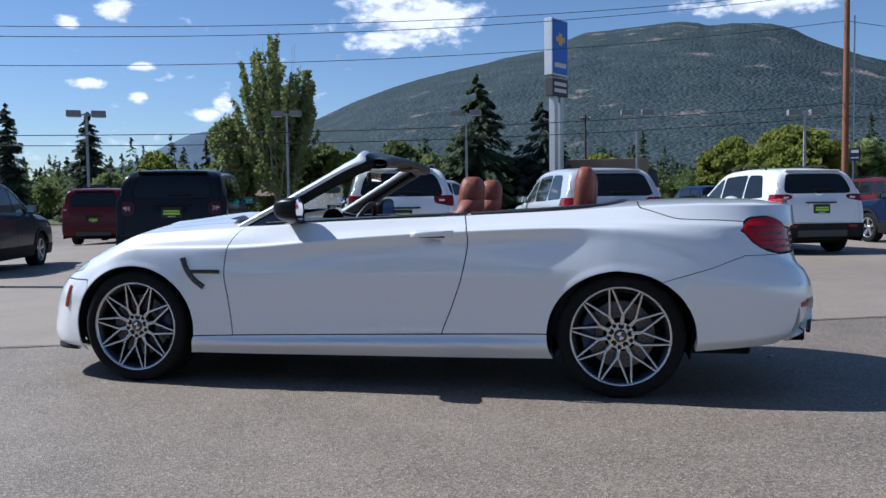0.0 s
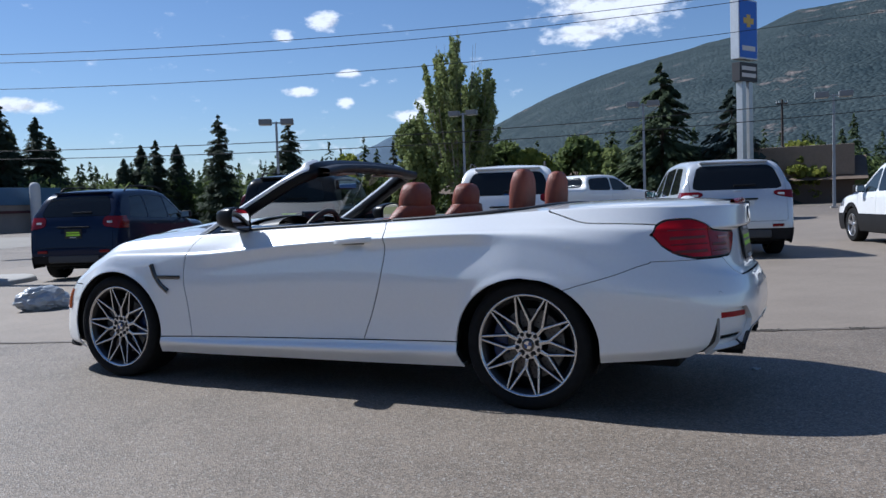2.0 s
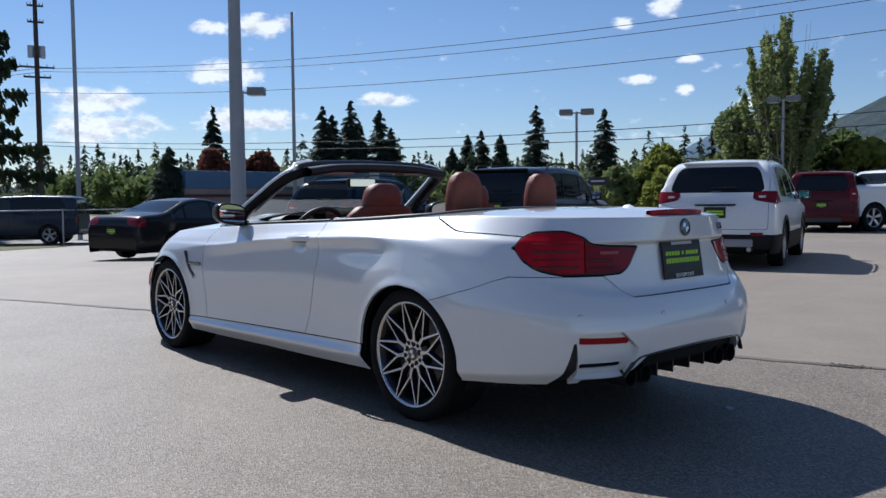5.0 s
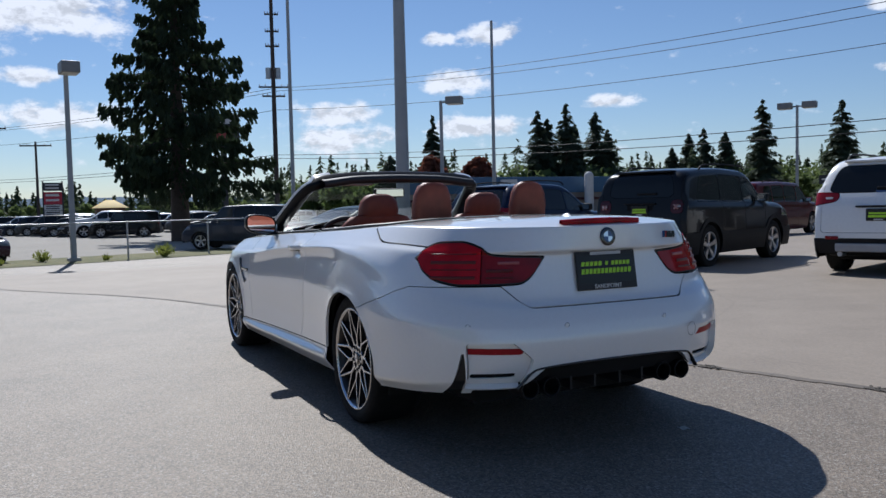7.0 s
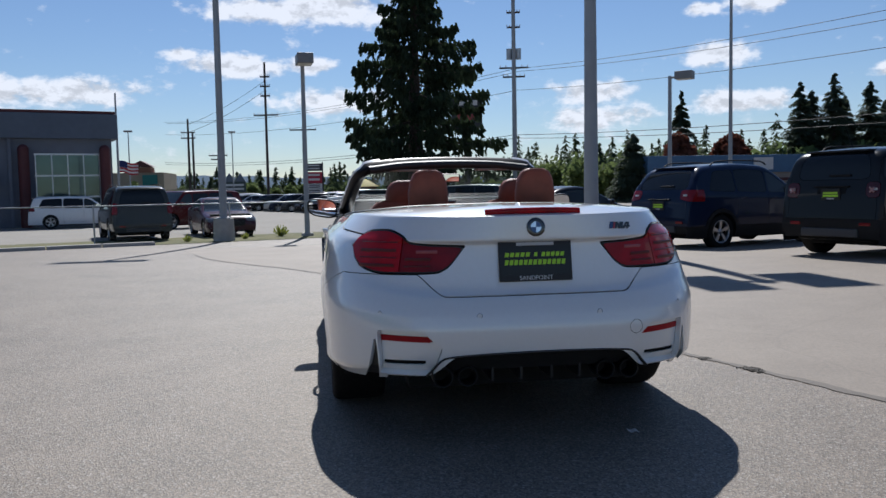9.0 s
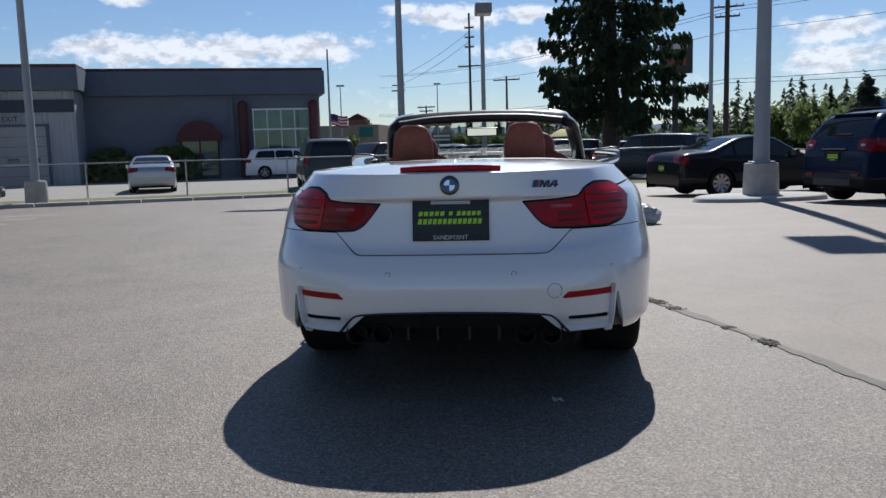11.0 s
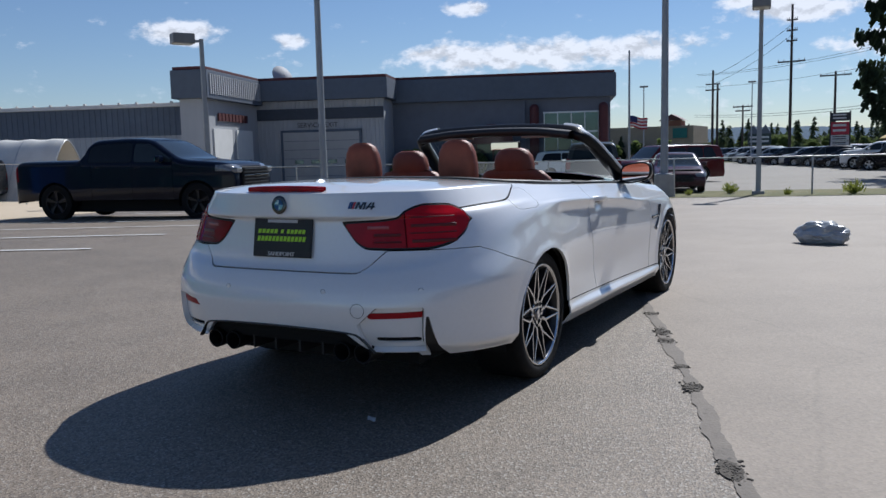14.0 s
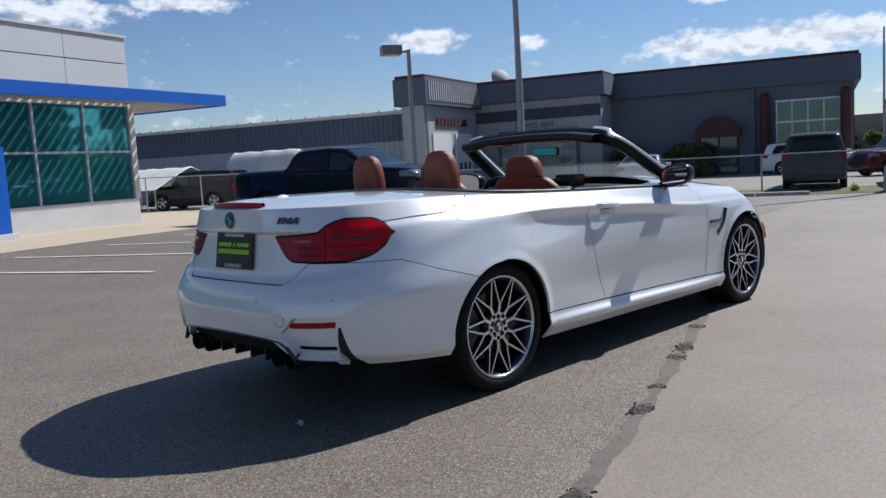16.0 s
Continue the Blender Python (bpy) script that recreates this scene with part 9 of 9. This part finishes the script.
tagged(part("woods", quad_mesh("woods", np.vstack(out), L_MIX), L_MIX), "mid-green broadleaf scrub before the firs", "woods", kind="stuff")


# forested hills
def hill_mat(name, a, b, rock):
    ma = bpy.data.materials.new(name)
    ma.use_nodes = True
    nt = ma.node_tree
    bs = nt.nodes["Principled BSDF"]
    bs.inputs["Roughness"].default_value = 0.95
    bs.inputs["Specular IOR Level"].default_value = 0.1
    tc = nt.nodes.new("ShaderNodeTexCoord")

    def tex(scale, detail, rough=0.6):
        n = nt.nodes.new("ShaderNodeTexNoise")
        n.inputs["Scale"].default_value, n.inputs["Detail"].default_value, n.inputs["Roughness"].default_value = scale, detail, rough
        nt.links.new(tc.outputs["Object"], n.inputs["Vector"])
        return n.outputs["Fac"]
    # crowns of single trees on the slope
    crowns = nt.nodes.new("ShaderNodeTexVoronoi")
    crowns.inputs["Scale"].default_value = 0.26
    flat = nt.nodes.new("ShaderNodeMapping")
    flat.inputs["Scale"].default_value = (1, 1, 0.55)
    nt.links.new(tc.outputs["Object"], flat.inputs[0])
    nt.links.new(flat.outputs[0], crowns.inputs["Vector"])
    tone = nt.nodes.new("ShaderNodeSeparateColor")
    nt.links.new(crowns.outputs["Color"], tone.inputs[0])
    mixer = nt.nodes.new("ShaderNodeMath")
    mixer.operation = "MULTIPLY_ADD"
    nt.links.new(tone.outputs[0], mixer.inputs[0])
    mixer.inputs[1].default_value = 0.26
    nt.links.new(tex(0.02, 6, 0.7), mixer.inputs[2])
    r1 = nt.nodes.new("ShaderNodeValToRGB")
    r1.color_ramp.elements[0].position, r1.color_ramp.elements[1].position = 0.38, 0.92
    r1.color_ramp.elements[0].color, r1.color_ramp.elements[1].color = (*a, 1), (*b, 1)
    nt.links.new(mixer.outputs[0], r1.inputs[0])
    r2 = nt.nodes.new("ShaderNodeValToRGB")
    r2.color_ramp.elements[0].position, r2.color_ramp.elements[1].position = 0.60, 0.68
    rocks = nt.nodes.new("ShaderNodeMapping")
    rocks.inputs["Scale"].default_value = (1.0, 1.0, 2.0)
    nt.links.new(tc.outputs["Object"], rocks.inputs[0])
    patchy = nt.nodes.new("ShaderNodeTexNoise")
    patchy.inputs["Scale"].default_value, patchy.inputs["Detail"].default_value, patchy.inputs["Roughness"].default_value = 0.017, 9, 0.66
    nt.links.new(rocks.outputs[0], patchy.inputs["Vector"])
    nt.links.new(patchy.outputs["Fac"], r2.inputs[0])
    mx = nt.nodes.new("ShaderNodeMixRGB")
    nt.links.new(r2.outputs[0], mx.inputs[0])
    nt.links.new(r1.outputs[0], mx.inputs[1])
    mx.inputs[2].default_value = (*rock, 1)
    nt.links.new(mx.outputs[0], bs.inputs["Base Color"])
    bp = nt.nodes.new("ShaderNodeBump")
    bp.inputs["Strength"].default_value, bp.inputs["Distance"].default_value = 0.7, 3.0
    bp.invert = True
    nt.links.new(crowns.outputs["Distance"], bp.inputs["Height"])
    nt.links.new(bp.outputs[0], bs.inputs["Normal"])
    return ma


def hill(label, rise, dist, depth, material, rough, b0, b1, step=0.12):
    """A ridge whose skyline follows rise(bearing), in degrees left of straight ahead."""
    bs_ = np.arange(b0, b1, step)
    rows = np.linspace(0, 1, 46)
    P = np.zeros((len(rows), len(bs_), 3))
    for j, b in enumerate(bs_):
        top = math.tan(math.radians(float(rise(b)))) * dist + 3
        broad = float(np.mean([math.tan(math.radians(float(rise(c)))) for c in np.clip(b + np.linspace(-7, 7, 15), b0, b1)])) * dist + 3
        for i, q in enumerate(rows):
            d = dist - depth * (1 - q) if q <= 1 else dist
            z = (broad + (top - broad) * q ** 3) * smooth(0, 1, q) ** 0.9
            p = Vector((d * math.sin(math.radians(-b)), d * math.cos(math.radians(-b)), 0))
            z += rough * q * (noise.fractal(p * 0.004, 1.0, 2.0, 5) * 0.9 + noise.noise(p * 0.02) * 0.25 + noise.noise(p * 0.09) * 0.10)
            P[i, j] = (p.x + 1.5, p.y - 5.2, z - 2 + 0.0)
    # a toothed crest of tree tops
    P[-1, :, 2] += np.array([rough * 0.35 * abs(noise.noise((q * 0.9, 0.3, 5.0))) + rough * 0.25 * abs(noise.noise((q * 3.7, 1.3, 2.0))) for q in range(len(bs_))])
    S = grid(P)
    if S.N[len(S.N) // 2][2] < 0:
        S = S.flipped()
    return tagged(part("backdrop_hill", S, material), label, "hill", kind="structure")


# forest tones carry a blue-grey haze tint in their colour
M_HILL = hill_mat("hazed_forest_slope", (0.022, 0.037, 0.045), (0.062, 0.082, 0.085), (0.215, 0.180, 0.165))
# far slopes: distance haze is put into the base colours as pale blue
M_FARHILL = hill_mat("haze_blue_slope", (0.085, 0.125, 0.175), (0.10, 0.145, 0.195), (0.11, 0.15, 0.195))
ridge = curve([-45, -32, -24, -16, -14.4, -13.2, -11.6, -10.5, -9.2, -7.3, -5.8, -4.8, -3.6, 0, 2.1, 5.1, 7.6, 11.9, 13.5, 15.2, 17.5, 20.2, 24, 28],
              [1.6, 3.8, 5.6, 7.64, 8.18, 8.8, 9.68, 10.34, 10.68, 10.72, 10.44, 10.74, 10.9, 10.72, 10.65, 9.56, 9.23, 8.42, 8.02, 7.5, 6.75, 5.68, 3.9, 1.3])
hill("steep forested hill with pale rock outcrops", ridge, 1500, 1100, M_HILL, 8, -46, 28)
far_ridge = curve([14, 20, 23, 25, 26.6, 28.8, 30.2, 31.5, 33.5, 38, 46, 60], [3.0, 3.6, 3.9, 4.3, 4.95, 4.7, 4.1, 3.4, 2.4, 1.6, 1.2, 0.8])
hill("far mountain coloured faint blue for haze", far_ridge, 2400, 700, M_FARHILL, 8, 12, 60, 0.2)
low_ridge = curve([44, 60, 80, 100, 130], [1.1, 1.0, 0.9, 1.1, 0.8])
hill("low hills on the horizon coloured blue for haze", low_ridge, 2450, 500, M_FARHILL, 10, 44, 130, 0.3)
